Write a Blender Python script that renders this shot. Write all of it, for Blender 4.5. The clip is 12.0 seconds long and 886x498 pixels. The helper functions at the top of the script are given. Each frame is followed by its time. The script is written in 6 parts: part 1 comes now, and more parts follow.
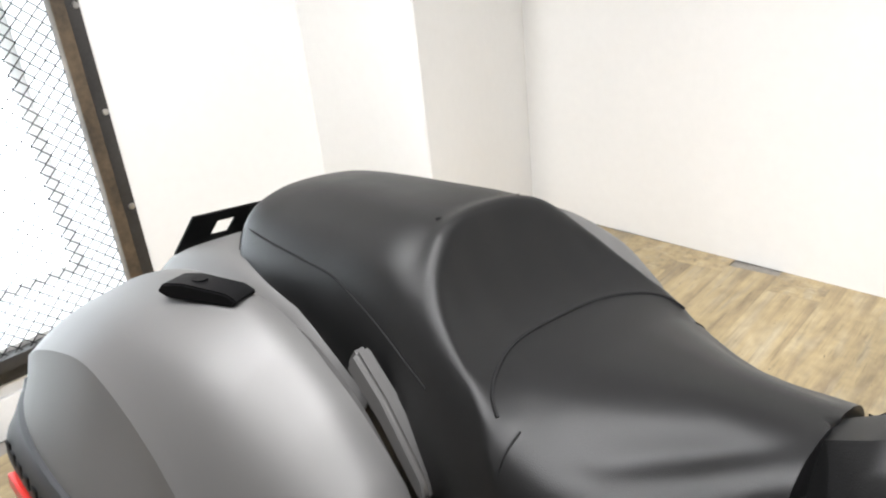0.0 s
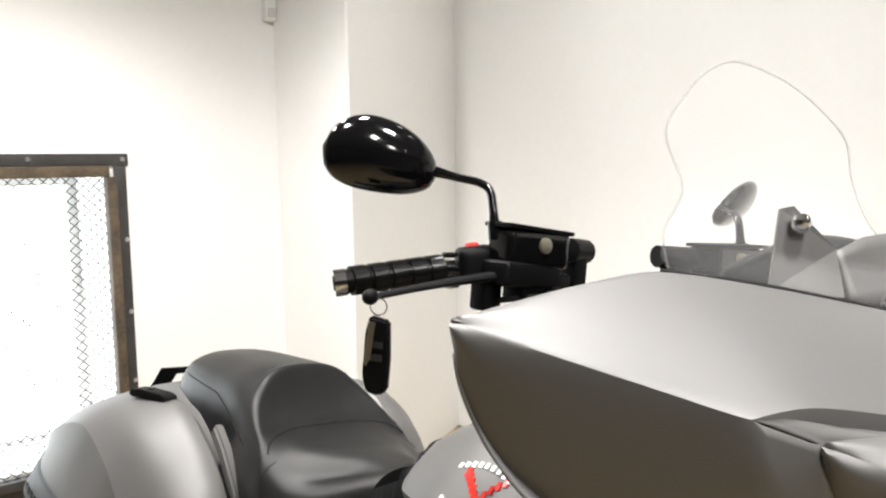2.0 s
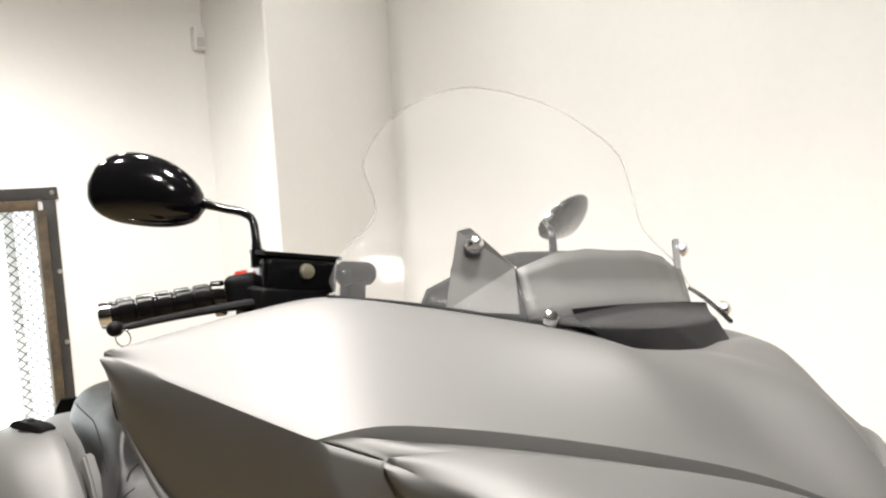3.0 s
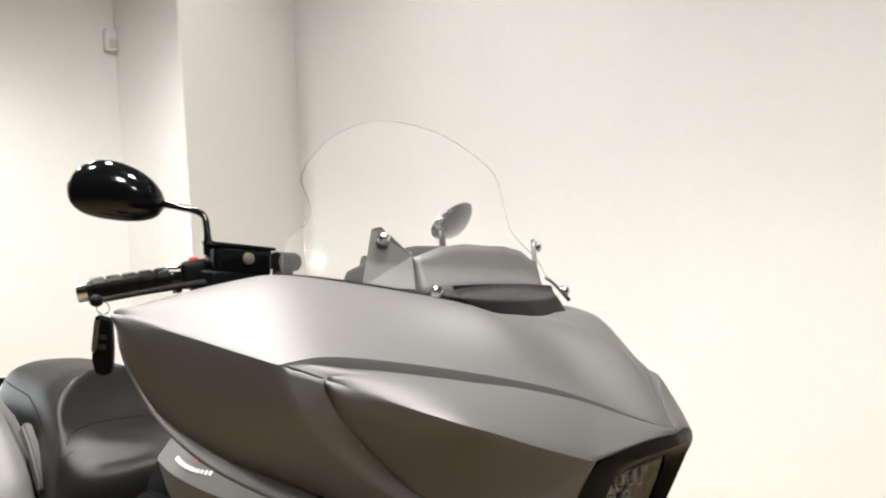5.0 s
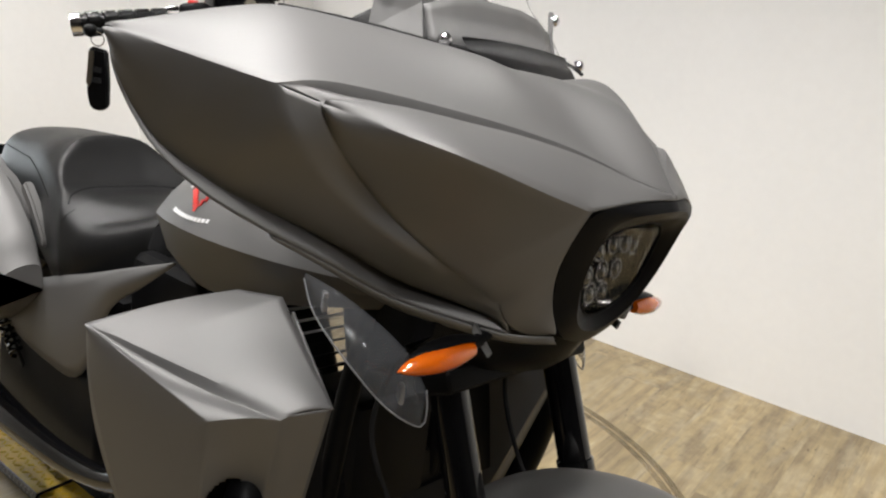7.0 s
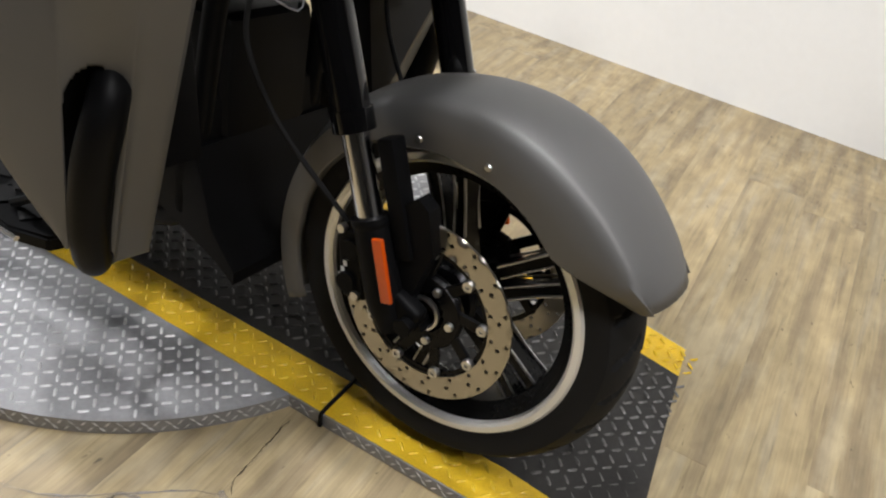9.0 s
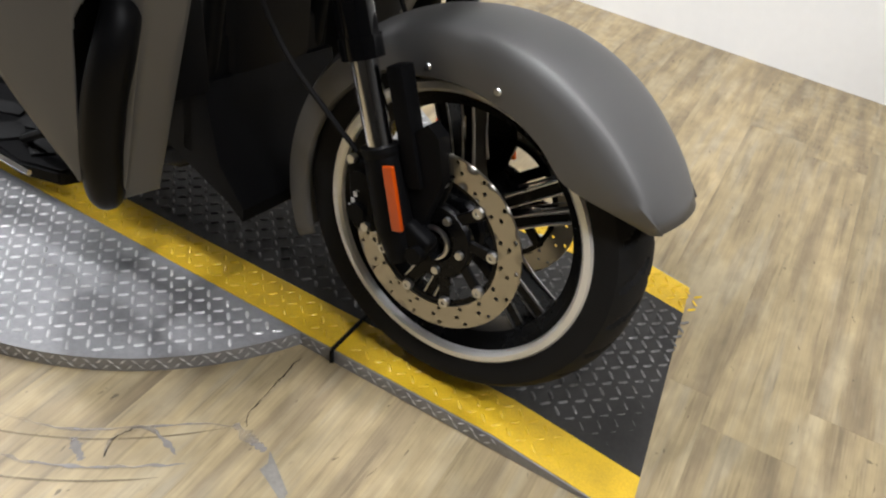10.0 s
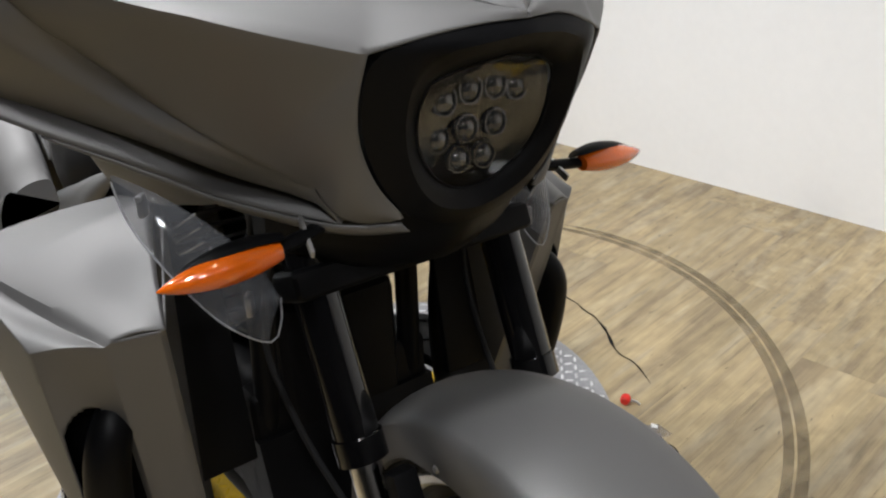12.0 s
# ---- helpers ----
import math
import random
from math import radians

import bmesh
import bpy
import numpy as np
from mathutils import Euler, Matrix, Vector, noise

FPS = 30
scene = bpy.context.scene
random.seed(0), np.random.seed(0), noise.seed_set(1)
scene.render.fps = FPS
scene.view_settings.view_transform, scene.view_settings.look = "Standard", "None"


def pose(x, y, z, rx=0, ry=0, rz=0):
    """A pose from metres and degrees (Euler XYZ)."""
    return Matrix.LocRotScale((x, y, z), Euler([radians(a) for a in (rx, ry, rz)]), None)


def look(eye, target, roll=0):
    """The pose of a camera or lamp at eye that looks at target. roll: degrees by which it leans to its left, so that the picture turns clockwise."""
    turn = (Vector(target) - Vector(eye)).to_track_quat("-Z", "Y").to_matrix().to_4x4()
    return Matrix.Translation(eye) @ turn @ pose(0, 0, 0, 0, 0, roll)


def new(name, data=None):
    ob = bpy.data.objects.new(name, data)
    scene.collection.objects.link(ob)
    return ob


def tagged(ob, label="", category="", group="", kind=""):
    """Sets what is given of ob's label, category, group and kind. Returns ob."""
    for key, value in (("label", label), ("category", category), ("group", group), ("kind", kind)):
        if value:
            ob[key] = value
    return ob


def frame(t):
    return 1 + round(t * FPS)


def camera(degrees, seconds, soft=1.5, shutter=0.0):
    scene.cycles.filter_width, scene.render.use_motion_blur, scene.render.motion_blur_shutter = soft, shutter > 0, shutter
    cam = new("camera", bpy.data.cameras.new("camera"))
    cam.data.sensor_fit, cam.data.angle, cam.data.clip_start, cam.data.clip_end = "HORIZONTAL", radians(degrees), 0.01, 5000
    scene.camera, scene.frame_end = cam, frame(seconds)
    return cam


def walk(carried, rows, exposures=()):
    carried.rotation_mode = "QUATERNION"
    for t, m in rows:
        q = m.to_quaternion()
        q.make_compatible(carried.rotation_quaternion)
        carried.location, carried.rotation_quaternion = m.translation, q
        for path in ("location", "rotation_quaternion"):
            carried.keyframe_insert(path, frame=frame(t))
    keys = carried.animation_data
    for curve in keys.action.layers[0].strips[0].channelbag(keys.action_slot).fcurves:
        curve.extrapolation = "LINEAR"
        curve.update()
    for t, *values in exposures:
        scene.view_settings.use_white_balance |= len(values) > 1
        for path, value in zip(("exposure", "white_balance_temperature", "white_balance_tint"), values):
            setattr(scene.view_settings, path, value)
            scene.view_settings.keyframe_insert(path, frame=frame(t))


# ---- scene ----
cam = camera(59.40, 12.0, soft=2.2)
PATH = [
    (0.0, pose(-1.0106, -0.5639, 1.3498, 65.743, 5.715, 44.840)),
    (0.5, pose(-0.7750, -0.6993, 1.4085, 70.628, 2.207, 48.384)),
    (1.0, pose(-0.5420, -0.6418, 1.4117, 76.381, 0.485, 52.391)),
    (1.5, pose(-0.2691, -0.7297, 1.4578, 82.491, 2.654, 51.011)),
    (2.0, pose(-0.0385, -0.8779, 1.4780, 83.791, 0.827, 48.148)),
    (2.5, pose(0.0970, -0.7944, 1.4979, 84.707, 2.010, 48.649)),
    (3.0, pose(0.2130, -0.6490, 1.4853, 84.776, 3.305, 48.363)),
    (3.2, pose(0.2442, -0.6080, 1.4930, 84.909, 3.883, 46.181)),
    (5.0, pose(0.4330, -0.8885, 1.5037, 84.608, 1.522, 40.772)),
    (5.5, pose(0.4428, -0.9112, 1.4995, 83.434, -1.458, 42.619)),
    (6.0, pose(0.4428, -0.8990, 1.4986, 81.633, -1.448, 42.493)),
    (6.5, pose(0.4448, -0.8822, 1.4334, 77.784, -1.057, 41.888)),
    (7.0, pose(0.4359, -0.8787, 1.3749, 72.883, -2.683, 42.151)),
    (7.2, pose(0.4323, -0.8819, 1.3502, 70.867, -3.720, 41.947)),
    (8.8, pose(0.4558, -0.9012, 1.2258, 54.810, -6.605, 35.397)),
    (9.0, pose(0.4707, -0.9130, 1.2004, 52.895, -6.284, 34.156)),
    (9.5, pose(0.4911, -0.9529, 1.1584, 50.113, -5.803, 33.972)),
    (10.0, pose(0.4875, -0.9630, 1.1554, 50.791, -5.772, 33.563)),
    (10.5, pose(0.4901, -0.9666, 1.1876, 52.324, -4.624, 32.892)),
    (11.0, pose(0.5043, -0.8732, 1.2218, 54.700, -0.120, 37.634)),
    (11.2, pose(0.5337, -0.7666, 1.2469, 58.732, 1.547, 43.239)),
    (11.5, pose(0.5651, -0.6258, 1.2839, 61.759, 5.619, 50.337)),
    (11.6, pose(0.5739, -0.5835, 1.2890, 61.575, 6.096, 51.066)),
    (12.0, pose(0.5574, -0.4075, 1.2915, 63.081, 8.316, 52.869)),
]
EXPOSURES = [(0.0, 0.36, 6450, 10), (1.5, 0.40, 6650, 10), (3.2, 0.36, 6950, 10), (5.0, 0.22, 6900, 10), (6.0, 0.08, 6780, 10), (6.5, -0.02, 6720, 10), (7.2, -0.16, 6680, 10), (9.0, 0.0, 6480, 10), (10.5, 0.07, 6330, 10), (11.5, -0.06, 6330, 10), (12.0, -0.15, 6350, 10)]
walk(cam, PATH, EXPOSURES)

# ---- world and lights ----
world = bpy.data.worlds.new("world")
scene.world = world
world.use_nodes = True
sky = world.node_tree.nodes.new("ShaderNodeTexSky")
sky.sky_type, sky.sun_disc, sky.sun_elevation, sky.sun_rotation = "NISHITA", False, radians(40), radians(200)
world.node_tree.links.new(sky.outputs[0], world.node_tree.nodes["Background"].inputs[0])
world.node_tree.nodes["Background"].inputs[1].default_value = 0.1

FLOOR_Z, CEIL_Z = 0.0, 2.95
WALL_N, WALL_W, WALL_S, WALL_E = 2.02, -3.40, -5.2, 4.6
SPOT_COLOUR = (0.99, 0.985, 0.99)


def lamp(name, kind, m, power, colour=(1, 1, 1), size=0.1, size_y=None, cone=None, blend=0.6):
    data = bpy.data.lights.new(name, kind)
    data.energy, data.color = power, colour
    if kind == "AREA":
        data.shape = "RECTANGLE" if size_y else "DISK"
        data.size = size
        if size_y:
            data.size_y = size_y
    else:
        data.shadow_soft_size = size
    if cone:
        data.spot_size, data.spot_blend = radians(cone), blend
    ob = new(name, data)
    ob.matrix_world = m
    return ob


# ceiling spots: a row that washes the wall, a row over the turntable and one over the visitors' side
WASH = [(-1.95, 1.05, -0.5, 21), (-1.0, 0.95, -1.1, 16), (-0.3, 0.95, -0.2, 14), (0.65, 0.95, 0.0, 14), (1.8, 0.95, 0.0, 14)]
DOWN = [(-2.3, -0.02), (-1.1, -0.02), (0.1, -0.02), (2.4, -0.02)]
SOUTH = [(-2.2, -0.85), (-0.9, -0.82), (0.9, -0.85), (2.4, -0.85)]
for sx, sy, turn, watts in WASH:
    lamp("wall_spot", "SPOT", look((sx, sy, CEIL_Z - 0.10), (sx + turn, sy + 1.0, 1.45)), watts, SPOT_COLOUR, 0.04, cone=160, blend=1.0)
for sx, sy in DOWN:
    lamp("ceiling_spot", "SPOT", look((sx, sy, CEIL_Z - 0.10), (sx, sy, 0)), 118, SPOT_COLOUR, 0.10, cone=120, blend=0.8)
for sx, sy in SOUTH:
    lamp("visitor_spot", "SPOT", look((sx, sy, CEIL_Z - 0.10), (sx, sy + 0.6, 0)), 94, SPOT_COLOUR, 0.10, cone=150, blend=0.6)


# ---- materials ----
def surface(name, colour, rough=0.5, metal=0.0, other=None, scale=8.0, fine=120.0, bump=0.0, bump_scale=250.0, vary=0.12, coat=0.0, per_object=0.0, spec=0.5):
    """A surface with a second tone, large and small variation in tone and gloss, and a fine relief."""
    m = bpy.data.materials.new(name)
    m.use_nodes = True
    nt = m.node_tree
    b = nt.nodes["Principled BSDF"]
    link, node = nt.links.new, nt.nodes.new
    co = node("ShaderNodeTexCoord")
    big, small = node("ShaderNodeTexNoise"), node("ShaderNodeTexNoise")
    big.inputs["Scale"].default_value, small.inputs["Scale"].default_value = scale, fine
    big.inputs["Detail"].default_value, small.inputs["Detail"].default_value = 4, 3
    for n in (big, small):
        link(co.outputs["Object"], n.inputs["Vector"])
    if other is None:
        other = tuple(c * (1 - 2.2 * vary) for c in colour)
    ramp = node("ShaderNodeMapRange")
    ramp.inputs[1].default_value, ramp.inputs[2].default_value = 0.32, 0.68
    mixed = node("ShaderNodeMath")
    mixed.operation = "MULTIPLY_ADD"
    mixed.inputs[1].default_value, mixed.inputs[2].default_value = 0.35, 0.0
    add = node("ShaderNodeMath")
    link(small.outputs[0], mixed.inputs[0])
    link(mixed.outputs[0], add.inputs[0])
    scaled = node("ShaderNodeMath")
    scaled.operation = "MULTIPLY"
    scaled.inputs[1].default_value = 0.65
    link(big.outputs[0], scaled.inputs[0])
    link(scaled.outputs[0], add.inputs[1])
    link(add.outputs[0], ramp.inputs[0])
    mix = node("ShaderNodeMix")
    mix.data_type = "RGBA"
    mix.inputs[6].default_value, mix.inputs[7].default_value = (*other, 1), (*colour, 1)
    link(ramp.outputs[0], mix.inputs[0])
    out = mix.outputs[2]
    if per_object:
        info, hue = node("ShaderNodeObjectInfo"), node("ShaderNodeHueSaturation")
        rng = node("ShaderNodeMapRange")
        rng.inputs[3].default_value, rng.inputs[4].default_value = 1 - per_object, 1 + per_object
        link(info.outputs["Random"], rng.inputs[0])
        link(rng.outputs[0], hue.inputs["Value"])
        link(out, hue.inputs["Color"])
        out = hue.outputs[0]
    link(out, b.inputs["Base Color"])
    gloss = node("ShaderNodeMapRange")
    gloss.inputs[3].default_value, gloss.inputs[4].default_value = max(rough * 0.82, 0.02), min(rough * 1.18, 1)
    link(add.outputs[0], gloss.inputs[0])
    link(gloss.outputs[0], b.inputs["Roughness"])
    b.inputs["Metallic"].default_value = metal
    b.inputs["Coat Weight"].default_value = coat
    b.inputs["Coat Roughness"].default_value = 0.08
    b.inputs["Specular IOR Level"].default_value = spec
    if bump:
        tex, bp = node("ShaderNodeTexNoise"), node("ShaderNodeBump")
        tex.inputs["Scale"].default_value, tex.inputs["Detail"].default_value = bump_scale, 2
        bp.inputs["Strength"].default_value, bp.inputs["Distance"].default_value = bump, 0.002
        link(co.outputs["Object"], tex.inputs["Vector"])
        link(tex.outputs[0], bp.inputs["Height"])
        link(bp.outputs[0], b.inputs["Normal"])
    return m


def clear(name, colour=(1, 1, 1), rough=0.02, ior=1.45, alpha=None):
    m = bpy.data.materials.new(name)
    m.use_nodes = True
    b = m.node_tree.nodes["Principled BSDF"]
    b.inputs["Base Color"].default_value = (*colour, 1)
    b.inputs["Roughness"].default_value, b.inputs["IOR"].default_value = rough, ior
    if alpha is None:
        b.inputs["Transmission Weight"].default_value = 1
    else:
        b.inputs["Alpha"].default_value = alpha
    return m


def glow(name, colour, strength):
    m = bpy.data.materials.new(name)
    m.use_nodes = True
    b = m.node_tree.nodes["Principled BSDF"]
    b.inputs["Base Color"].default_value = (0.8, 0.8, 0.8, 1)
    b.inputs["Emission Color"].default_value, b.inputs["Emission Strength"].default_value = (*colour, 1), strength
    return m


PAINT = surface("matte_titanium_paint", (0.140, 0.1375, 0.135), 0.52, 0.50, vary=0.03, scale=3, fine=900, bump=0.02, bump_scale=1500)
GRAPHITE = surface("graphite_plastic", (0.030, 0.031, 0.034), 0.5, vary=0.1, bump=0.05, bump_scale=900, spec=0.3)
SATIN = surface("satin_black_plastic", (0.0035, 0.0035, 0.004), 0.45, vary=0.1, bump=0.05, bump_scale=900, spec=0.10)
GLOSS = surface("gloss_black_paint", (0.003, 0.003, 0.0035), 0.09, vary=0.05, coat=0.3, spec=0.4)
BLACK = surface("black_cast_metal", (0.0035, 0.0035, 0.004), 0.5, vary=0.15, bump=0.1, bump_scale=600, spec=0.10)
CASTING = surface("black_wheel_lacquer", (0.0035, 0.0035, 0.004), 0.28, vary=0.05, spec=0.14)
RUBBER = surface("tyre_rubber", (0.010, 0.010, 0.0105), 0.72, vary=0.2, bump=0.12, bump_scale=500, spec=0.2)
GRIP = surface("grip_rubber", (0.004, 0.004, 0.004), 0.26, vary=0.15, bump=0.06, bump_scale=700, spec=0.22)
VINYL = surface("seat_vinyl", (0.0078, 0.0078, 0.0080), 0.40, vary=0.08, scale=12, fine=500, bump=0.16, bump_scale=750, spec=0.29)
CHROME = surface("chrome", (0.72, 0.72, 0.74), 0.12, 1.0, vary=0.03)
STEEL = surface("brushed_steel", (0.50, 0.47, 0.41), 0.33, 1.0, vary=0.08, fine=400)
ALLOY = surface("machined_alloy", (0.62, 0.62, 0.62), 0.3, 1.0, vary=0.06, fine=400)
RIMMETAL = surface("polished_rim_lip", (0.86, 0.86, 0.855), 0.30, 0.55, vary=0.03, fine=60)
EDGE = clear("acrylic_edge", (0.16, 0.165, 0.17), 0.3, 1.3, 0.20)
AMBER = surface("amber_lens", (0.62, 0.11, 0.003), 0.12, vary=0.08, coat=0.8)
AMBER_DARK = surface("amber_reflector", (0.60, 0.075, 0.003), 0.2, vary=0.15, fine=700, coat=0.5)
RED = surface("red_plastic", (0.65, 0.02, 0.012), 0.3, vary=0.08)
DECAL_W = surface("white_decal", (0.78, 0.78, 0.78), 0.4, vary=0.03)
GLASS = clear("clear_acrylic", (0.50, 0.50, 0.50), 0.04, 1.45, 0.05)
SMOKE = clear("hazy_acrylic", (0.13, 0.135, 0.145), 0.07, 1.45, 0.34)
LAMP_GLASS = clear("lamp_glass", (0.02, 0.02, 0.02), 0.02, 1.5, 0.12)
YELLOW = surface("yellow_deck_paint", (0.80, 0.52, 0.018), 0.42, vary=0.12, other=(0.52, 0.33, 0.02), scale=14, fine=260, bump=0.1, bump_scale=300)
PLATE = surface("aluminium_tread_plate", (0.40, 0.40, 0.41), 0.58, 0.6, other=(0.25, 0.25, 0.258), scale=5, fine=90, bump=0.12, bump_scale=160)
LUG_DARK = surface("worn_tread_bars", (0.22, 0.215, 0.21), 0.38, 0.5, other=(0.05, 0.048, 0.045), scale=14)
LUG_BARE = surface("bright_tread_bars", (0.86, 0.86, 0.87), 0.36, 0.5, other=(0.42, 0.42, 0.43), scale=18)
LUG_YELLOW = surface("rubbed_yellow_bars", (0.74, 0.48, 0.03), 0.26, other=(0.62, 0.42, 0.03), scale=20)
PLATE_DARK = surface("black_tread_plate", (0.040, 0.038, 0.036), 0.42, 0.4, vary=0.2, scale=9, bump=0.12, bump_scale=200)
WALL = surface("cream_wall_paint", (0.84, 0.835, 0.82), 0.7, vary=0.022, scale=1.6, fine=30, bump=0.06, bump_scale=120)
# dark in colour so that the unseen hall throws back little light
HALL = surface("unseen_dark_hall_wall", (0.10, 0.098, 0.095), 0.7, vary=0.05, scale=1.5)
CEILING = surface("dark_ceiling_paint", (0.12, 0.12, 0.12), 0.8, vary=0.02)
WHITE = surface("white_trim_paint", (0.80, 0.80, 0.79), 0.5, vary=0.03, bump=0.05)
OLDWOOD = surface("weathered_dark_wood", (0.035, 0.026, 0.017), 0.7, other=(0.12, 0.085, 0.05), scale=11, fine=60, bump=0.5, bump_scale=90)
DARKBAR = surface("dark_painted_flat_bar", (0.055, 0.052, 0.05), 0.5, 0.2, vary=0.2, bump=0.1)
WIRE = surface("galvanised_mesh", (0.018, 0.018, 0.018), 0.6, 0.2, vary=0.1)
SKYGLOW = glow("overcast_daylight", (0.84, 0.93, 1.0), 4.2)
SPOTGLOW = glow("spot_lamp_glow", SPOT_COLOUR, 30.0)


def wood_floor():
    """Vinyl planks with a limed oak print: honey and grey streaks, fine grain, knots."""
    m = bpy.data.materials.new("limed_oak_plank")
    m.use_nodes = True
    nt = m.node_tree
    b, link, node = nt.nodes["Principled BSDF"], nt.links.new, nt.nodes.new
    co, info = node("ShaderNodeTexCoord"), node("ShaderNodeObjectInfo")
    shift = node("ShaderNodeVectorMath")
    shift.operation = "MULTIPLY_ADD"
    shift.inputs[1].default_value = (31.0, 17.0, 5.0)
    link(info.outputs["Random"], shift.inputs[0])
    link(co.outputs["Object"], shift.inputs[2])

    def noise_of(stretch, scale, detail, twist):
        mp, n = node("ShaderNodeMapping"), node("ShaderNodeTexNoise")
        mp.inputs["Scale"].default_value = (*stretch, 1.0)
        link(shift.outputs[0], mp.inputs["Vector"])
        link(mp.outputs[0], n.inputs["Vector"])
        n.inputs["Scale"].default_value, n.inputs["Detail"].default_value, n.inputs["Distortion"].default_value = scale, detail, twist
        return n.outputs[0]

    def spread(value, a, b_, c, d):
        r = node("ShaderNodeMapRange")
        for k, v in enumerate((a, b_, c, d)):
            r.inputs[k + 1].default_value = v
        link(value, r.inputs[0])
        return r.outputs[0]

    def darkened(colour, value):
        mix = node("ShaderNodeMix")
        mix.data_type, mix.blend_type = "RGBA", "MULTIPLY"
        mix.inputs[0].default_value = 1.0
        link(colour, mix.inputs[6])
        link(value, mix.inputs[7])
        return mix.outputs[2]

    ramp = node("ShaderNodeValToRGB")
    stops = [(0.28, (0.214, 0.163, 0.097)), (0.40, (0.271, 0.209, 0.121)), (0.46, (0.314, 0.242, 0.138)), (0.50, (0.356, 0.275, 0.151)), (0.60, (0.385, 0.301, 0.169)), (0.66, (0.342, 0.278, 0.177)), (0.78, (0.427, 0.352, 0.223))]
    while len(ramp.color_ramp.elements) < len(stops):
        ramp.color_ramp.elements.new(0.5)
    for el, (p, c) in zip(ramp.color_ramp.elements, stops):
        el.position, el.color = p, (*c, 1)
    link(noise_of((13.0, 1.1), 1.5, 6, 0.12), ramp.inputs[0])
    grain = noise_of((120.0, 3.0), 2.0, 4, 0.1)
    out = darkened(ramp.outputs[0], spread(grain, 0.3, 0.7, 0.86, 1.10))
    # weathered streaks with crisp edges, then small dark knots and splits
    out = darkened(out, spread(noise_of((55.0, 3.0), 1.6, 4, 0.1), 0.57, 0.67, 1.0, 0.78))
    out = darkened(out, spread(noise_of((40.0, 16.0), 1.5, 2, 0.6), 0.71, 0.76, 1.0, 0.42))
    out = darkened(out, spread(noise_of((2.2, 1.2), 1.3, 2, 0.5), 0.35, 0.65, 0.88, 1.08))
    lime = node("ShaderNodeMix")
    lime.data_type = "RGBA"
    lime.inputs[7].default_value = (0.47, 0.41, 0.29, 1)
    link(spread(noise_of((14.0, 2.5), 1.4, 6, 0.35), 0.50, 0.66, 0.0, 0.30), lime.inputs[0])
    link(out, lime.inputs[6])
    out = darkened(lime.outputs[2], spread(noise_of((20.0, 11.0), 1.4, 5, 0.3), 0.35, 0.65, 0.86, 1.08))
    hue, rng = node("ShaderNodeHueSaturation"), node("ShaderNodeMapRange")
    rng.inputs[3].default_value, rng.inputs[4].default_value = 0.94, 1.06
    link(info.outputs["Random"], rng.inputs[0])
    link(rng.outputs[0], hue.inputs["Value"])
    link(out, hue.inputs["Color"])
    link(hue.outputs[0], b.inputs["Base Color"])
    link(spread(grain, 0.3, 0.7, 0.40, 0.55), b.inputs["Roughness"])
    bp = node("ShaderNodeBump")
    bp.inputs["Strength"].default_value, bp.inputs["Distance"].default_value = 0.25, 0.001
    link(grain, bp.inputs["Height"])
    link(bp.outputs[0], b.inputs["Normal"])
    return m


OAK = wood_floor()
SLAB = surface("grey_underfloor", (0.30, 0.28, 0.25), 0.8, vary=0.2, scale=20, bump=0.2)
PATCH = surface("bare_patch_of_floor", (0.30, 0.285, 0.285), 0.7, other=(0.27, 0.25, 0.235), scale=25, bump=0.2)
SCUFF = surface("scuffed_floor_dust", (0.145, 0.110, 0.062), 0.55, other=(0.23, 0.18, 0.105), scale=30, fine=200)


def worn_through(m, low, high):
    """Lets the planks show through a stain in fine patches."""
    nt = m.node_tree
    tex, rng = nt.nodes.new("ShaderNodeTexNoise"), nt.nodes.new("ShaderNodeMapRange")
    tex.inputs["Scale"].default_value, tex.inputs["Detail"].default_value = 9, 6
    rng.inputs[1].default_value, rng.inputs[2].default_value, rng.inputs[3].default_value, rng.inputs[4].default_value = 0.35, 0.65, low, high
    co = nt.nodes.new("ShaderNodeTexCoord")
    nt.links.new(co.outputs["Object"], tex.inputs["Vector"])
    nt.links.new(tex.outputs[0], rng.inputs[0])
    nt.links.new(rng.outputs[0], nt.nodes["Principled BSDF"].inputs["Alpha"])


worn_through(SCUFF, 0.30, 0.70)
worn_through(PATCH, 0.10, 0.85)


# ---- mesh helpers ----
def sampled(points, n):
    """n points on a smooth curve through the given ones, evenly spaced by length."""
    p = [Vector(q) for q in points]
    if len(p) == 2:
        return [p[0].lerp(p[1], i / (n - 1)) for i in range(n)]
    e = [p[0] * 2 - p[1]] + p + [p[-1] * 2 - p[-2]]
    fine = []
    for i in range(1, len(e) - 2):
        a, b, c, d = e[i - 1], e[i], e[i + 1], e[i + 2]
        for k in range(12):
            t = k / 12
            fine.append(0.5 * ((2 * b) + (c - a) * t + (2 * a - 5 * b + 4 * c - d) * t * t + (3 * b - a - 3 * c + d) * t ** 3))
    fine.append(p[-1])
    along = [0.0]
    for a, b in zip(fine, fine[1:]):
        along.append(along[-1] + (b - a).length)
    out, k = [], 0
    for i in range(n):
        want = along[-1] * i / (n - 1)
        while k < len(fine) - 2 and along[k + 1] < want:
            k += 1
        gap = along[k + 1] - along[k]
        out.append(fine[k].lerp(fine[k + 1], (want - along[k]) / gap if gap else 0))
    return out


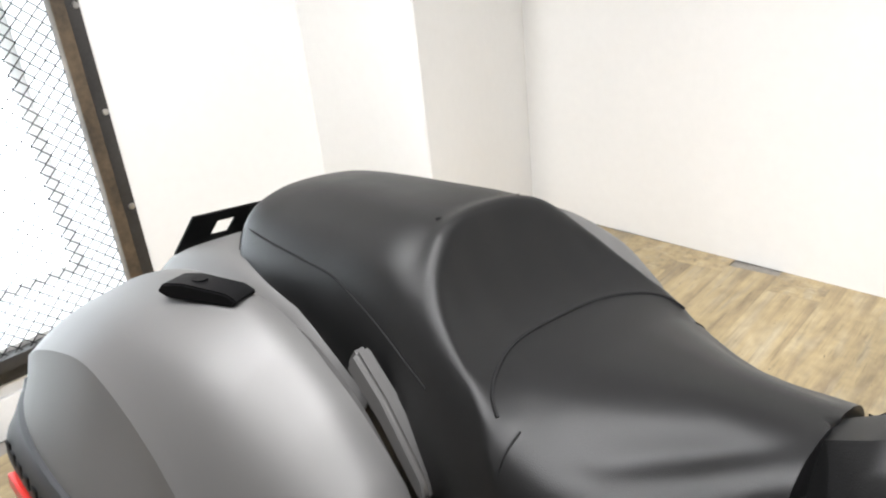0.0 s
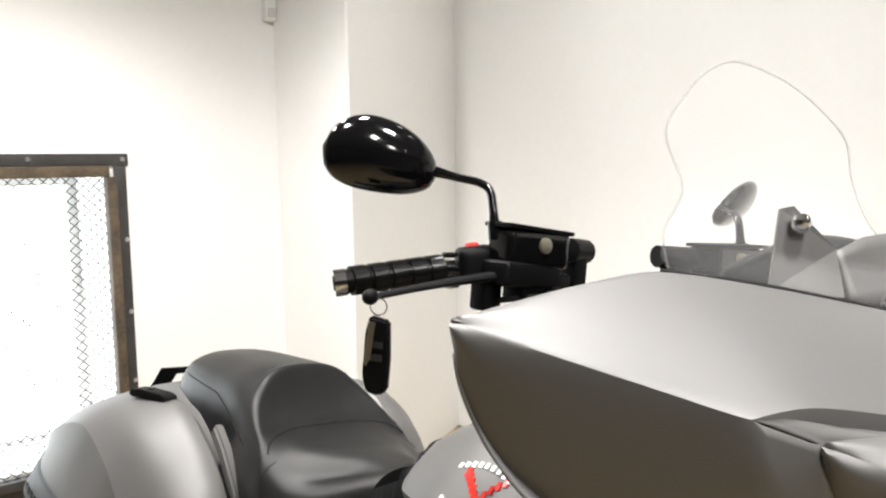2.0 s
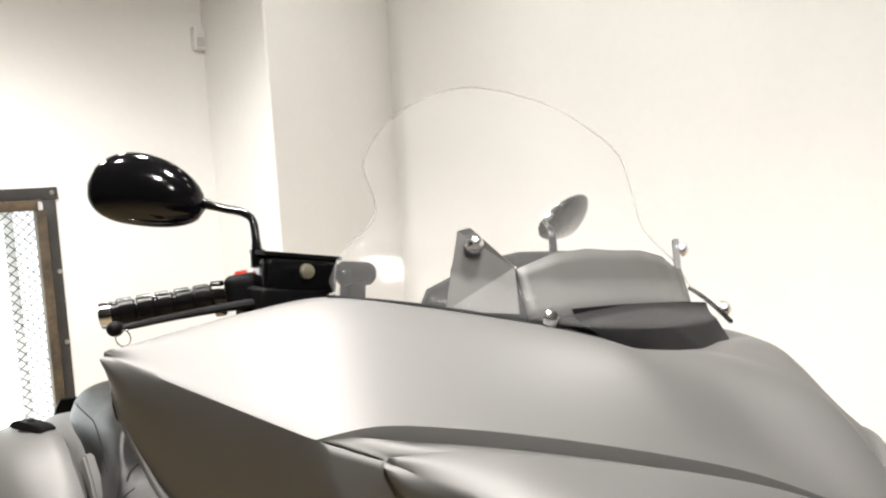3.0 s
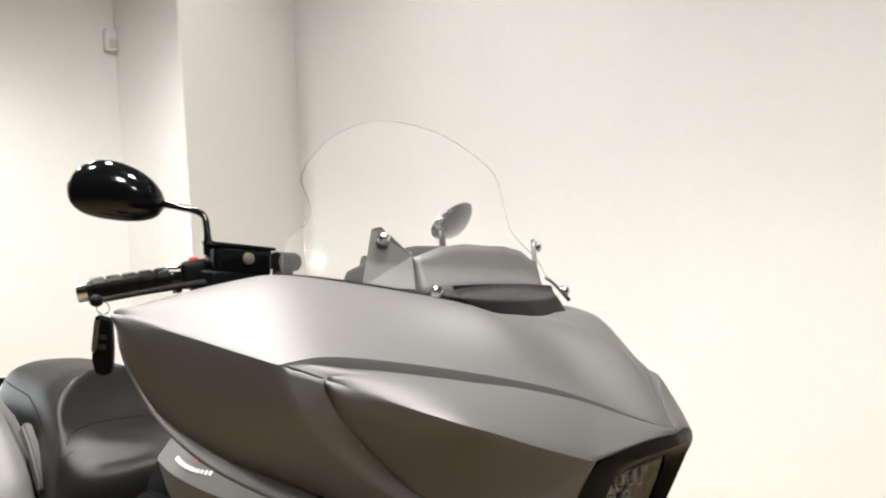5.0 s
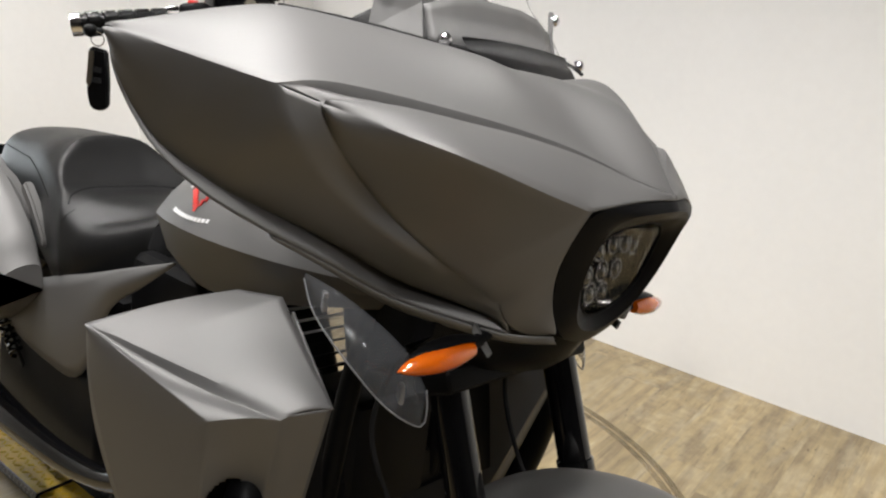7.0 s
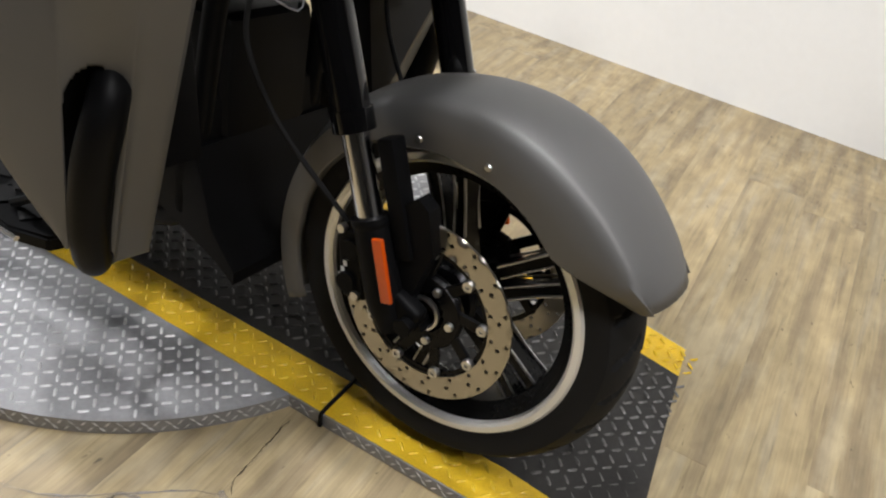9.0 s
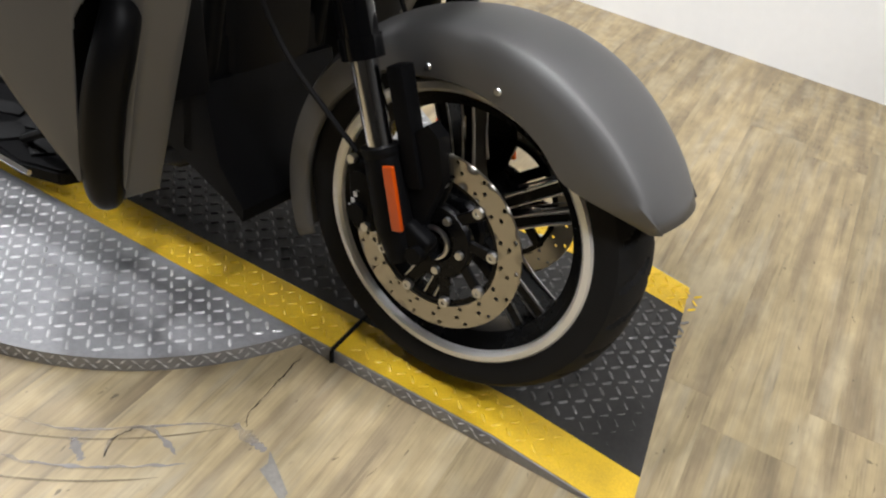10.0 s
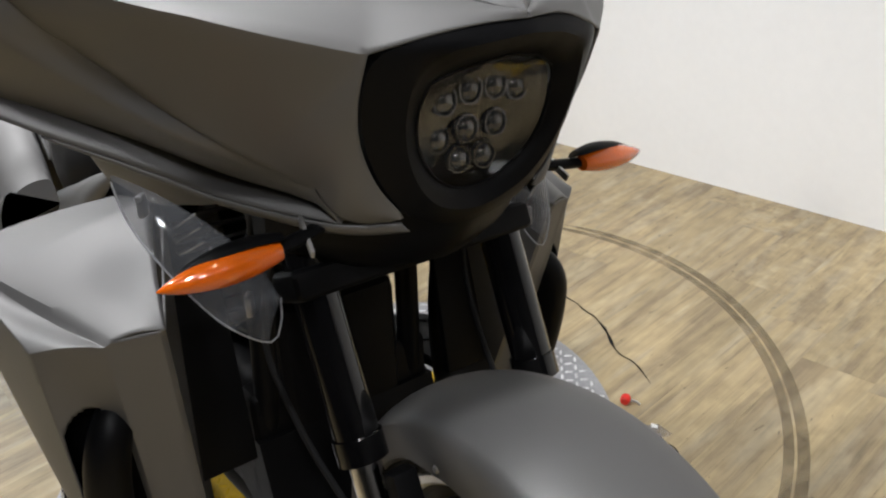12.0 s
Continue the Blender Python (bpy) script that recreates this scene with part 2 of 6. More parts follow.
def ease(rows, x):
    """The values of rows (x, a, b, ...) at x, along a smooth curve."""
    xs = [r[0] for r in rows]
    if x <= xs[0]:
        return rows[0][1:]
    if x >= xs[-1]:
        return rows[-1][1:]
    i = max(k for k in range(len(xs) - 1) if xs[k] <= x)
    t = (x - xs[i]) / (xs[i + 1] - xs[i])
    r = [rows[max(0, min(len(rows) - 1, j))] for j in (i - 1, i, i + 1, i + 2)]
    return [0.5 * (2 * b + (c - a) * t + (2 * a - 5 * b + 4 * c - d) * t * t + (3 * b - a - 3 * c + d) * t ** 3) for a, b, c, d in zip(*(q[1:] for q in r))]


def grid(bm, rows, closed=False, cap=False):
    """Faces between rows of points; closed: each row is a ring."""
    vs = [[bm.verts.new(p) for p in row] for row in rows]
    n = len(rows[0])
    for a, b in zip(vs, vs[1:]):
        for i in range(n if closed else n - 1):
            j = (i + 1) % n
            bm.faces.new((a[i], a[j], b[j], b[i]))
    if cap and closed:
        bm.faces.new(vs[0][::-1])
        bm.faces.new(vs[-1])
    return vs


def smoothed(p, times=3):
    """The points of a line with small kinks eased; its ends stay."""
    for _ in range(times):
        p = [p[0]] + [(a + b * 2 + c) / 4 for a, b, c in zip(p, p[1:], p[2:])] + [p[-1]]
    return p


def patch(bm, a, b, nu=24, nv=6, bulge=0.0, out=None):
    """A surface from curve a to curve b, raised by bulge in its middle, towards out."""
    pa, pb = smoothed(sampled(a, nu)), smoothed(sampled(b, nu))
    rows = []
    for j in range(nv + 1):
        v = j / nv
        rows.append([p.lerp(q, v) for p, q in zip(pa, pb)])
    if bulge:
        way = Vector(out or (0, -1, 0)).normalized()
        for j in range(nv + 1):
            for i in range(nu):
                span = min(1.0, (pa[i] - pb[i]).length / 0.06)
                rows[j][i] = rows[j][i] + way * bulge * math.sin(math.pi * j / nv) * span
    grid(bm, rows)


def tube(bm, points, r, seg=12, n=None, cap=True, flat=1.0):
    """A round bar along a smooth curve; r is one radius or a list along it."""
    n = n or max(2, 6 * (len(points) - 1))
    p = sampled(points, n)
    radii = r if isinstance(r, (list, tuple)) else [r, r]
    rows, side = [], None
    for i in range(n):
        way = (p[min(i + 1, n - 1)] - p[max(i - 1, 0)]).normalized()
        if side is None:
            side = way.cross(Vector((0, 0, 1)) if abs(way.z) < 0.9 else Vector((1, 0, 0))).normalized()
        side = (side - way * side.dot(way)).normalized()
        up = way.cross(side)
        k = i / (n - 1) * (len(radii) - 1)
        lo = min(int(k), len(radii) - 2)
        rad = radii[lo] + (radii[lo + 1] - radii[lo]) * (k - lo)
        rows.append([p[i] + side * math.cos(a) * rad + up * math.sin(a) * rad * flat for a in (2 * math.pi * s / seg for s in range(seg))])
    grid(bm, rows, True, cap)


def turned(bm, profile, seg=64, centre=(0, 0, 0), closed=False):
    """A body turned round the y axis from a profile of (radius, y)."""
    c = Vector(centre)
    rows = []
    for s in range(seg):
        a = 2 * math.pi * s / seg
        rows.append([c + Vector((r * math.cos(a), y, r * math.sin(a))) for r, y in profile])
    rows.append(rows[0])
    grid(bm, rows, closed)
    bmesh.ops.remove_doubles(bm, verts=bm.verts, dist=1e-6)


def block(bm, size, m=None, bevel=0.0, seg=2):
    got = bmesh.ops.create_cube(bm, size=1.0)
    vs = got["verts"]
    for v in vs:
        v.co = Vector((v.co.x * size[0], v.co.y * size[1], v.co.z * size[2]))
    if bevel:
        es = list({e for v in vs for e in v.link_edges})
        res = bmesh.ops.bevel(bm, geom=es, offset=bevel, segments=seg, affect="EDGES", profile=0.6)
        vs = list({v for f in res["faces"] for v in f.verts} | {v for v in vs if v.is_valid})
    if m is not None:
        bmesh.ops.transform(bm, matrix=m, verts=vs)
    return vs


def slab(bm, outline, thick, m=None):
    """A plate of the given outline in its own x, z plane, thick along y."""
    front = [bm.verts.new((x, -thick / 2, z)) for x, z in outline]
    back = [bm.verts.new((x, thick / 2, z)) for x, z in outline]
    bm.faces.new(front)
    bm.faces.new(back[::-1])
    n = len(outline)
    for i in range(n):
        bm.faces.new((front[i], back[i], back[(i + 1) % n], front[(i + 1) % n]))
    if m is not None:
        bmesh.ops.transform(bm, matrix=m, verts=front + back)


def rounded(w, h, r, n=6):
    """The outline of a rectangle with rounded corners, round its middle."""
    out = []
    for cx, cz, a0 in ((w / 2 - r, h / 2 - r, 0), (-w / 2 + r, h / 2 - r, 90), (-w / 2 + r, -h / 2 + r, 180), (w / 2 - r, -h / 2 + r, 270)):
        for k in range(n + 1):
            a = radians(a0 + 90 * k / n)
            out.append((cx + r * math.cos(a), cz + r * math.sin(a)))
    return out


def ball(bm, centre, radii, seg=20, rings=12, m=None):
    got = bmesh.ops.create_uvsphere(bm, u_segments=seg, v_segments=rings, radius=1.0)
    for v in got["verts"]:
        v.co = Vector((v.co.x * radii[0], v.co.y * radii[1], v.co.z * radii[2]))
    bmesh.ops.transform(bm, matrix=Matrix.Translation(centre) @ (m or Matrix()), verts=got["verts"])


def rod(bm, a, b, r, seg=16, r2=None):
    a, b = Vector(a), Vector(b)
    turn = (b - a).to_track_quat("Z", "Y").to_matrix().to_4x4()
    got = bmesh.ops.create_cone(bm, cap_ends=True, segments=seg, radius1=r, radius2=r if r2 is None else r2, depth=(b - a).length)
    bmesh.ops.transform(bm, matrix=Matrix.Translation((a + b) / 2) @ turn, verts=got["verts"])


def part(name, bm, material, parent=None, label="", angle=35, smooth=True):
    """Links a bmesh as one mesh object, under a thing or a part if given."""
    bmesh.ops.remove_doubles(bm, verts=bm.verts, dist=2e-5)
    bmesh.ops.recalc_face_normals(bm, faces=bm.faces)
    for f in bm.faces:
        f.smooth = smooth
    for e in bm.edges:
        e.smooth = len(e.link_faces) != 2 or e.calc_face_angle(0) < radians(angle)
    me = bpy.data.meshes.new(name)
    bm.to_mesh(me)
    bm.free()
    me.materials.append(material)
    ob = new(name, me)
    if parent is not None:
        ob.parent = parent
    return tagged(ob, label)


def thicken(ob, thick, offset=-1.0):
    mod = ob.modifiers.new("thickness", "SOLIDIFY")
    mod.thickness, mod.offset = thick, offset
    return ob


def mirrored(bm):
    """Adds the other half of a body that is built for y below zero."""
    geom = bm.verts[:] + bm.edges[:] + bm.faces[:]
    got = bmesh.ops.duplicate(bm, geom=geom)
    vs = [g for g in got["geom"] if isinstance(g, bmesh.types.BMVert)]
    for v in vs:
        v.co.y = -v.co.y
    bmesh.ops.reverse_faces(bm, faces=[g for g in got["geom"] if isinstance(g, bmesh.types.BMFace)])


def sided(bm, side):
    """Turns a body built for the right (y below zero) into the left one where side is +1."""
    if side > 0:
        for v in bm.verts:
            v.co.y = -v.co.y
        bmesh.ops.reverse_faces(bm, faces=bm.faces)
    return bm


def empty(name, m, label, category, group="", kind=""):
    ob = new(name)
    ob.matrix_world = m
    ob.empty_display_size = 0.1
    return tagged(ob, label, category, group, kind)


# ---- the room ----
def wall(name, a, b, z0, z1, thick, material, label="", category="wall"):
    """An upright slab between two plan points; its face is the line a-b and its thickness lies to the left of it."""
    a, b = Vector((*a, 0)), Vector((*b, 0))
    way = (b - a).normalized()
    side = Vector((-way.y, way.x, 0)) * thick
    bm = bmesh.new()
    rows = [[p + Vector((0, 0, z)) for p in (a, b, b + side, a + side)] for z in (z0, z1)]
    grid(bm, rows, True, True)
    return tagged(part(name, bm, material), label, category, kind="structure")


N0, N1 = (-3.55, 2.046), (WALL_E, 1.866)
wall("wall_north", N1, N0, 0, CEIL_Z, -0.16, WALL, "plain cream painted wall behind the motorcycle")
WIN_Y0, WIN_Y1, WIN_Z0, WIN_Z1 = -1.15, 0.235, 0.262, 1.45
for n, (y0, y1, z0, z1) in enumerate(((WIN_Y1, 2.05, 0, CEIL_Z), (WALL_S, WIN_Y0, 0, CEIL_Z), (WIN_Y0, WIN_Y1, WIN_Z1, CEIL_Z), (WIN_Y0, WIN_Y1, 0, WIN_Z0))):
    wall("wall_west_%d" % (n + 1), (WALL_W, y0), (WALL_W, y1), z0, z1, 0.45, WALL, "cream painted wall round the window")
bm = bmesh.new()
grid(bm, [[Vector((x, y, z)) for x, y in ((-3.46, 1.062), (-2.790, 1.055), (-3.120, 1.870), (-3.20, 2.06), (-3.46, 2.06))] for z in (0.0, CEIL_Z)], True, True)
bmesh.ops.bevel(bm, geom=[e for e in bm.edges if abs(e.verts[0].co.z - e.verts[1].co.z) > 1], offset=0.006, segments=3, affect="EDGES")
tagged(part("wall_west_column", bm, WALL), "boxed-in cream column in the corner", "wall", kind="structure")
# the south and east walls are unseen; their dark colour stands for dimness
wall("wall_south", (WALL_W - 0.4, WALL_S), (WALL_E, WALL_S), 0, CEIL_Z, -0.15, HALL, "unseen showroom wall, coloured dark for the dim hall")
wall("wall_east", (WALL_E, WALL_S), (WALL_E, 1.87), 0, CEIL_Z, -0.15, HALL, "unseen showroom wall, coloured dark for the dim hall")
bm = bmesh.new()
block(bm, (8.6, 7.6, 0.12), Matrix.Translation((0.55, -1.55, CEIL_Z + 0.06)))
tagged(part("ceiling", bm, CEILING), "flat dark painted ceiling", "ceiling", kind="structure")
bm = bmesh.new()
block(bm, (0.014, 5.6, 0.13), Matrix.Translation((WALL_W + 0.007, -1.35, 0.065)), 0.003)
tagged(part("baseboard", bm, WHITE), "white painted baseboard under the window", "baseboard", kind="structure")

# floor: slab and single planks
bm = bmesh.new()
block(bm, (8.4, 7.4, 0.2), Matrix.Translation((0.55, -1.6, -0.106)))
floor = tagged(part("floor", bm, SLAB), "limed oak plank floor with scuffs and cracks", "floor", kind="structure")
PLANK_W, PLANK_L = 0.182, 1.22
bm = bmesh.new()
block(bm, (PLANK_W, PLANK_L, 0.006), None, 0.0004, 1)
proto = part("plank", bm, OAK, floor)
plank_mesh = proto.data
bpy.data.objects.remove(proto)
rnd = random.Random(4)
TILT_P = radians(4.0)
for i in range(-24, 32):
    u = i * PLANK_W
    y = WALL_S + 0.05 - rnd.uniform(0.1, 1.1)
    while y < 2.1:
        y0, y1 = max(y, WALL_S + 0.0), min(y + PLANK_L, 2.02)
        cx = u - ((y0 + y1) / 2 - 0.5) * math.tan(TILT_P)
        if y1 - y0 > 0.06 and -3.3 < cx < 4.5 and y1 > WALL_S:
            ob = new("plank", plank_mesh)
            ob.parent = floor
            ob.matrix_basis = Matrix.Translation((cx, (y0 + y1) / 2, -0.003)) @ Matrix.Rotation(TILT_P, 4, "Z") @ Matrix.Diagonal((1, (y1 - y0) / PLANK_L / math.cos(TILT_P), 1, 1))
        y += PLANK_L

# ---- window with its mesh guard ----
win = empty("window_1", Matrix.Translation((WALL_W, 0, 0)), "bright window behind a diamond wire mesh guard", "window", kind="structure")
YM, ZM = (WIN_Y0 + WIN_Y1) / 2, (WIN_Z0 + WIN_Z1) / 2
bm = bmesh.new()
block(bm, (0.02, WIN_Y1 - WIN_Y0 - 0.002, WIN_Z1 - WIN_Z0 - 0.002), Matrix.Translation((-0.435, YM, ZM)))
pane = part("pane", bm, SKYGLOW, win, "glass pane white with daylight")
bm = bmesh.new()
for yy in (WIN_Y0 + 0.02, WIN_Y1 - 0.02):
    block(bm, (0.05, 0.04, WIN_Z1 - WIN_Z0 - 0.003), Matrix.Translation((-0.400, yy, ZM)), 0.004)
for zz in (WIN_Z0 + 0.02, WIN_Z1 - 0.02):
    block(bm, (0.05, WIN_Y1 - WIN_Y0 - 0.08, 0.04), Matrix.Translation((-0.40, YM, zz)), 0.004)
part("window_frame", bm, WHITE, win, "white inner window frame")
bm = bmesh.new()
block(bm, (0.38, WIN_Y1 - WIN_Y0 - 0.006, 0.016), Matrix.Translation((-0.185, YM, WIN_Z0 + 0.008)), 0.003)
part("window_sill", bm, WHITE, win, "white painted deep sill")
# guard: wooden battens with a dark flat bar and screws
for name, cy, cz, ly, lz in (("batten", YM, WIN_Z1 + 0.02, WIN_Y1 - WIN_Y0 + 0.02, 0.045), ("batten", YM, WIN_Z0 - 0.019, WIN_Y1 - WIN_Y0 + 0.02, 0.04), ("batten", WIN_Y1 + 0.018, ZM, 0.04, WIN_Z1 - WIN_Z0 - 0.005), ("batten", WIN_Y0 - 0.018, ZM, 0.04, WIN_Z1 - WIN_Z0 - 0.005)):
    bm = bmesh.new()
    block(bm, (0.05, ly, lz), Matrix.Translation((0.025, cy, cz)), 0.004)
    part(name, bm, DARKBAR if cz < 0.3 else OLDWOOD, win, "weathered dark wooden batten")
for cy, cz, ly, lz in ((YM, WIN_Z1 + 0.068, WIN_Y1 - WIN_Y0 + 0.20, 0.05), (YM, WIN_Z0 - 0.065, WIN_Y1 - WIN_Y0 + 0.20, 0.050), (WIN_Y1 + 0.064, ZM, 0.05, WIN_Z1 - WIN_Z0 + 0.08), (WIN_Y0 - 0.064, ZM, 0.05, WIN_Z1 - WIN_Z0 + 0.08)):
    bm = bmesh.new()
    block(bm, (0.012, ly, lz), Matrix.Translation((0.006, cy, cz)), 0.002)
    part("flat_bar", bm, DARKBAR, win, "dark painted flat bar")
SCREWS = [(0.312, z) for z in (1.52, 1.18, 0.87, 0.566, 0.26)] + [(y, WIN_Z1 + 0.07) for y in (-0.05, -0.42, -0.8)] + [(y, WIN_Z0 - 0.065) for y in (0.0, -0.30, -0.62)]
for y, z in SCREWS:
    bm = bmesh.new()
    rod(bm, (0.010, y, z), (0.016, y, z), 0.012, 14, 0.008)
    part("screw", bm, ALLOY, win, "pale screw head")
# diamond mesh: zigzag wires, neighbours touching
bm = bmesh.new()
CW, CH, WR = 0.042, 0.020, 0.0026
nz = int((WIN_Z1 - WIN_Z0 + 0.02) / CH)
ny = int((WIN_Y1 - WIN_Y0 + 0.02) / (CW / 2))
for r in range(nz):
    z = WIN_Z0 - 0.01 + r * CH
    rows = []
    for k in range(ny + 1):
        up = (k + r) % 2
        c = Vector((0.030, WIN_Y0 - 0.01 + k * CW / 2, z + (CH - 0.001 if up else 0.001)))
        rows.append([c + Vector((dx, 0, dz)) for dx, dz in ((WR, 0), (0, WR), (-WR, 0), (0, -WR))])
    grid(bm, rows, True)
part("wire_mesh", bm, WIRE, win, "diamond wire mesh", smooth=False)

# motion sensor high on the wall
pir = empty("motion_sensor", Matrix.Translation((WALL_W, 1.03, 2.217)) @ Matrix.Rotation(radians(90), 4, "Z"), "small white plastic alarm sensor on the wall", "sensor")
bm = bmesh.new()
block(bm, (0.058, 0.04, 0.11), Matrix.Translation((0, -0.020, 0)), 0.010, 4)
part("housing", bm, WHITE, pir)
bm = bmesh.new()
block(bm, (0.038, 0.008, 0.042), Matrix.Translation((0, -0.042, -0.018)), 0.0035, 3)
part("lens", bm, surface("frosted_lens", (0.62, 0.62, 0.60), 0.3), pir, "frosted sensor lens")

# ceiling spots
for k, (sx, sy) in enumerate([w[:2] for w in WASH] + DOWN + SOUTH):
    spot = empty("ceiling_spotlight", Matrix.Translation((sx, sy, CEIL_Z)), "round recessed ceiling spotlight with a white rim", "spotlight", "ceiling spotlights")
    bm = bmesh.new()
    turned(bm, [(0.040, 0.0), (0.058, 0.0), (0.062, 0.006), (0.060, 0.010), (0.044, 0.012), (0.040, 0.004)], 32, closed=True)
    bmesh.ops.transform(bm, matrix=Matrix.Rotation(radians(-90), 4, "X"), verts=bm.verts)
    part("rim", bm, WHITE, spot)
    bm = bmesh.new()
    rod(bm, (0, 0, -0.002), (0, 0, -0.006), 0.040, 24)
    part("bulb", bm, SPOTGLOW, spot, "glowing lamp face")
# ---- turntable on which the motorcycle stands ----
DECK_Z = 0.035
TABLE = Matrix.Translation((-0.90, 0.155, 0)) @ Matrix.Rotation(radians(2.6), 4, "Z")
HALF, INNER, RAMP0, RAMP1 = 0.333, 0.238, 1.06, 1.285
DISC = {-1: 0.715, 1: 0.668}
table = empty("motorcycle_turntable", TABLE, "steel tread plate turntable with yellow edged runway on the floor", "turntable")


def deck_height(u):
    a = abs(u)
    return DECK_Z if a <= RAMP0 else max(0.004, DECK_Z * (1 - (a - RAMP0) / (RAMP1 - RAMP0)) + 0.002)


def skew(u, v):
    """The ramp's front edge is cut a little askew."""
    return u - 0.14 * v * (u > RAMP1 - 0.001)


def runway_piece(u0, u1, v0, v1):
    bm = bmesh.new()
    cuts = sorted({u0, u1, *[s * c for s in (-1, 1) for c in (RAMP0, RAMP1) if u0 < s * c < u1]})
    rows = [[Vector((skew(u, v), v, z)) for v, z in ((v0, 0.0005), (v0, deck_height(u)), (v1, deck_height(u)), (v1, 0.0005))] for u in cuts]
    grid(bm, rows, True, True)
    return bm


JOINT = 0.712
deck = part("deck", runway_piece(-RAMP1, RAMP1, -INNER + 0.001, INNER - 0.001), PLATE_DARK, table, "black tread plate deck", smooth=False)
for s in (-1, 1):
    for a, b in ((-RAMP1, -JOINT - 0.002), (-JOINT + 0.002, JOINT - 0.002), (JOINT + 0.002, RAMP1)):
        part("edge_strip", runway_piece(a, b, *sorted((s * INNER, s * HALF))), YELLOW, table, "yellow painted tread plate strip", smooth=False)
    # side skirt of bare metal under the strip
    bm = bmesh.new()
    cuts = [-RAMP1, -RAMP0, -JOINT, JOINT, RAMP0, RAMP1]
    rows = [[Vector((skew(u, s * HALF), s * (HALF + d), z)) for d, z in ((0.0008, 0.0006), (0.0035, 0.0006), (0.0035, deck_height(u) - 0.001), (0.0008, deck_height(u) - 0.001))] for u in cuts]
    grid(bm, rows, True, True)
    part("side_skirt", bm, PLATE, table, "bare tread plate skirt", smooth=False)
    # round wing of the table beside the runway
    bm = bmesh.new()
    half = math.acos((HALF + 0.004) / DISC[s])
    arc = [(DISC[s] * math.sin(a), s * DISC[s] * math.cos(a)) for a in (half * (1 - 2 * k / 48) for k in range(49))]
    top = [bm.verts.new((x, y, DECK_Z)) for x, y in arc]
    low = [bm.verts.new((x, y, 0.0005)) for x, y in arc]
    bm.faces.new(top)
    bm.faces.new(low[::-1])
    for i in range(49):
        j = (i + 1) % 49
        bm.faces.new((top[i], low[i], low[j], top[j]))
    part("round_wing", bm, PLATE, table, "bare aluminium tread plate wing", angle=25)
    # folding stop rods across the joints
    for e in (-1, 1):
        bm = bmesh.new()
        tube(bm, [(e * JOINT, s * (INNER - 0.03), DECK_Z + 0.005), (e * JOINT, s * (HALF - 0.004), DECK_Z + 0.005), (e * JOINT, s * (HALF + 0.008), DECK_Z - 0.004), (e * JOINT, s * (HALF + 0.008), 0.006)], 0.0045, 8, 24)
        part("stop_rod", bm, BLACK, table, "bent black rod")


def lugs(name, inside, material, parent, label):
    """The raised bars of tread plate, over the places for which inside(u, v) holds."""
    verts, faces, step = [], [], 0.0258
    for i in range(-54, 55):
        for j in range(-30, 31):
            u, v = i * step, j * step
            if not inside(u, v):
                continue
            a = radians(45 if (i + j) % 2 else -45)
            ca, sa, k, z = math.cos(a), math.sin(a), len(verts), deck_height(u)
            for x, y, h in ((-0.0118, 0, 0), (-0.0065, -0.0034, 0), (0.0065, -0.0034, 0), (0.0118, 0, 0), (0.0065, 0.0034, 0), (-0.0065, 0.0034, 0), (-0.0082, 0, 0.0040), (0.0082, 0, 0.0040)):
                verts.append((u + x * ca - y * sa, v + x * sa + y * ca, z + h - 0.0002))
            faces += [(k, k + 1, k + 6), (k + 1, k + 2, k + 7, k + 6), (k + 2, k + 3, k + 7), (k + 3, k + 4, k + 7), (k + 4, k + 5, k + 6, k + 7), (k + 5, k, k + 6)]
    me = bpy.data.meshes.new(name)
    me.from_pydata(verts, [], faces)
    me.materials.append(material)
    me.shade_smooth()
    ob = new(name, me)
    ob.parent = parent
    return tagged(ob, label, kind="stuff")


lugs("deck_tread", lambda u, v: abs(v) < INNER - 0.012 and abs(u) < RAMP1 - 0.02, LUG_DARK, table, "raised bars of the black deck")
lugs("strip_tread", lambda u, v: INNER + 0.008 < abs(v) < HALF - 0.008 and abs(u) < RAMP1 - 0.02 and abs(abs(u) - JOINT) > 0.014, LUG_YELLOW, table, "raised bars of the yellow strips")
lugs("wing_tread", lambda u, v: abs(v) > HALF + 0.014 and math.hypot(u, v) < DISC[1 if v > 0 else -1] - 0.014, LUG_BARE, table, "raised bars of the bare wings")
# raised bars on the curved rim of the wings
verts, faces = [], []
for s in (-1, 1):
    for k in range(-36, 37):
        a = k * 0.030
        if DISC[s] * math.cos(a) < HALF + 0.02:
            continue
        for row, z in enumerate((0.011, 0.025)):
            b = a + (0.015 if row else 0)
            lean = 0.010 if (k + row) % 2 else -0.010
            i = len(verts)
            for da, dz, r in ((-0.010, -lean * 0.6, 0), (0.0, -0.0034, 0), (0.010, lean * 0.6, 0), (0.0, 0.0034, 0), (0, 0, 0.0024)):
                rr = DISC[s] + r
                verts.append((rr * math.sin(b + da), s * rr * math.cos(b + da), z + dz))
            faces += [(i, i + 1, i + 4), (i + 1, i + 2, i + 4), (i + 2, i + 3, i + 4), (i + 3, i, i + 4)]
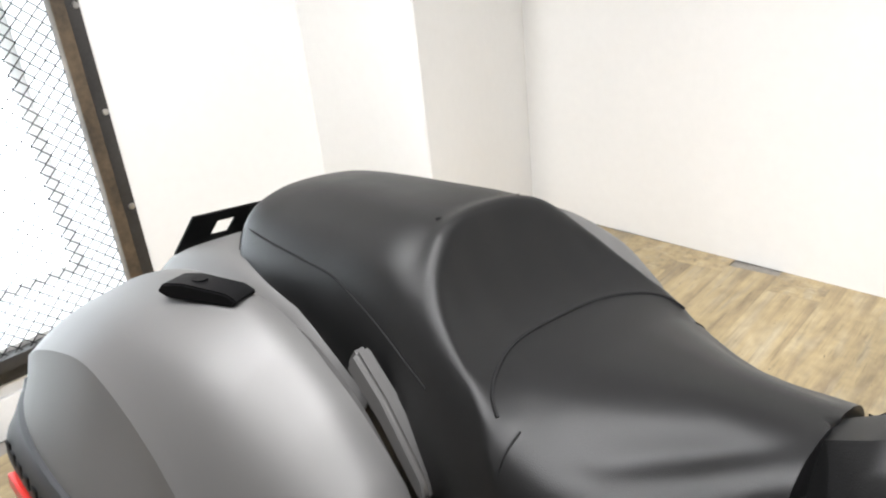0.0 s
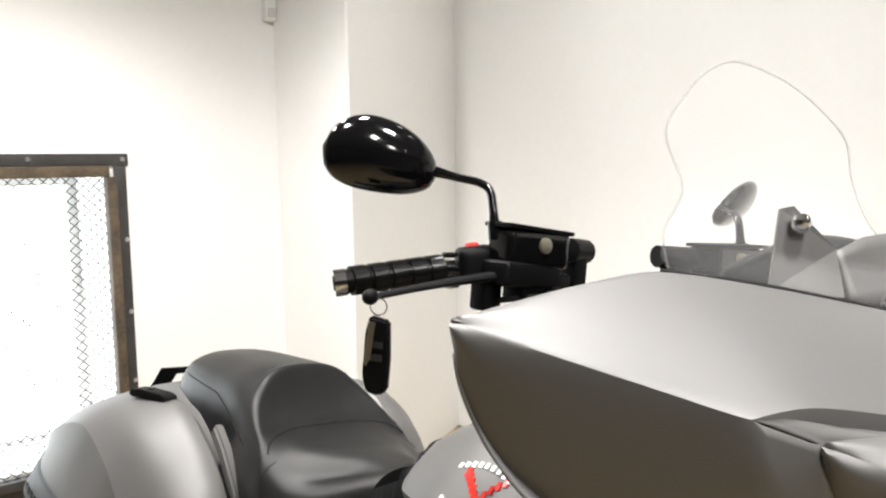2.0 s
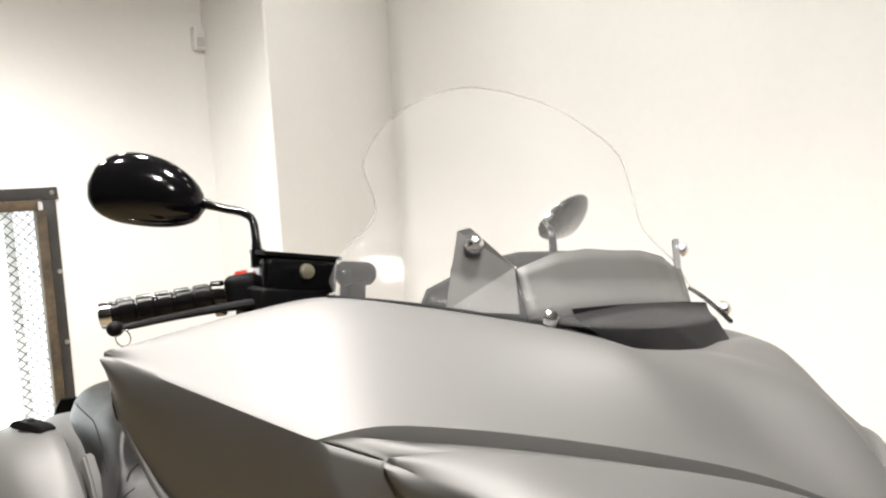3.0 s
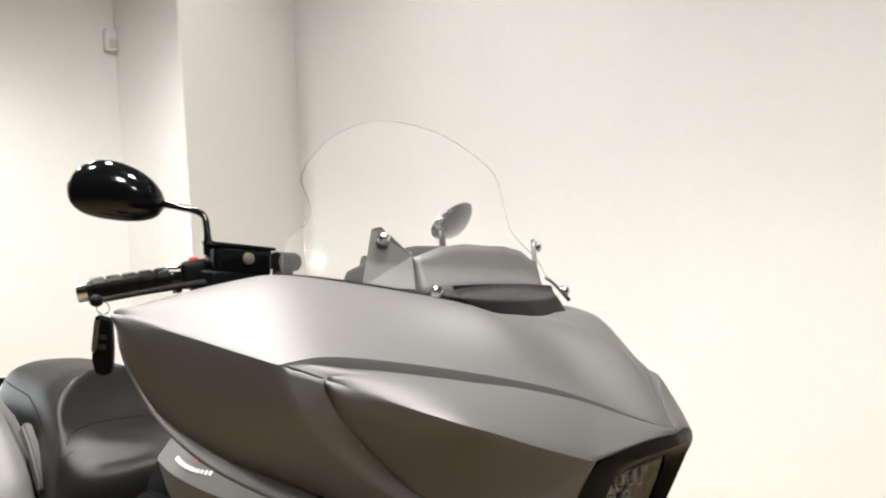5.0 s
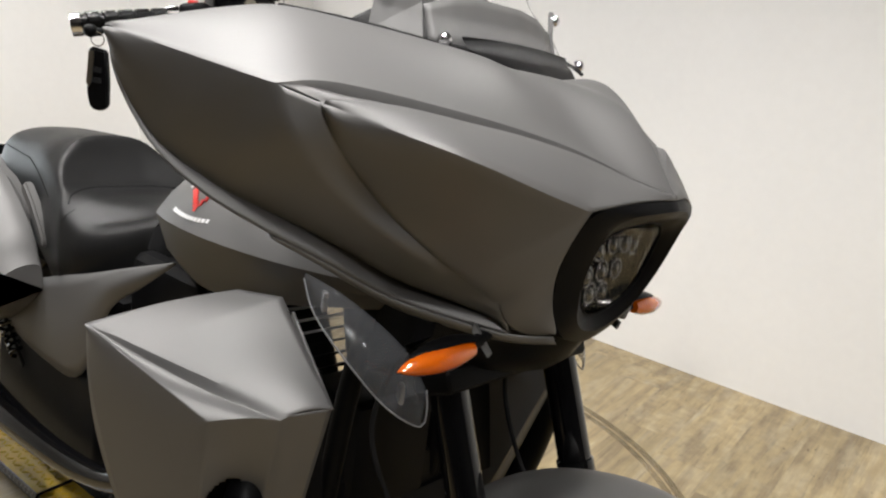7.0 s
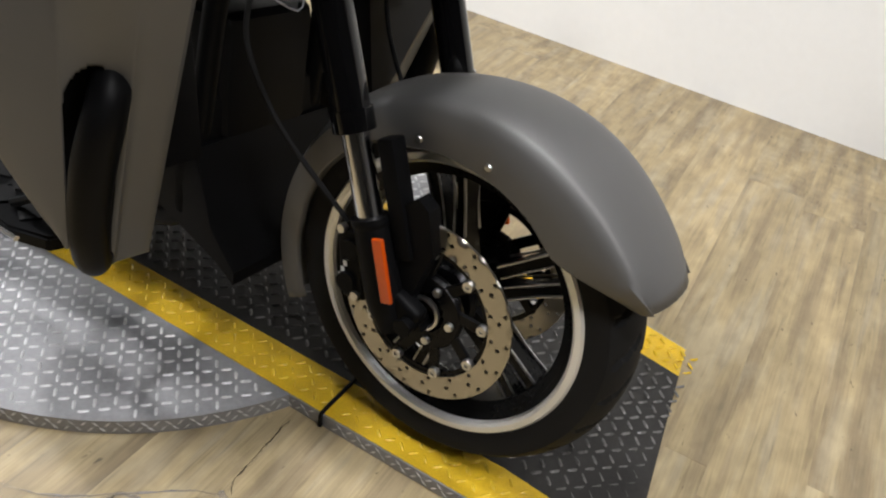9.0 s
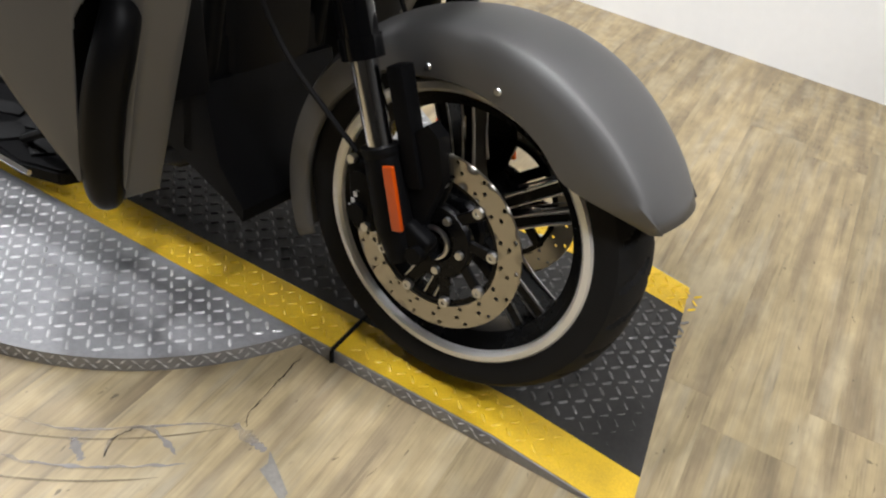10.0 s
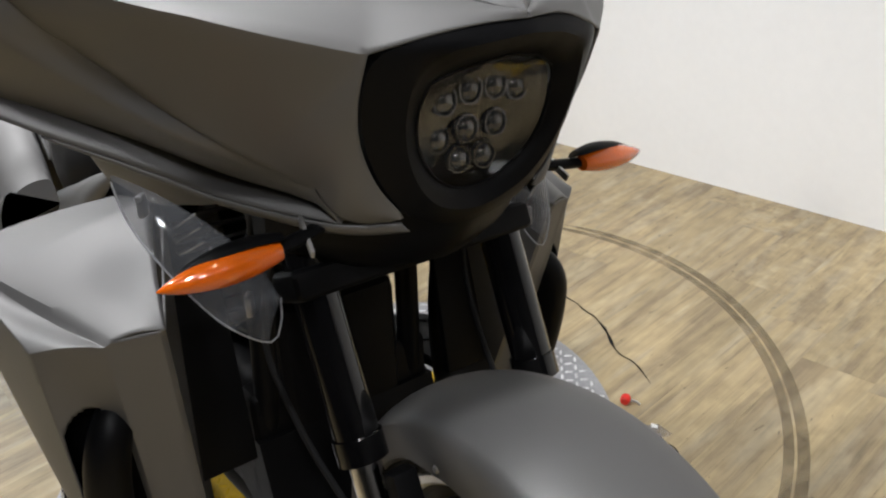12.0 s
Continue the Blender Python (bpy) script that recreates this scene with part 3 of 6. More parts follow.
for s in (-1, 1):
    for k in range(-50, 51):
        u = k * 0.0225
        if abs(u) > RAMP0 or abs(abs(u) - JOINT) < 0.016 or abs(u) < 0.62:
            continue
        for row, z in enumerate((0.011, 0.024)):
            lean, i = (0.006 if (k + row) % 2 else -0.006), len(verts)
            for du, dz, r in ((-0.008, -lean, 0), (0.0, -0.0030, 0), (0.008, lean, 0), (0.0, 0.0030, 0), (0, 0, 0.0022)):
                verts.append((u + du + 0.011 * row, s * (HALF + 0.0034 + r), z + dz))
            faces += [(i, i + 1, i + 4), (i + 1, i + 2, i + 4), (i + 2, i + 3, i + 4), (i + 3, i, i + 4)]
me = bpy.data.meshes.new("rim_tread")
me.from_pydata(verts, [], faces)
me.materials.append(LUG_BARE)
ob = new("rim_tread", me)
ob.parent = table
tagged(ob, "raised bars on the rim of the wings", kind="stuff")

# scuffs, worn ring and cracks that the turning table left in the floor
TC = Vector((-0.90, 0.155, 0))


def ring(name, r0, r1, a0, a1, material, label, wobble=0.0, z=0.0012, n=90, centre=TC):
    bm = bmesh.new()
    rows = []
    for k in range(n + 1):
        a = radians(a0 + (a1 - a0) * k / n)
        w = noise.noise(Vector((k * 0.35, r0 * 9, 3))) * wobble
        taper = min(1, k / 6, (n - k) / 6)
        mid, half = (r0 + r1) / 2 + w, (r1 - r0) / 2 * taper * (1 + (4 * noise.noise(Vector((k * 0.8, 1, r1))) * (wobble > 0.004)))
        rows.append([centre + Vector(((mid + q * half) * math.cos(a), (mid + q * half) * math.sin(a), z)) for q in (-1, 1)])
    grid(bm, rows)
    return tagged(part(name, bm, material, floor), label)


WORN = Vector((-1.10, 0.30, 0))
ring("worn_ring", 1.095, 1.118, -10, 110, SCUFF, "brown worn ring on the planks", centre=WORN)
ring("worn_ring", 1.124, 1.150, -10, 105, SCUFF, "brown worn ring on the planks", centre=WORN)


def scratch(points, width, material, name, label, z=0.0016, seed=1):
    """A crack or scraped line on the floor, of uneven width."""
    line = sampled([(x, y, 0) for x, y in points], 40)
    bm = bmesh.new()
    rows = []
    for k, p in enumerate(line):
        way = (line[min(k + 1, 39)] - line[max(k - 1, 0)]).normalized()
        side = Vector((-way.y, way.x, 0))
        half = width / 2 * (0.25 + 1.1 * abs(noise.noise(Vector((k * 0.23, seed * 3.1, 0))))) * min(1, k / 3 + 0.1, (39 - k) / 3 + 0.1)
        p = p + side * 0.004 * noise.noise(Vector((k * 0.3, seed, 5)))
        rows.append([p + side * q * half + Vector((0, 0, z)) for q in (-1, 1)])
    grid(bm, rows)
    return tagged(part(name, bm, material, floor), label)


scratch([(-1.082, 1.052), (-0.836, 0.998), (-0.703, 0.922), (-0.606, 0.903), (-0.537, 0.865)], 0.012, BLACK, "crack", "dark open crack between planks", seed=2)
scratch([(-0.402, 0.723), (-0.323, 0.706), (-0.259, 0.609), (-0.22, 0.52)], 0.013, BLACK, "crack", "dark open crack between planks", seed=3)
scratch([(-0.231, -0.176), (-0.220, -0.272), (-0.210, -0.343), (-0.190, -0.366)], 0.0035, BLACK, "crack", "thin dark crack", seed=4)
scratch([(-0.214, -0.372), (-0.185, -0.378), (-0.131, -0.382)], 0.030, PATCH, "bare_band", "scraped grey band", seed=5)
scratch([(-0.546, -0.602), (-0.511, -0.590), (-0.446, -0.565), (-0.396, -0.529), (-0.345, -0.485), (-0.265, -0.412), (-0.209, -0.377)], 0.010, PATCH, "bare_band", "scraped grey band along a break", seed=7)
scratch([(-0.469, -0.652), (-0.418, -0.632), (-0.320, -0.569), (-0.218, -0.482)], 0.010, PATCH, "bare_band", "scraped grey band along a break", seed=8)
scratch([(-0.334, -0.558), (-0.353, -0.524), (-0.345, -0.485), (-0.309, -0.469), (-0.243, -0.479)], 0.018, PATCH, "bare_band", "scraped grey band round a broken piece", seed=9)
scratch([(-0.334, -0.556), (-0.352, -0.522), (-0.343, -0.487)], 0.0035, BLACK, "crack", "thin dark crack", z=0.0022, seed=10)
scratch([(-0.409, -0.560), (-0.380, -0.572), (-0.357, -0.580)], 0.034, PATCH, "bare_band", "scraped grey patch", seed=11)
chip = bmesh.new()
chip.faces.new([chip.verts.new((x, y, 0.0020)) for x, y in ((-0.126, -0.377), (-0.100, -0.390), (-0.044, -0.421), (-0.040, -0.441), (-0.070, -0.430), (-0.096, -0.421), (-0.113, -0.416), (-0.110, -0.398))])
tagged(part("chipped_edge", chip, SLAB, floor), "chipped plank edge with the grey underfloor bare")
ring("faint_ring", 0.868, 0.872, -100, -38, SCUFF, "faint worn line")
ring("faint_ring", 0.952, 0.956, -105, -45, SCUFF, "faint worn line")


def blotch(x, y, rx, ry, turn, material, name, label, seed):
    r = random.Random(seed)
    bm = bmesh.new()
    ring_ = []
    for k in range(14):
        a = 2 * math.pi * k / 14
        q = 0.7 + 0.5 * r.random()
        ring_.append(bm.verts.new(Matrix.Rotation(turn, 4, "Z") @ Vector((rx * q * math.cos(a), ry * q * math.sin(a), 0))))
    bm.faces.new(ring_)
    bmesh.ops.transform(bm, matrix=Matrix.Translation((x, y, 0.0018)), verts=bm.verts)
    return tagged(part(name, bm, material, floor), label)


# ---- the motorcycle, built upright and leaning on its side stand ----
BIKE_M = Matrix.Translation((0, 0, 0.361)) @ Matrix.Rotation(radians(-7.08), 4, "X") @ Matrix.Translation((0, 0, -0.32))
bike = empty("motorcycle", BIKE_M, "matte titanium touring motorcycle leaning on the turntable", "motorcycle")


def settle(bm):
    """The left half of the front hangs a little lower, and its hood is fuller."""
    for v in bm.verts:
        if v.co.y > 0:
            x, y, z = v.co
            k = min(1.0, max(0.0, (x + 0.31) / 0.20))
            k = k * k * (3 - 2 * k) * min(1.0, max(0.0, (z - 1.10) / 0.05)) * math.sin(math.pi * min(1.0, y / 0.23)) ** 1.6
            v.co.z += 0.024 * k
            v.co.y += 0.008 * k
            v.co.z -= 0.115 * max(0.0, v.co.y - 0.05)
            v.co.x -= 0.35 * max(0.0, v.co.y - 0.12)
            v.co.y *= 0.90


# fairing: the right half as patches between its edge lines, then mirrored
W_ = (-0.548, -0.530, 1.236)
K_ = (-0.305, -0.448, 1.196)
S_ = (-0.268, -0.406, 1.180)
TIP = (-0.150, -0.172, 0.946)
NOSE = (-0.013, 0.0, 1.113)
BZ_TL = (-0.041, -0.161, 1.091)
TOP_EDGE = [W_, (-0.520, -0.470, 1.258), (-0.488, -0.405, 1.279), (-0.456, -0.344, 1.293), (-0.400, -0.280, 1.288), (-0.340, -0.215, 1.278), (-0.284, -0.156, 1.265), (-0.262, -0.115, 1.249), (-0.240, -0.05, 1.246), (-0.235, 0.0, 1.245)]
UPPER = [W_, (-0.470, -0.506, 1.224), (-0.385, -0.477, 1.210), K_, (-0.284, -0.405, 1.205), (-0.254, -0.350, 1.202), (-0.214, -0.280, 1.193), (-0.165, -0.203, 1.180), (-0.117, -0.125, 1.162), (-0.068, -0.056, 1.136), (-0.034, -0.024, 1.122), NOSE]
SPEAR_TOP = [S_, (-0.256, -0.392, 1.184), (-0.238, -0.362, 1.187), (-0.207, -0.322, 1.185), (-0.175, -0.262, 1.177), (-0.132, -0.192, 1.167), (-0.090, -0.118, 1.150), (-0.050, -0.052, 1.127), (-0.026, -0.022, 1.117), (-0.012, 0.0, 1.1115)]
RIDGE = [S_, (-0.200, -0.373, 1.164), (-0.130, -0.334, 1.147), (-0.100, -0.291, 1.133), (-0.074, -0.243, 1.116), BZ_TL]
CHAN_L = [K_, (-0.298, -0.442, 1.168), (-0.288, -0.428, 1.140), (-0.285, -0.392, 1.101), (-0.274, -0.348, 1.063), (-0.248, -0.311, 1.032), (-0.220, -0.270, 1.003), (-0.196, -0.222, 0.972), TIP]
CHAN_R = [S_, (-0.262, -0.400, 1.158), (-0.258, -0.378, 1.128), (-0.260, -0.342, 1.094), (-0.238, -0.300, 1.049), (-0.213, -0.270, 1.020), (-0.185, -0.232, 0.988), TIP]
LOW = [W_, (-0.546, -0.516, 1.180), (-0.530, -0.498, 1.130), (-0.492, -0.482, 1.087), (-0.435, -0.446, 1.042), (-0.385, -0.380, 1.000), (-0.345, -0.318, 0.968), (-0.311, -0.262, 0.935), (-0.279, -0.236, 0.921), (-0.210, -0.195, 0.909), (-0.142, -0.151, 0.901)]
BZ_SIDE = [BZ_TL, (-0.062, -0.163, 1.045), (-0.082, -0.153, 1.000), (-0.094, -0.131, 0.952), (-0.102, -0.098, 0.908)]
BZ_TOP = [BZ_TL, (-0.022, -0.075, 1.1045), (-0.012, 0.0, 1.1085)]
LIP = [(-0.385, -0.352, 0.985), (-0.345, -0.296, 0.950), (-0.311, -0.245, 0.918), (-0.279, -0.220, 0.904), (-0.210, -0.180, 0.893), (-0.142, -0.140, 0.888), (-0.080, -0.120, 0.893)]

LEDGE = [(x - 0.003 * f, y + 0.027 * f, z + 0.018 * f) for (x, y, z), f in zip(LOW, (0, 0.05, 0.15, 0.35, 0.7, 1, 1, 1, 1, 0.9, 0.5))]
FLOOR_R = [(x - 0.0015 * f, y + 0.003 * f, z) for (x, y, z), f in zip(CHAN_R, (0.5, 0.9, 1, 1, 1, 1, 0.8, 0))]


def line(points, n):
    return smoothed(sampled(points, n), 2)


def arch(u, v):
    return math.sin(math.pi * v)


def flat_foot(u, v):
    """As arch, but running out level at the second line, except at its far end."""
    k = min(1.0, max(0.0, (u - 0.86) / 0.14))
    return k * math.sin(math.pi * v) + (1 - k) * 5.38 * v * (1 - v) ** 2.2


def loft(bm, a, b, nv, lift=None, way=(0, 0, 1), swell=arch):
    """A surface between two lines of as many points; lift(u) is how far its middle stands out."""
    way, n = Vector(way).normalized(), len(a)
    rows = []
    for j in range(nv + 1):
        v = j / nv
        rows.append([p.lerp(q, v) + way * ((lift(i / (n - 1)) if lift else 0.0) * swell(i / (n - 1), v)) for i, (p, q) in enumerate(zip(a, b))])
    grid(bm, rows)


def crown(u):
    """The hood swells towards the middle of the motorcycle."""
    t = min(1.0, max(0.0, (u - 0.50) / 0.48))
    return 0.006 + 0.035 * t * t * (3 - 2 * t)


# one moulding: hood, groove, spear, channel, side, ledge and the panel beside the lamp, which share their edge lines
wing = line(UPPER[:4], 22)
groove = line(UPPER[3:], 56)
spear = line(SPEAR_TOP, 56)
ridge = line(RIDGE, 40)
chan_l, chan_f, chan_r = line(CHAN_L, 48), line(FLOOR_R, 48), line(CHAN_R, 48)
ledge = line(LEDGE, 73)
lamp_side, tail = line(BZ_SIDE, 24), line([TIP, (-0.142, -0.156, 0.915), (-0.118, -0.128, 0.905), (-0.102, -0.098, 0.908)], 16)
bm = bmesh.new()
loft(bm, line(TOP_EDGE, 77), wing + groove[1:], 26, crown, (0.45, 0, 1), flat_foot)
loft(bm, spear, ridge + line(BZ_TOP, 17)[1:], 14, lambda u: 0.003, (0.3, -0.3, 1))
loft(bm, chan_l, chan_f, 6)
loft(bm, chan_f, chan_r, 3)
loft(bm, wing + chan_l[1:] + [Vector((-0.146, -0.164, 0.930)), Vector((-0.142, -0.158, 0.918)), Vector((-0.142, -0.154, 0.910)), Vector((-0.142, -0.151, 0.903))], ledge, 18, lambda u: 0.006, (0.3, -0.9, -0.1))
loft(bm, ledge, line(LOW, 73), 5, lambda u: 0.002, (0.1, -0.6, 0.6))
loft(bm, ridge + lamp_side[1:], chan_r + tail[1:], 18, lambda u: 0.006, (0.5, -0.8, -0.1))
mirrored(bm)
bmesh.ops.remove_doubles(bm, verts=bm.verts, dist=4e-4)
inner = [v for v in bm.verts if not v.is_boundary]
for _ in range(1):
    bmesh.ops.smooth_vert(bm, verts=inner, factor=0.5, use_axis_x=True, use_axis_y=True, use_axis_z=True)
under = [p + Vector((0.001, -0.001, -0.0135)) * min(1.0, i / 7, 3 * (1 - i / 55)) for i, p in enumerate(groove)]
spear_low = [p + Vector((-0.002, 0.003, -0.0035)) * min(1.0, 3 * (1 - i / 55)) for i, p in enumerate(spear)]
spear_low[0] = chan_f[0]
loft(bm, groove, under, 2)
loft(bm, under, spear_low, 5)
loft(bm, spear_low, spear, 2)
bmesh.ops.delete(bm, geom=[f for f in bm.faces if f.calc_center_median().y > 0], context="FACES")
mirrored(bm)
bmesh.ops.remove_doubles(bm, verts=bm.verts, dist=4e-4)
settle(bm)
fairing = thicken(part("fairing", bm, PAINT, bike, "matte titanium front fairing with a wide hood", angle=42), 0.003)
for side in (-1, 1):
    bm = bmesh.new()
    patch(bm, LOW[5:] + [(-0.102, -0.100, 0.902)], LIP[:-1] + [(-0.102, -0.090, 0.890)], 30, 3, 0.004, (0.2, -0.6, -0.8))
    sided(bm, side)
    settle(bm)
    thicken(part("lower_lip", bm, PAINT, fairing, "lip under the side panel", angle=28), 0.003)

# headlight surround, lamp and lenses
BEZ_OUT = [(-0.0115, 0.0, 1.109), (-0.021, -0.075, 1.105), (-0.036, -0.148, 1.0935), (-0.042, -0.160, 1.087), (-0.062, -0.160, 1.045), (-0.081, -0.150, 1.000), (-0.093, -0.128, 0.952), (-0.101, -0.094, 0.908), (-0.105, -0.048, 0.884), (-0.106, 0.0, 0.877)]
BEZ_FACE = [(-0.002, 0.0, 1.095), (-0.011, -0.060, 1.090), (-0.026, -0.104, 1.083), (-0.030, -0.110, 1.078), (-0.046, -0.119, 1.040), (-0.061, -0.114, 0.995), (-0.074, -0.096, 0.952), (-0.086, -0.066, 0.917), (-0.092, -0.032, 0.901), (-0.093, 0.0, 0.897)]
BEZ_IN = [(-0.018, 0.0, 1.082), (-0.027, -0.056, 1.076), (-0.040, -0.092, 1.066), (-0.044, -0.098, 1.060), (-0.058, -0.106, 1.030), (-0.070, -0.100, 0.990), (-0.080, -0.082, 0.955), (-0.090, -0.054, 0.928), (-0.096, -0.027, 0.914), (-0.097, 0.0, 0.911)]
LENS = [(-0.040, 0.0, 1.071), (-0.046, -0.050, 1.065), (-0.056, -0.082, 1.054), (-0.060, -0.088, 1.048), (-0.070, -0.095, 1.020), (-0.079, -0.089, 0.984), (-0.088, -0.070, 0.953), (-0.096, -0.045, 0.933), (-0.100, -0.022, 0.923), (-0.101, 0.0, 0.921)]
bm = bmesh.new()
patch(bm, BEZ_OUT, BEZ_FACE, 32, 4, 0.003, (1, 0, 0))
patch(bm, BEZ_FACE, BEZ_IN, 32, 3)
patch(bm, BEZ_IN, LENS, 32, 3)
patch(bm, BEZ_OUT, [(x - 0.045, y * 1.01, z) for x, y, z in BEZ_OUT], 32, 2)
mirrored(bm)
settle(bm)
bezel = part("headlight_surround", bm, SATIN, fairing, "satin black headlight surround", angle=30)
CENTRE = sampled([(LENS[0][0], 0, LENS[0][2]), (-0.064, 0, 0.998), (LENS[-1][0], 0, LENS[-1][2])], 32)
bm = bmesh.new()
patch(bm, [(x + 0.001, y * 0.99, z) for x, y, z in LENS], CENTRE, 32, 6, 0.008, (1, 0, 0))
mirrored(bm)
settle(bm)
lens = part("headlight_lens", bm, LAMP_GLASS, bezel, "clear headlight glass")
lens.visible_shadow = False
bm = bmesh.new()
patch(bm, [(x - 0.002, y * 0.98, z) for x, y, z in LENS], [(p.x - 0.030, 0, p.z) for p in CENTRE], 32, 5, -0.008, (1, 0, 0))
mirrored(bm)
settle(bm)
part("reflector_bowl", bm, surface("lamp_bowl", (0.11, 0.11, 0.108), 0.16, 1.0, vary=0.03, fine=20), bezel, "silvery lamp interior")
bm = bmesh.new()
tube(bm, [(x + 0.002, y * 0.985, z) for x, y, z in LENS], 0.0013, 8, 48)
mirrored(bm)
settle(bm)
part("lens_rim", bm, BLACK, bezel, "dark rim of the glass")
EYE = surface("lens_eye", (0.10, 0.10, 0.098), 0.06, 0.6, coat=1.0)
for y, z in ((-0.050, 1.026), (-0.018, 1.034), (0.016, 1.034), (0.048, 1.028), (-0.052, 0.984), (-0.014, 0.990), (0.026, 0.990), (-0.018, 0.954), (0.018, 0.952)):
    bm = bmesh.new()
    turned(bm, [(0.0, -0.010), (0.007, -0.009), (0.0115, -0.005), (0.0135, -0.001), (0.0140, -0.006), (0.0158, -0.006), (0.0162, 0.002), (0.0155, 0.014)], 24)
    bmesh.ops.transform(bm, matrix=Matrix.Translation((-0.076 - (1.06 - z) * 0.30, y, z)) @ Matrix.Rotation(radians(90), 4, "Z"), verts=bm.verts)
    part("lamp_lens", bm, EYE, bezel, "round projector lens")

# chin panel under the lamp: titanium paint with its shade put in as black
bm = bmesh.new()
rows = []
for y in [i / 16 * 0.40 - 0.20 for i in range(17)]:
    f = 1 - (abs(y) / 0.2) ** 2.5
    front = -0.105 - 0.075 * (1 - f) - 0.045 * (abs(y) / 0.2)
    rows.append([Vector((front - 0.005, y, 0.900)), Vector((front - 0.010, y, 0.875)), Vector((front - 0.030, y, 0.838 + 0.02 * (1 - f))), Vector((front - 0.060, y, 0.812 + 0.033 * (1 - f))), Vector((-0.27, y, 0.815 + 0.03 * (1 - f))), Vector((-0.27, y, 0.905))])
grid(bm, rows, True, True)
part("chin_panel", bm, SATIN, bike, "titanium panel under the headlight, coloured black for its shade", angle=40)

# black rubber strip along the top edge and the smoked vent
for side in (-1, 1):
    bm = bmesh.new()
    tube(bm, [(x, y, z + 0.002) for x, y, z in TOP_EDGE[3:7]], 0.0032, 8, 24)
    part("edge_strip", sided(bm, side), RUBBER, fairing, "black rubber edge strip")
bm = bmesh.new()
V0 = [(-0.308, -0.136, 1.290), (-0.300, -0.07, 1.293), (-0.298, 0.0, 1.294)]
V1 = [(-0.290, -0.130, 1.272), (-0.276, -0.07, 1.268), (-0.270, 0.0, 1.268)]
V2 = [(-0.262, -0.105, 1.2535), (-0.240, -0.06, 1.2505), (-0.232, 0.0, 1.2495)]
patch(bm, V0, V1, 16, 3, -0.008, (0.5, 0, 1))
patch(bm, V1, [(x + 0.008, y, z - 0.008) for x, y, z in V2], 16, 3)
mirrored(bm)
part("vent_insert", bm, SATIN, fairing, "glossy black vent below the windscreen")
bm = bmesh.new()
patch(bm, [(x - 0.004, y, z - 0.006) for x, y, z in TOP_EDGE[3:]], [(-0.470, -0.330, 1.275), (-0.460, -0.250, 1.268), (-0.450, -0.150, 1.265), (-0.440, -0.060, 1.262), (-0.440, 0.0, 1.262)], 30, 4)
mirrored(bm)
settle(bm)
part("inner_deck", bm, SATIN, bike, "black deck inside the fairing edge")
# dash trim that stands up behind the windscreen
bm = bmesh.new()
HUMP = [(-0.435, -0.232, 1.292), (-0.428, -0.205, 1.335), (-0.424, -0.182, 1.372), (-0.400, -0.165, 1.350), (-0.366, -0.160, 1.329), (-0.359, -0.110, 1.347), (-0.355, -0.055, 1.354), (-0.353, 0.0, 1.353)]
FOOT = [(-0.418, -0.248, 1.288), (-0.400, -0.225, 1.288), (-0.382, -0.205, 1.286), (-0.360, -0.180, 1.280), (-0.345, -0.160, 1.276), (-0.325, -0.11, 1.282), (-0.312, -0.055, 1.286), (-0.308, 0.0, 1.288)]
for (a, b), (c, d) in list(zip(zip(HUMP, HUMP[1:]), zip(FOOT, FOOT[1:])))[4:]:
    patch(bm, [a, b], [c, d], 5, 5, 0.0)
mirrored(bm)
thicken(part("dash_trim", bm, PAINT, bike, "painted trim behind the windscreen", angle=30), 0.003)
for side in (-1, 1):
    bm = bmesh.new()
    rows = [[Vector(p) + shift for p in ((-0.400, -0.232, 1.282), (-0.403, -0.216, 1.368), (-0.394, -0.206, 1.372), (-0.364, -0.166, 1.331), (-0.349, -0.172, 1.282))] for shift in (Vector((0, 0, 0)), Vector((-0.005, 0.006, 0)))]
    grid(bm, rows, True, True)
    part("screen_bracket", sided(bm, side), PAINT, bike, "flat triangular bracket of the windscreen", angle=20)
# dashboard behind it
bm = bmesh.new()
rows = []
for x, z, w in ((-0.39, 1.345, 0.17), (-0.43, 1.350, 0.18), (-0.47, 1.325, 0.20), (-0.49, 1.24, 0.22), (-0.46, 1.14, 0.20)):
    rows.append([Vector((x, y * w, z - 0.025 * abs(y) ** 3)) for y in (-1, -0.8, -0.5, 0, 0.5, 0.8, 1)])
grid(bm, rows)
thicken(part("dashboard", bm, SATIN, bike, "black dashboard inside the fairing"), 0.01)
# inner shell of the fairing
for side in (-1, 1):
    bm = bmesh.new()
    patch(bm, [(x - 0.01, y * 0.97, z - 0.012) for x, y, z in TOP_EDGE[1:7]], [(x - 0.012, y * 0.95, z + 0.006) for x, y, z in (LOW[2], LOW[3], LOW[4], LOW[5], LOW[6], LOW[7])], 24, 4)
    part("inner_shell", sided(bm, side), SATIN, bike, "black inner fairing shell")

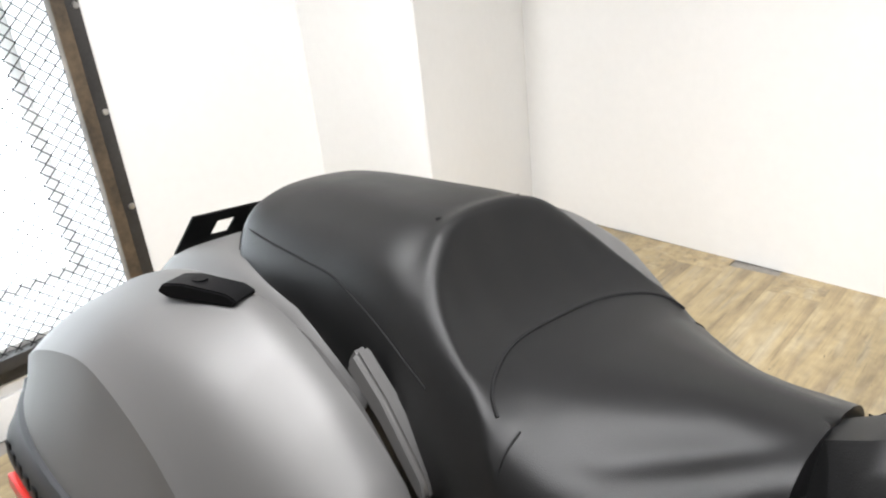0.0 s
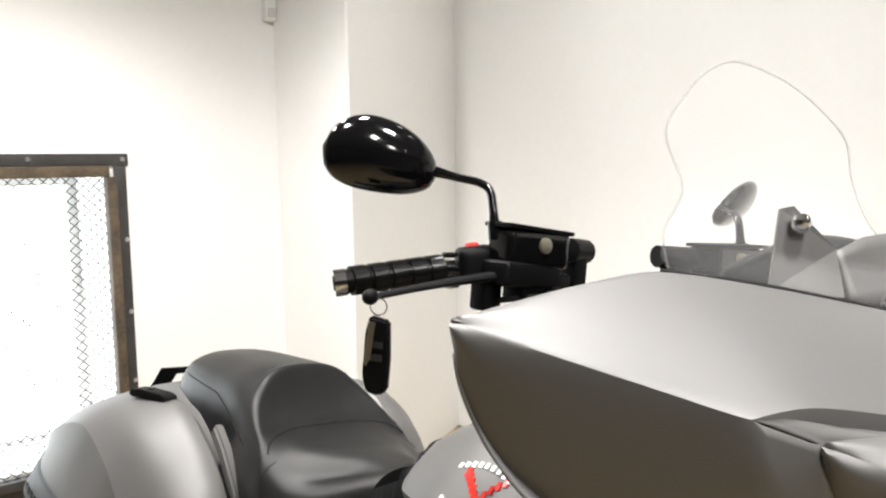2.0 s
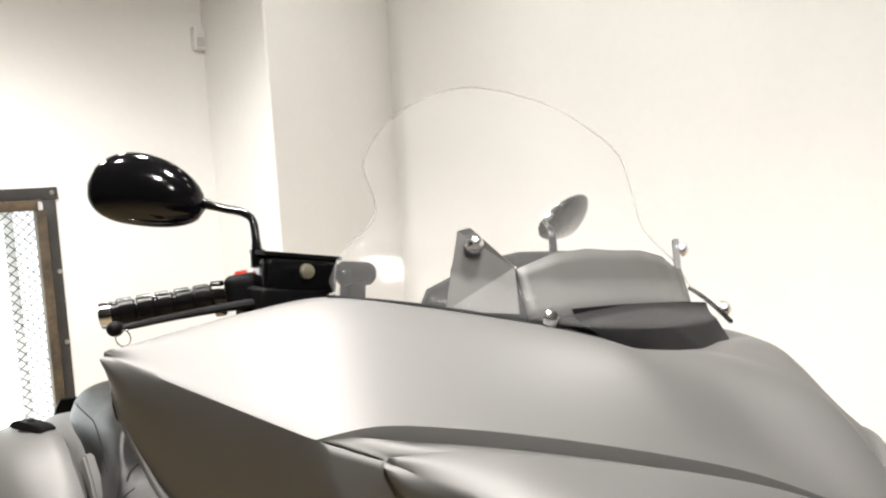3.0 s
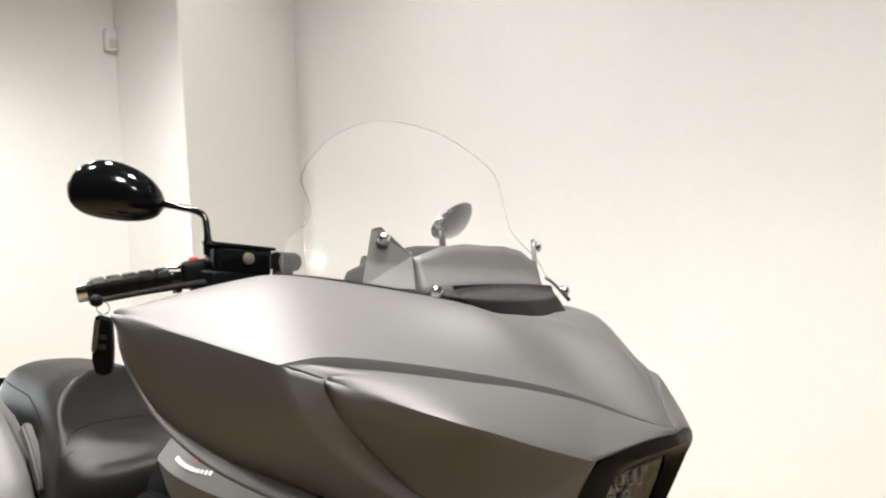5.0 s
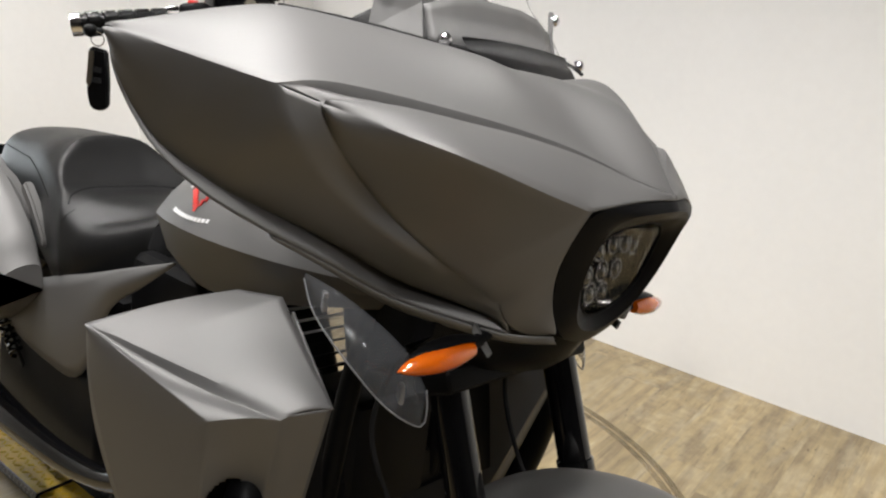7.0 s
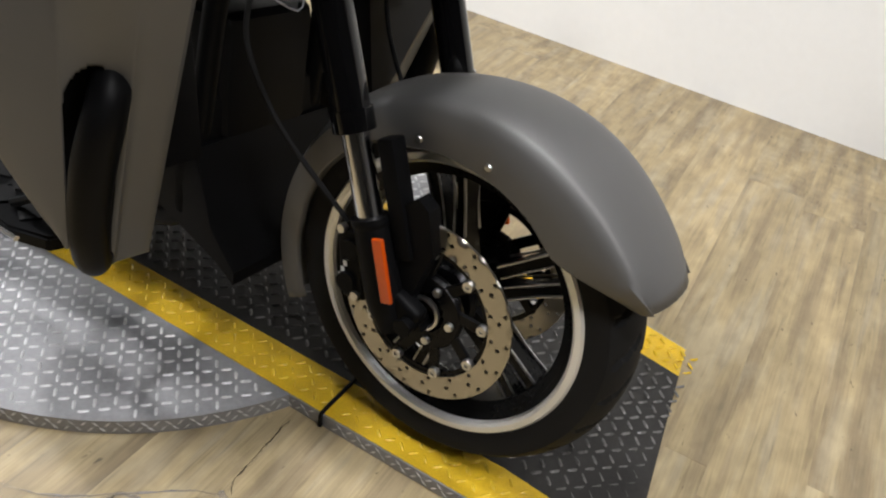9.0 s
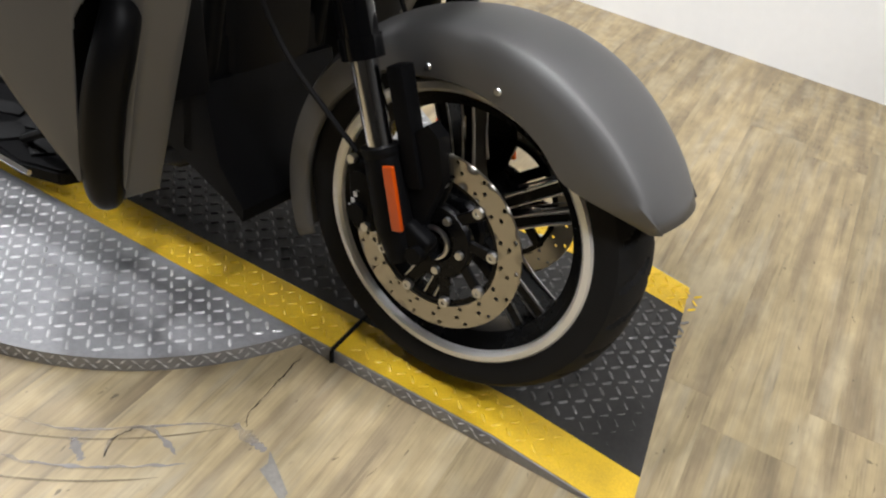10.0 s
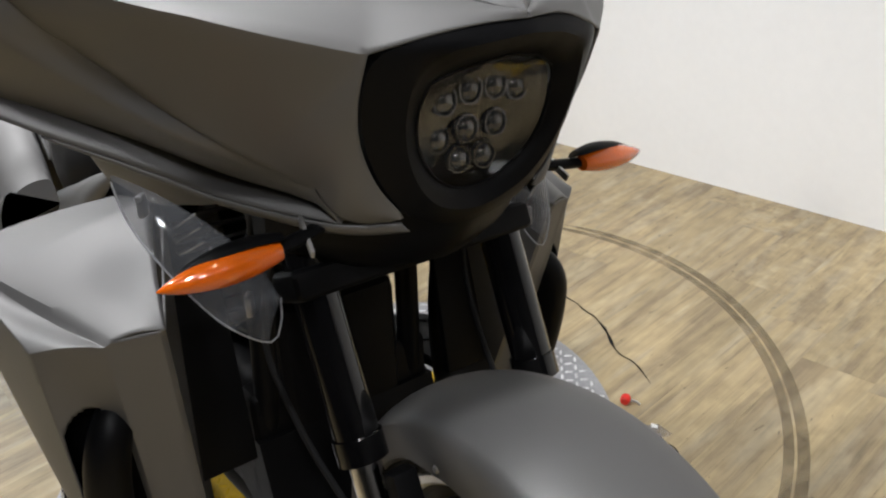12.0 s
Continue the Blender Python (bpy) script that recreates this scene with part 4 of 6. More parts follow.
# windscreen
bm = bmesh.new()
SCR_EDGE = [(-0.546, 0.0, 1.568), (-0.541, -0.08, 1.561), (-0.528, -0.155, 1.537), (-0.515, -0.222, 1.500), (-0.516, -0.262, 1.445), (-0.490, -0.262, 1.385), (-0.470, -0.322, 1.335), (-0.452, -0.338, 1.298), (-0.398, -0.275, 1.291), (-0.338, -0.208, 1.281), (-0.290, -0.140, 1.272)]
SCR_MID = [(-0.546, 0.0, 1.566), (-0.533, 0.0, 1.545), (-0.512, 0.0, 1.515), (-0.490, 0.0, 1.485), (-0.465, 0.0, 1.450), (-0.435, 0.0, 1.410), (-0.400, 0.0, 1.370), (-0.365, 0.0, 1.340), (-0.330, 0.0, 1.315), (-0.298, 0.0, 1.290), (-0.268, 0.0, 1.268)]
edge, mid = sampled(SCR_EDGE, 48), sampled(SCR_MID, 48)
rows = []
for p, q in zip(edge, mid):
    row = []
    for k in range(25):
        f = -1 + 2 * k / 24
        g = 1 - f * f
        row.append(Vector((p.x + (q.x - p.x) * g, p.y * -f, p.z + (q.z - p.z) * g)))
    rows.append(row)
grid(bm, rows)
screen = thicken(part("windscreen", bm, GLASS, bike, "tall clear acrylic windscreen"), 0.0035)
screen.visible_shadow = False
for side in (-1, 1):
    bm = bmesh.new()
    tube(bm, SCR_EDGE[:-3], 0.0012, 8, 90)
    part("screen_edge", sided(bm, side), EDGE, screen, "polished edge of the screen").visible_shadow = False
for p in ((-0.384, -0.208, 1.355), (-0.387, 0.202, 1.357), (-0.304, -0.174, 1.281), (-0.304, 0.174, 1.281), (-0.386, 0.094, 1.341)):
    bm = bmesh.new()
    turned(bm, [(0.0, -0.009), (0.006, -0.008), (0.009, -0.004), (0.0105, 0.0), (0.0105, 0.004)], 16)
    bmesh.ops.transform(bm, matrix=Matrix.Translation(p) @ Matrix.Rotation(radians(90 + 35 * (p[1] < 0) * -1 + 35 * (p[1] > 0)), 4, "Z") @ Matrix.Rotation(radians(-35), 4, "X"), verts=bm.verts)
    part("screen_bolt", bm, CHROME, screen, "domed chrome bolt")

# turn signals
def turn_signal(s):
    bm = bmesh.new()
    tube(bm, [(-0.190, -0.120, 0.900), (-0.165, -0.180, 0.892), (-0.155, -0.228, 0.888)], [0.012, 0.011, 0.010], 12, flat=0.7)
    sig = part("turn_signal", sided(bm, s), SATIN, bike, "turn signal on a black stalk")
    bm = bmesh.new()
    rows = []
    for k in range(15):
        t = k / 14
        c = Vector((-0.148, -0.222, 0.889)).lerp(Vector((-0.155, -0.350, 0.880)), t)
        r = 0.0185 * (math.sin(math.pi * min(1, 0.16 + t * 0.84)) ** 0.75) + 0.0005
        rows.append([c + Vector((math.cos(a) * r * 1.0, 0, math.sin(a) * r * 0.92)) for a in (2 * math.pi * i / 16 for i in range(16))])
    grid(bm, rows, True, True)
    part("signal_lens", sided(bm, s), AMBER, sig, "amber pointed lens")
    bm = bmesh.new()
    rows = []
    for k in range(13):
        t = k / 12
        c = Vector((-0.150, -0.216, 0.891)).lerp(Vector((-0.158, -0.330, 0.886)), t)
        r = 0.0190 * (math.sin(math.pi * min(1, 0.22 + t * 0.78)) ** 0.8) + 0.0005
        rows.append([c + Vector((math.cos(a) * r - 0.003, 0, math.sin(a) * r * 0.9 + 0.003)) for a in (radians(40 + 150 * i / 8) for i in range(9))])
    grid(bm, rows)
    part("signal_shell", sided(bm, s), SATIN, sig, "black upper shell")
    bm = bmesh.new()
    slab(bm, [(-0.020, 0.017), (0.020, -0.012), (0.016, -0.020), (-0.022, 0.004)], 0.004, Matrix.Translation((-0.158, -0.185, 0.893)) @ Matrix.Rotation(radians(-12), 4, "Z"))
    part("signal_bracket", sided(bm, s), ALLOY, sig, "pale metal bracket edge")


# clear wind deflector wings
def deflector(s):
    top = [(-0.376, -0.320, 0.943), (-0.345, -0.286, 0.922), (-0.300, -0.240, 0.880), (-0.262, -0.205, 0.835), (-0.240, -0.190, 0.790)]
    low = [(-0.376, -0.322, 0.935), (-0.352, -0.318, 0.890), (-0.302, -0.298, 0.836), (-0.250, -0.262, 0.778), (-0.220, -0.220, 0.749)]
    bm = bmesh.new()
    patch(bm, top, low, 24, 8, 0.012, (0.7, -0.7, 0.1))
    ob = thicken(part("wind_deflector", sided(bm, s), SMOKE, bike, "clear plastic wind deflector"), 0.003)
    ob.visible_shadow = False
    bm = bmesh.new()
    tube(bm, low + [(-0.226, -0.200, 0.765), (-0.240, -0.190, 0.790)], 0.0013, 6, 30)
    part("rim", sided(bm, s), surface("pale_edge_%d" % (s + 1), (0.35, 0.36, 0.38), 0.2), ob, "bright cut edge")
    for x, y, z in ((-0.345, -0.308, 0.905), (-0.250, -0.232, 0.785)):
        bm = bmesh.new()
        block(bm, (0.020, 0.008, 0.028), Matrix.Translation((x - 0.01, y + 0.01, z)) @ Matrix.Rotation(radians(-35), 4, "Z"), 0.003)
        part("mount_tab", sided(bm, s), ALLOY, ob, "pale mounting tab")


for side in (-1, 1):
    turn_signal(side)
    deflector(side)


# lower cowls in front of the legs
def lower_cowl(s):
    tip, a, inn, b, r = Vector((-0.660, -0.490, 0.808)), Vector((-0.391, -0.450, 0.747)), Vector((-0.325, -0.379, 0.757)), Vector((-0.320, -0.369, 0.764)), Vector((-0.296, -0.314, 0.769))
    tl, tr = Vector((-0.600, -0.270, 0.852)), Vector((-0.509, -0.250, 0.862))
    a_low, in_low, b_low, r_low = Vector((-0.446, -0.424, 0.350)), Vector((-0.470, -0.331, 0.270)), Vector((-0.476, -0.322, 0.268)), Vector((-0.466, -0.262, 0.268))
    nv, ns = 96, 48
    ridge_b = line([tip, (-0.52, -0.445, 0.792), (-0.42, -0.405, 0.777), b], 48)
    ridge_i = line([tip, (-0.52, -0.449, 0.780), (-0.42, -0.413, 0.763), inn], 48)
    ridge_a = line([tip, (-0.57, -0.479, 0.788), (-0.48, -0.465, 0.768), a], 48)
    top_back = line([tl, tr], 16) + line([tr, (-0.40, -0.285, 0.815), r], 33)[1:]
    fall = lambda p, q: [Vector(p).lerp(Vector(q), j / nv) for j in range(nv + 1)]

    def front(k, v):
        t = k / ns
        p = a.lerp(inn, t) + Vector((0.006, 0.0, 0.007)) * math.sin(math.pi * t)
        q = a_low.lerp(in_low, t)
        return p.lerp(q, v) + Vector((-0.012, 0.010, 0)) * math.sin(math.pi * t) * min(1, v * 4)

    bm = bmesh.new()
    loft(bm, ridge_b, top_back, 16, lambda u: 0.006, (0, 0, 1))
    loft(bm, ridge_b, ridge_i, 2)
    loft(bm, ridge_i, ridge_a, ns, lambda u: -0.004 * (1 - u) * u * 4 + 0.0092 * u ** 4, (0.65, 0, 0.76))
    # front with its tall arched opening
    pts = [[bm.verts.new(front(k, j / nv)) for k in range(ns + 1)] for j in range(nv + 1)]
    for j in range(nv):
        for k in range(ns):
            t, v = (k + 0.5) / ns - 0.5, (j + 0.5) / nv
            if abs(t + 0.05) < 0.42 and v > 0.25 + 0.13 * (1 - math.sqrt(1 - ((t + 0.05) / 0.42) ** 2)):
                continue
            bm.faces.new((pts[j][k], pts[j][k + 1], pts[j + 1][k + 1], pts[j + 1][k]))
    loft(bm, fall(inn, in_low), fall(b, b_low), 2)
    loft(bm, fall(b, b_low), fall(r, r_low), 8)
    edge = line([tip, (-0.657, -0.486, 0.72), (-0.640, -0.474, 0.62), (-0.582, -0.455, 0.50), (-0.508, -0.438, 0.410), a_low], 48 + nv)
    loft(bm, edge, ridge_a + fall(a, a_low)[1:], 16, lambda u: 0.004, (0, -1, 0))
    inner_edge = line([tr + Vector((0.02, 0.01, -0.02)), (-0.52, -0.235, 0.70), (-0.55, -0.230, 0.50), (-0.54, -0.235, 0.28)], nv + 1)
    loft(bm, fall(r, r_low), inner_edge, 8)
    bmesh.ops.remove_doubles(bm, verts=bm.verts, dist=7e-4)
    loose = [v for v in bm.verts if not v.link_faces]
    bmesh.ops.delete(bm, geom=loose, context="VERTS")
    inner = [v for v in bm.verts if not v.is_boundary]
    for _ in range(1):
        bmesh.ops.smooth_vert(bm, verts=inner, factor=0.5, use_axis_x=True, use_axis_y=True, use_axis_z=True)
    cowl = thicken(part("lower_cowl", sided(bm, s), PAINT, bike, "matte titanium leg cowl", angle=24), 0.004)
    bm = bmesh.new()
    grid(bm, [[front(k, j / 12) + Vector((-0.055, 0.045, 0)) for k in range(-18, ns + 7, 6)] for j in range(1, 14)])
    part("opening", sided(bm, s), BLACK, cowl, "dark inside of the air opening")
    bm = bmesh.new()
    tube(bm, [(-0.445, -0.345, 0.630), (-0.395, -0.375, 0.622), (-0.384, -0.396, 0.580), (-0.402, -0.405, 0.500), (-0.422, -0.402, 0.420), (-0.438, -0.392, 0.350), (-0.455, -0.376, 0.305), (-0.480, -0.345, 0.288)], [0.020, 0.027, 0.030, 0.031, 0.031, 0.031, 0.028, 0.020], 18, 44)
    part("guard_bar", sided(bm, s), SATIN, cowl, "black engine guard bar")
    bm = bmesh.new()
    rod(bm, (-0.500, -0.292, 0.262), (-0.484, -0.300, 0.274), 0.011, 14)
    part("bar_clamp", sided(bm, s), ALLOY, cowl, "pale clamp end")


for side in (-1, 1):
    lower_cowl(side)
    bm = bmesh.new()
    block(bm, (0.018, 0.12, 0.30), Matrix.Translation((-0.455, -0.245, 0.59)) @ Matrix.Rotation(radians(-8), 4, "Y"), 0.006)
    part("inner_shroud", sided(bm, side), BLACK, bike, "black shroud behind the cowl")

# ---- wheels ----
def tyre_mesh(bm, centre, r_out, half, r_rim):
    prof = [(r_rim, -half * 0.80), (r_rim + 0.012, -half * 0.90), (r_rim + 0.035, -half), (r_rim + 0.055, -half * 0.97)]
    crown = []
    for k in range(25):
        a = -1 + 2 * k / 24
        crown.append((r_rim + 0.055 + (r_out - r_rim - 0.055) * (1 - abs(a) ** 2.4), a * half * 0.97))
    prof += crown[1:-1] + [(r, -y) for r, y in prof[::-1]]
    seg, c = 300, Vector(centre)
    rows = []
    for s in range(seg):
        a = 2 * math.pi * s / seg
        row = []
        for r, y in prof:
            if r > r_rim + 0.062 and abs(y) > 0.007:
                ph = (s / seg * 26 + abs(y) * 11 + (0.5 if y > 0 else 0)) % 1
                if ph < 0.15 and abs(y) > 0.010:
                    r -= 0.006
            row.append(c + Vector((r * math.cos(a), y, r * math.sin(a))))
        rows.append(row)
    rows.append(rows[0])
    grid(bm, rows, True)


def drilled_disc(bm, y, thick, r0, r1, holes=30, lanes=3):
    """An annulus with real drilled holes, in staggered lanes."""
    dr = (r1 - r0) / lanes
    for face, yy in ((0, y - thick / 2), (1, y + thick / 2)):
        for lane in range(lanes):
            for h in range(holes):
                a0 = 2 * math.pi * (h + 0.5 * (lane % 2)) / holes
                da = 2 * math.pi / holes
                rl = r0 + lane * dr
                skip = (h + lane) % 2
                outer = [(rl, a0), (rl, a0 + da / 2), (rl, a0 + da), (rl + dr / 2, a0 + da), (rl + dr, a0 + da), (rl + dr, a0 + da / 2), (rl + dr, a0), (rl + dr / 2, a0)]
                po = [Vector((r * math.cos(a), yy, r * math.sin(a))) for r, a in outer]
                if skip:
                    bm.faces.new([bm.verts.new(p) for p in po])
                    continue
                mid = Vector(((rl + dr / 2) * math.cos(a0 + da / 2), yy, (rl + dr / 2) * math.sin(a0 + da / 2)))
                pi_ = [mid + (p - mid).normalized() * 0.0042 for p in po]
                vo, vi = [bm.verts.new(p) for p in po], [bm.verts.new(p) for p in pi_]
                for k in range(8):
                    bm.faces.new((vo[k], vo[(k + 1) % 8], vi[(k + 1) % 8], vi[k]))
    for r in (r0, r1):
        rows = [[Vector((r * math.cos(a), yy, r * math.sin(a))) for yy in (y - thick / 2, y + thick / 2)] for a in (2 * math.pi * k / 120 for k in range(121))]
        grid(bm, rows)


AX = (0, 0, 0.32)
TR_AX = Matrix.Translation(AX)


def at_axle(bm, centre=AX):
    bmesh.ops.transform(bm, matrix=Matrix.Translation(centre), verts=bm.verts)
    return bm


bm = bmesh.new()
turned(bm, [(0.232, -0.052), (0.238, -0.050), (0.222, -0.044), (0.212, -0.020), (0.210, 0.0), (0.212, 0.020), (0.222, 0.044), (0.238, 0.050), (0.232, 0.052), (0.206, 0.030), (0.203, 0.0), (0.206, -0.030)], 96, closed=True)
wheel = part("front_wheel", at_axle(bm), CASTING, bike, "black cast front wheel with five double spokes")
bm = bmesh.new()
tyre_mesh(bm, AX, 0.320, 0.066, 0.238)
part("tyre", bm, RUBBER, wheel, "black road tyre with cut tread", angle=22)
for s in (-1, 1):
    bm = bmesh.new()
    turned(bm, [(0.231, s * 0.050), (0.233, s * 0.060), (0.238, s * 0.0645), (0.248, s * 0.0640), (0.252, s * 0.060), (0.249, s * 0.052)], 120, closed=True)
    part("rim_lip", at_axle(bm), RIMMETAL, wheel, "bright machined rim edge")
bm = bmesh.new()
turned(bm, [(0.0, -0.075), (0.020, -0.075), (0.024, -0.072), (0.026, -0.060), (0.052, -0.056), (0.058, -0.048), (0.050, -0.02), (0.048, 0.0), (0.050, 0.02), (0.058, 0.048), (0.052, 0.056), (0.026, 0.060), (0.024, 0.072), (0.0, 0.075)], 48)
part("hub", at_axle(bm), CASTING, wheel, "black wheel hub")
for k in range(5):
    ang = radians(106.7 - 72 * k)
    m = TR_AX @ Matrix.Rotation(-ang, 4, "Y")
    bm = bmesh.new()
    for s in (-1, 1):
        rows = []
        for x, off, w, d in ((0.045, 0.012, 0.013, 0.030), (0.09, 0.016, 0.010, 0.024), (0.15, 0.022, 0.010, 0.019), (0.195, 0.027, 0.012, 0.020), (0.214, 0.032, 0.016, 0.026)):
            rows.append([Vector((x, -d, s * off - w)), Vector((x, -d, s * off + w * 0.6)), Vector((x, d, s * off + w * 0.6)), Vector((x, d, s * off - w))])
        grid(bm, rows, True, True)
    bmesh.ops.transform(bm, matrix=m, verts=bm.verts)
    spoke = part("spoke", bm, CASTING, wheel, "black double spoke", angle=30)
    bm = bmesh.new()
    for s in (-1, 1):
        for y in (-1, 1):
            tube(bm, [(0.10, y * 0.0235, s * 0.029), (0.15, y * 0.0200, s * 0.031), (0.205, y * 0.0225, s * 0.036)], 0.0026, 6, 12)
            tube(bm, [(0.10, y * 0.0235, s * 0.008), (0.15, y * 0.0200, s * 0.011), (0.205, y * 0.0225, s * 0.015)], 0.0018, 6, 12)
    bmesh.ops.transform(bm, matrix=m, verts=bm.verts)
    part("spoke_edge", bm, ALLOY, spoke, "bright milled spoke edges")
for s in (-1, 1):
    bm = bmesh.new()
    drilled_disc(bm, s * 0.110, 0.005, 0.117, 0.157, 36, 3)
    disc = part("brake_disc", at_axle(bm), STEEL, wheel, "drilled steel brake disc", angle=30)
    bm = bmesh.new()
    turned(bm, [(0.030, s * 0.070), (0.036, s * 0.112), (0.064, s * 0.112), (0.068, s * 0.106), (0.066, s * 0.096), (0.040, s * 0.070)], 48, closed=True)
    arms = []
    for k in range(9):
        a = radians(92 - 40 * k)
        arms.append(bmesh.new())
        block(arms[-1], (0.058, 0.007, 0.020), Matrix.Rotation(-a, 4, "Y") @ Matrix.Translation((0.090, s * 0.107, 0)) @ Matrix.Rotation(radians(14), 4, "Y"), 0.002, 1)
    turned(bm, [(0.108, s * 0.104), (0.108, s * 0.1085), (0.1175, s * 0.1085), (0.1175, s * 0.104)], 90, closed=True)
    part("disc_carrier", at_axle(bm), CASTING, disc, "black disc carrier")
    for arm in arms:
        part("carrier_arm", at_axle(arm), CASTING, disc)
    for k in range(9):
        a = radians(92 - 40 * k)
        bm = bmesh.new()
        turned(bm, [(0.0, s * 0.116), (0.0035, s * 0.116), (0.0040, s * 0.1185), (0.0085, s * 0.1185), (0.0095, s * 0.116), (0.0098, s * 0.109)], 16, (0.108 * math.cos(a), 0, 0.108 * math.sin(a)))
        part("rotor_bolt", at_axle(bm), ALLOY, disc, "bright rotor bolt")
    bm = bmesh.new()
    turned(bm, [(0.023, s * 0.112), (0.023, s * 0.118), (0.026, s * 0.120), (0.030, s * 0.118), (0.030, s * 0.112)], 40, closed=True)
    part("hub_ring", at_axle(bm), ALLOY, disc, "bright hub ring")
    for k in range(5):
        a = radians(70 - 72 * k)
        bm = bmesh.new()
        turned(bm, [(0.0, s * 0.119), (0.0065, s * 0.119), (0.0075, s * 0.116), (0.0078, s * 0.109)], 12, (0.050 * math.cos(a), 0, 0.050 * math.sin(a)))
        part("hub_bolt", at_axle(bm), ALLOY, disc, "small bright hub bolt")

# rear wheel, mostly hidden under the bags
RAX = (-1.67, 0, 0.325)
bm = bmesh.new()
turned(bm, [(0.215, -0.075), (0.220, -0.085), (0.210, -0.07), (0.195, 0.0), (0.210, 0.07), (0.220, 0.085), (0.215, 0.075), (0.188, 0.03), (0.188, -0.03)], 72, closed=True)
turned(bm, [(0.0, -0.08), (0.045, -0.08), (0.05, -0.05), (0.045, 0.0), (0.05, 0.05), (0.045, 0.08), (0.0, 0.08)], 32)
for k in range(5):
    block(bm, (0.17, 0.05, 0.05), Matrix.Rotation(radians(72 * k), 4, "Y") @ Matrix.Translation((0.12, 0, 0)), 0.008)
rear = part("rear_wheel", at_axle(bm, RAX), GLOSS, bike, "black cast rear wheel")
bm = bmesh.new()
tyre_mesh(bm, RAX, 0.325, 0.09, 0.222)
part("tyre", bm, RUBBER, rear, "wide black rear tyre", angle=50)

# ---- front fender ----
bm = bmesh.new()
rows = []
for k in range(61):
    deg = 25.5 + (206 - 25.5) * k / 60
    a = radians(deg)
    rt = ease([(20, 0.372), (45, 0.366), (70, 0.361), (100, 0.355), (206, 0.352)], deg)[0] + 0.010 * max(0, (45 - deg) / 20) ** 1.5
    low = ease([(20, 0.372), (25.5, 0.338), (31, 0.306), (38, 0.270), (46, 0.246), (60, 0.250), (110, 0.256), (125, 0.275), (150, 0.285), (206, 0.300)], deg)[0]
    wide = ease([(20, 0.60), (25.5, 0.76), (29, 0.85), (34, 0.93), (42, 0.98), (60, 1.0), (85, 0.96), (110, 0.85), (150, 0.80), (206, 0.78)], deg)[0]
    sec = [(-0.092, low), (-0.102, low + 0.006), (-0.107, low + (rt - low) * 0.35), (-0.106, low + (rt - low) * 0.68), (-0.099, rt - 0.020), (-0.091, rt - 0.0145), (-0.062, rt - 0.006), (-0.030, rt - 0.001), (0.0, rt)]
    sec = sec + [(-y, r) for y, r in sec[-2::-1]]
    rows.append([Vector((r * math.cos(a), y * wide, 0.32 + r * math.sin(a))) for y, r in sec])
grid(bm, rows)
fender = thicken(part("front_fender", bm, PAINT, bike, "matte titanium front mudguard", angle=36), 0.003)
for s in (-1, 1):
    for x, y, z in ((-0.077, 0.0915, 0.586), (0.049, 0.1045, 0.594)):
        bm = bmesh.new()
        turned(bm, [(0.0, -0.003), (0.004, -0.0025), (0.006, 0.0), (0.006, 0.003)], 14, (x, 0, z))
        for v in bm.verts:
            v.co.y -= y
        part("rivet", sided(bm, s), ALLOY, fender, "small rivet")

# ---- fork ----
def fork_x(z):
    return -0.152 - (z - 0.579) * 0.40


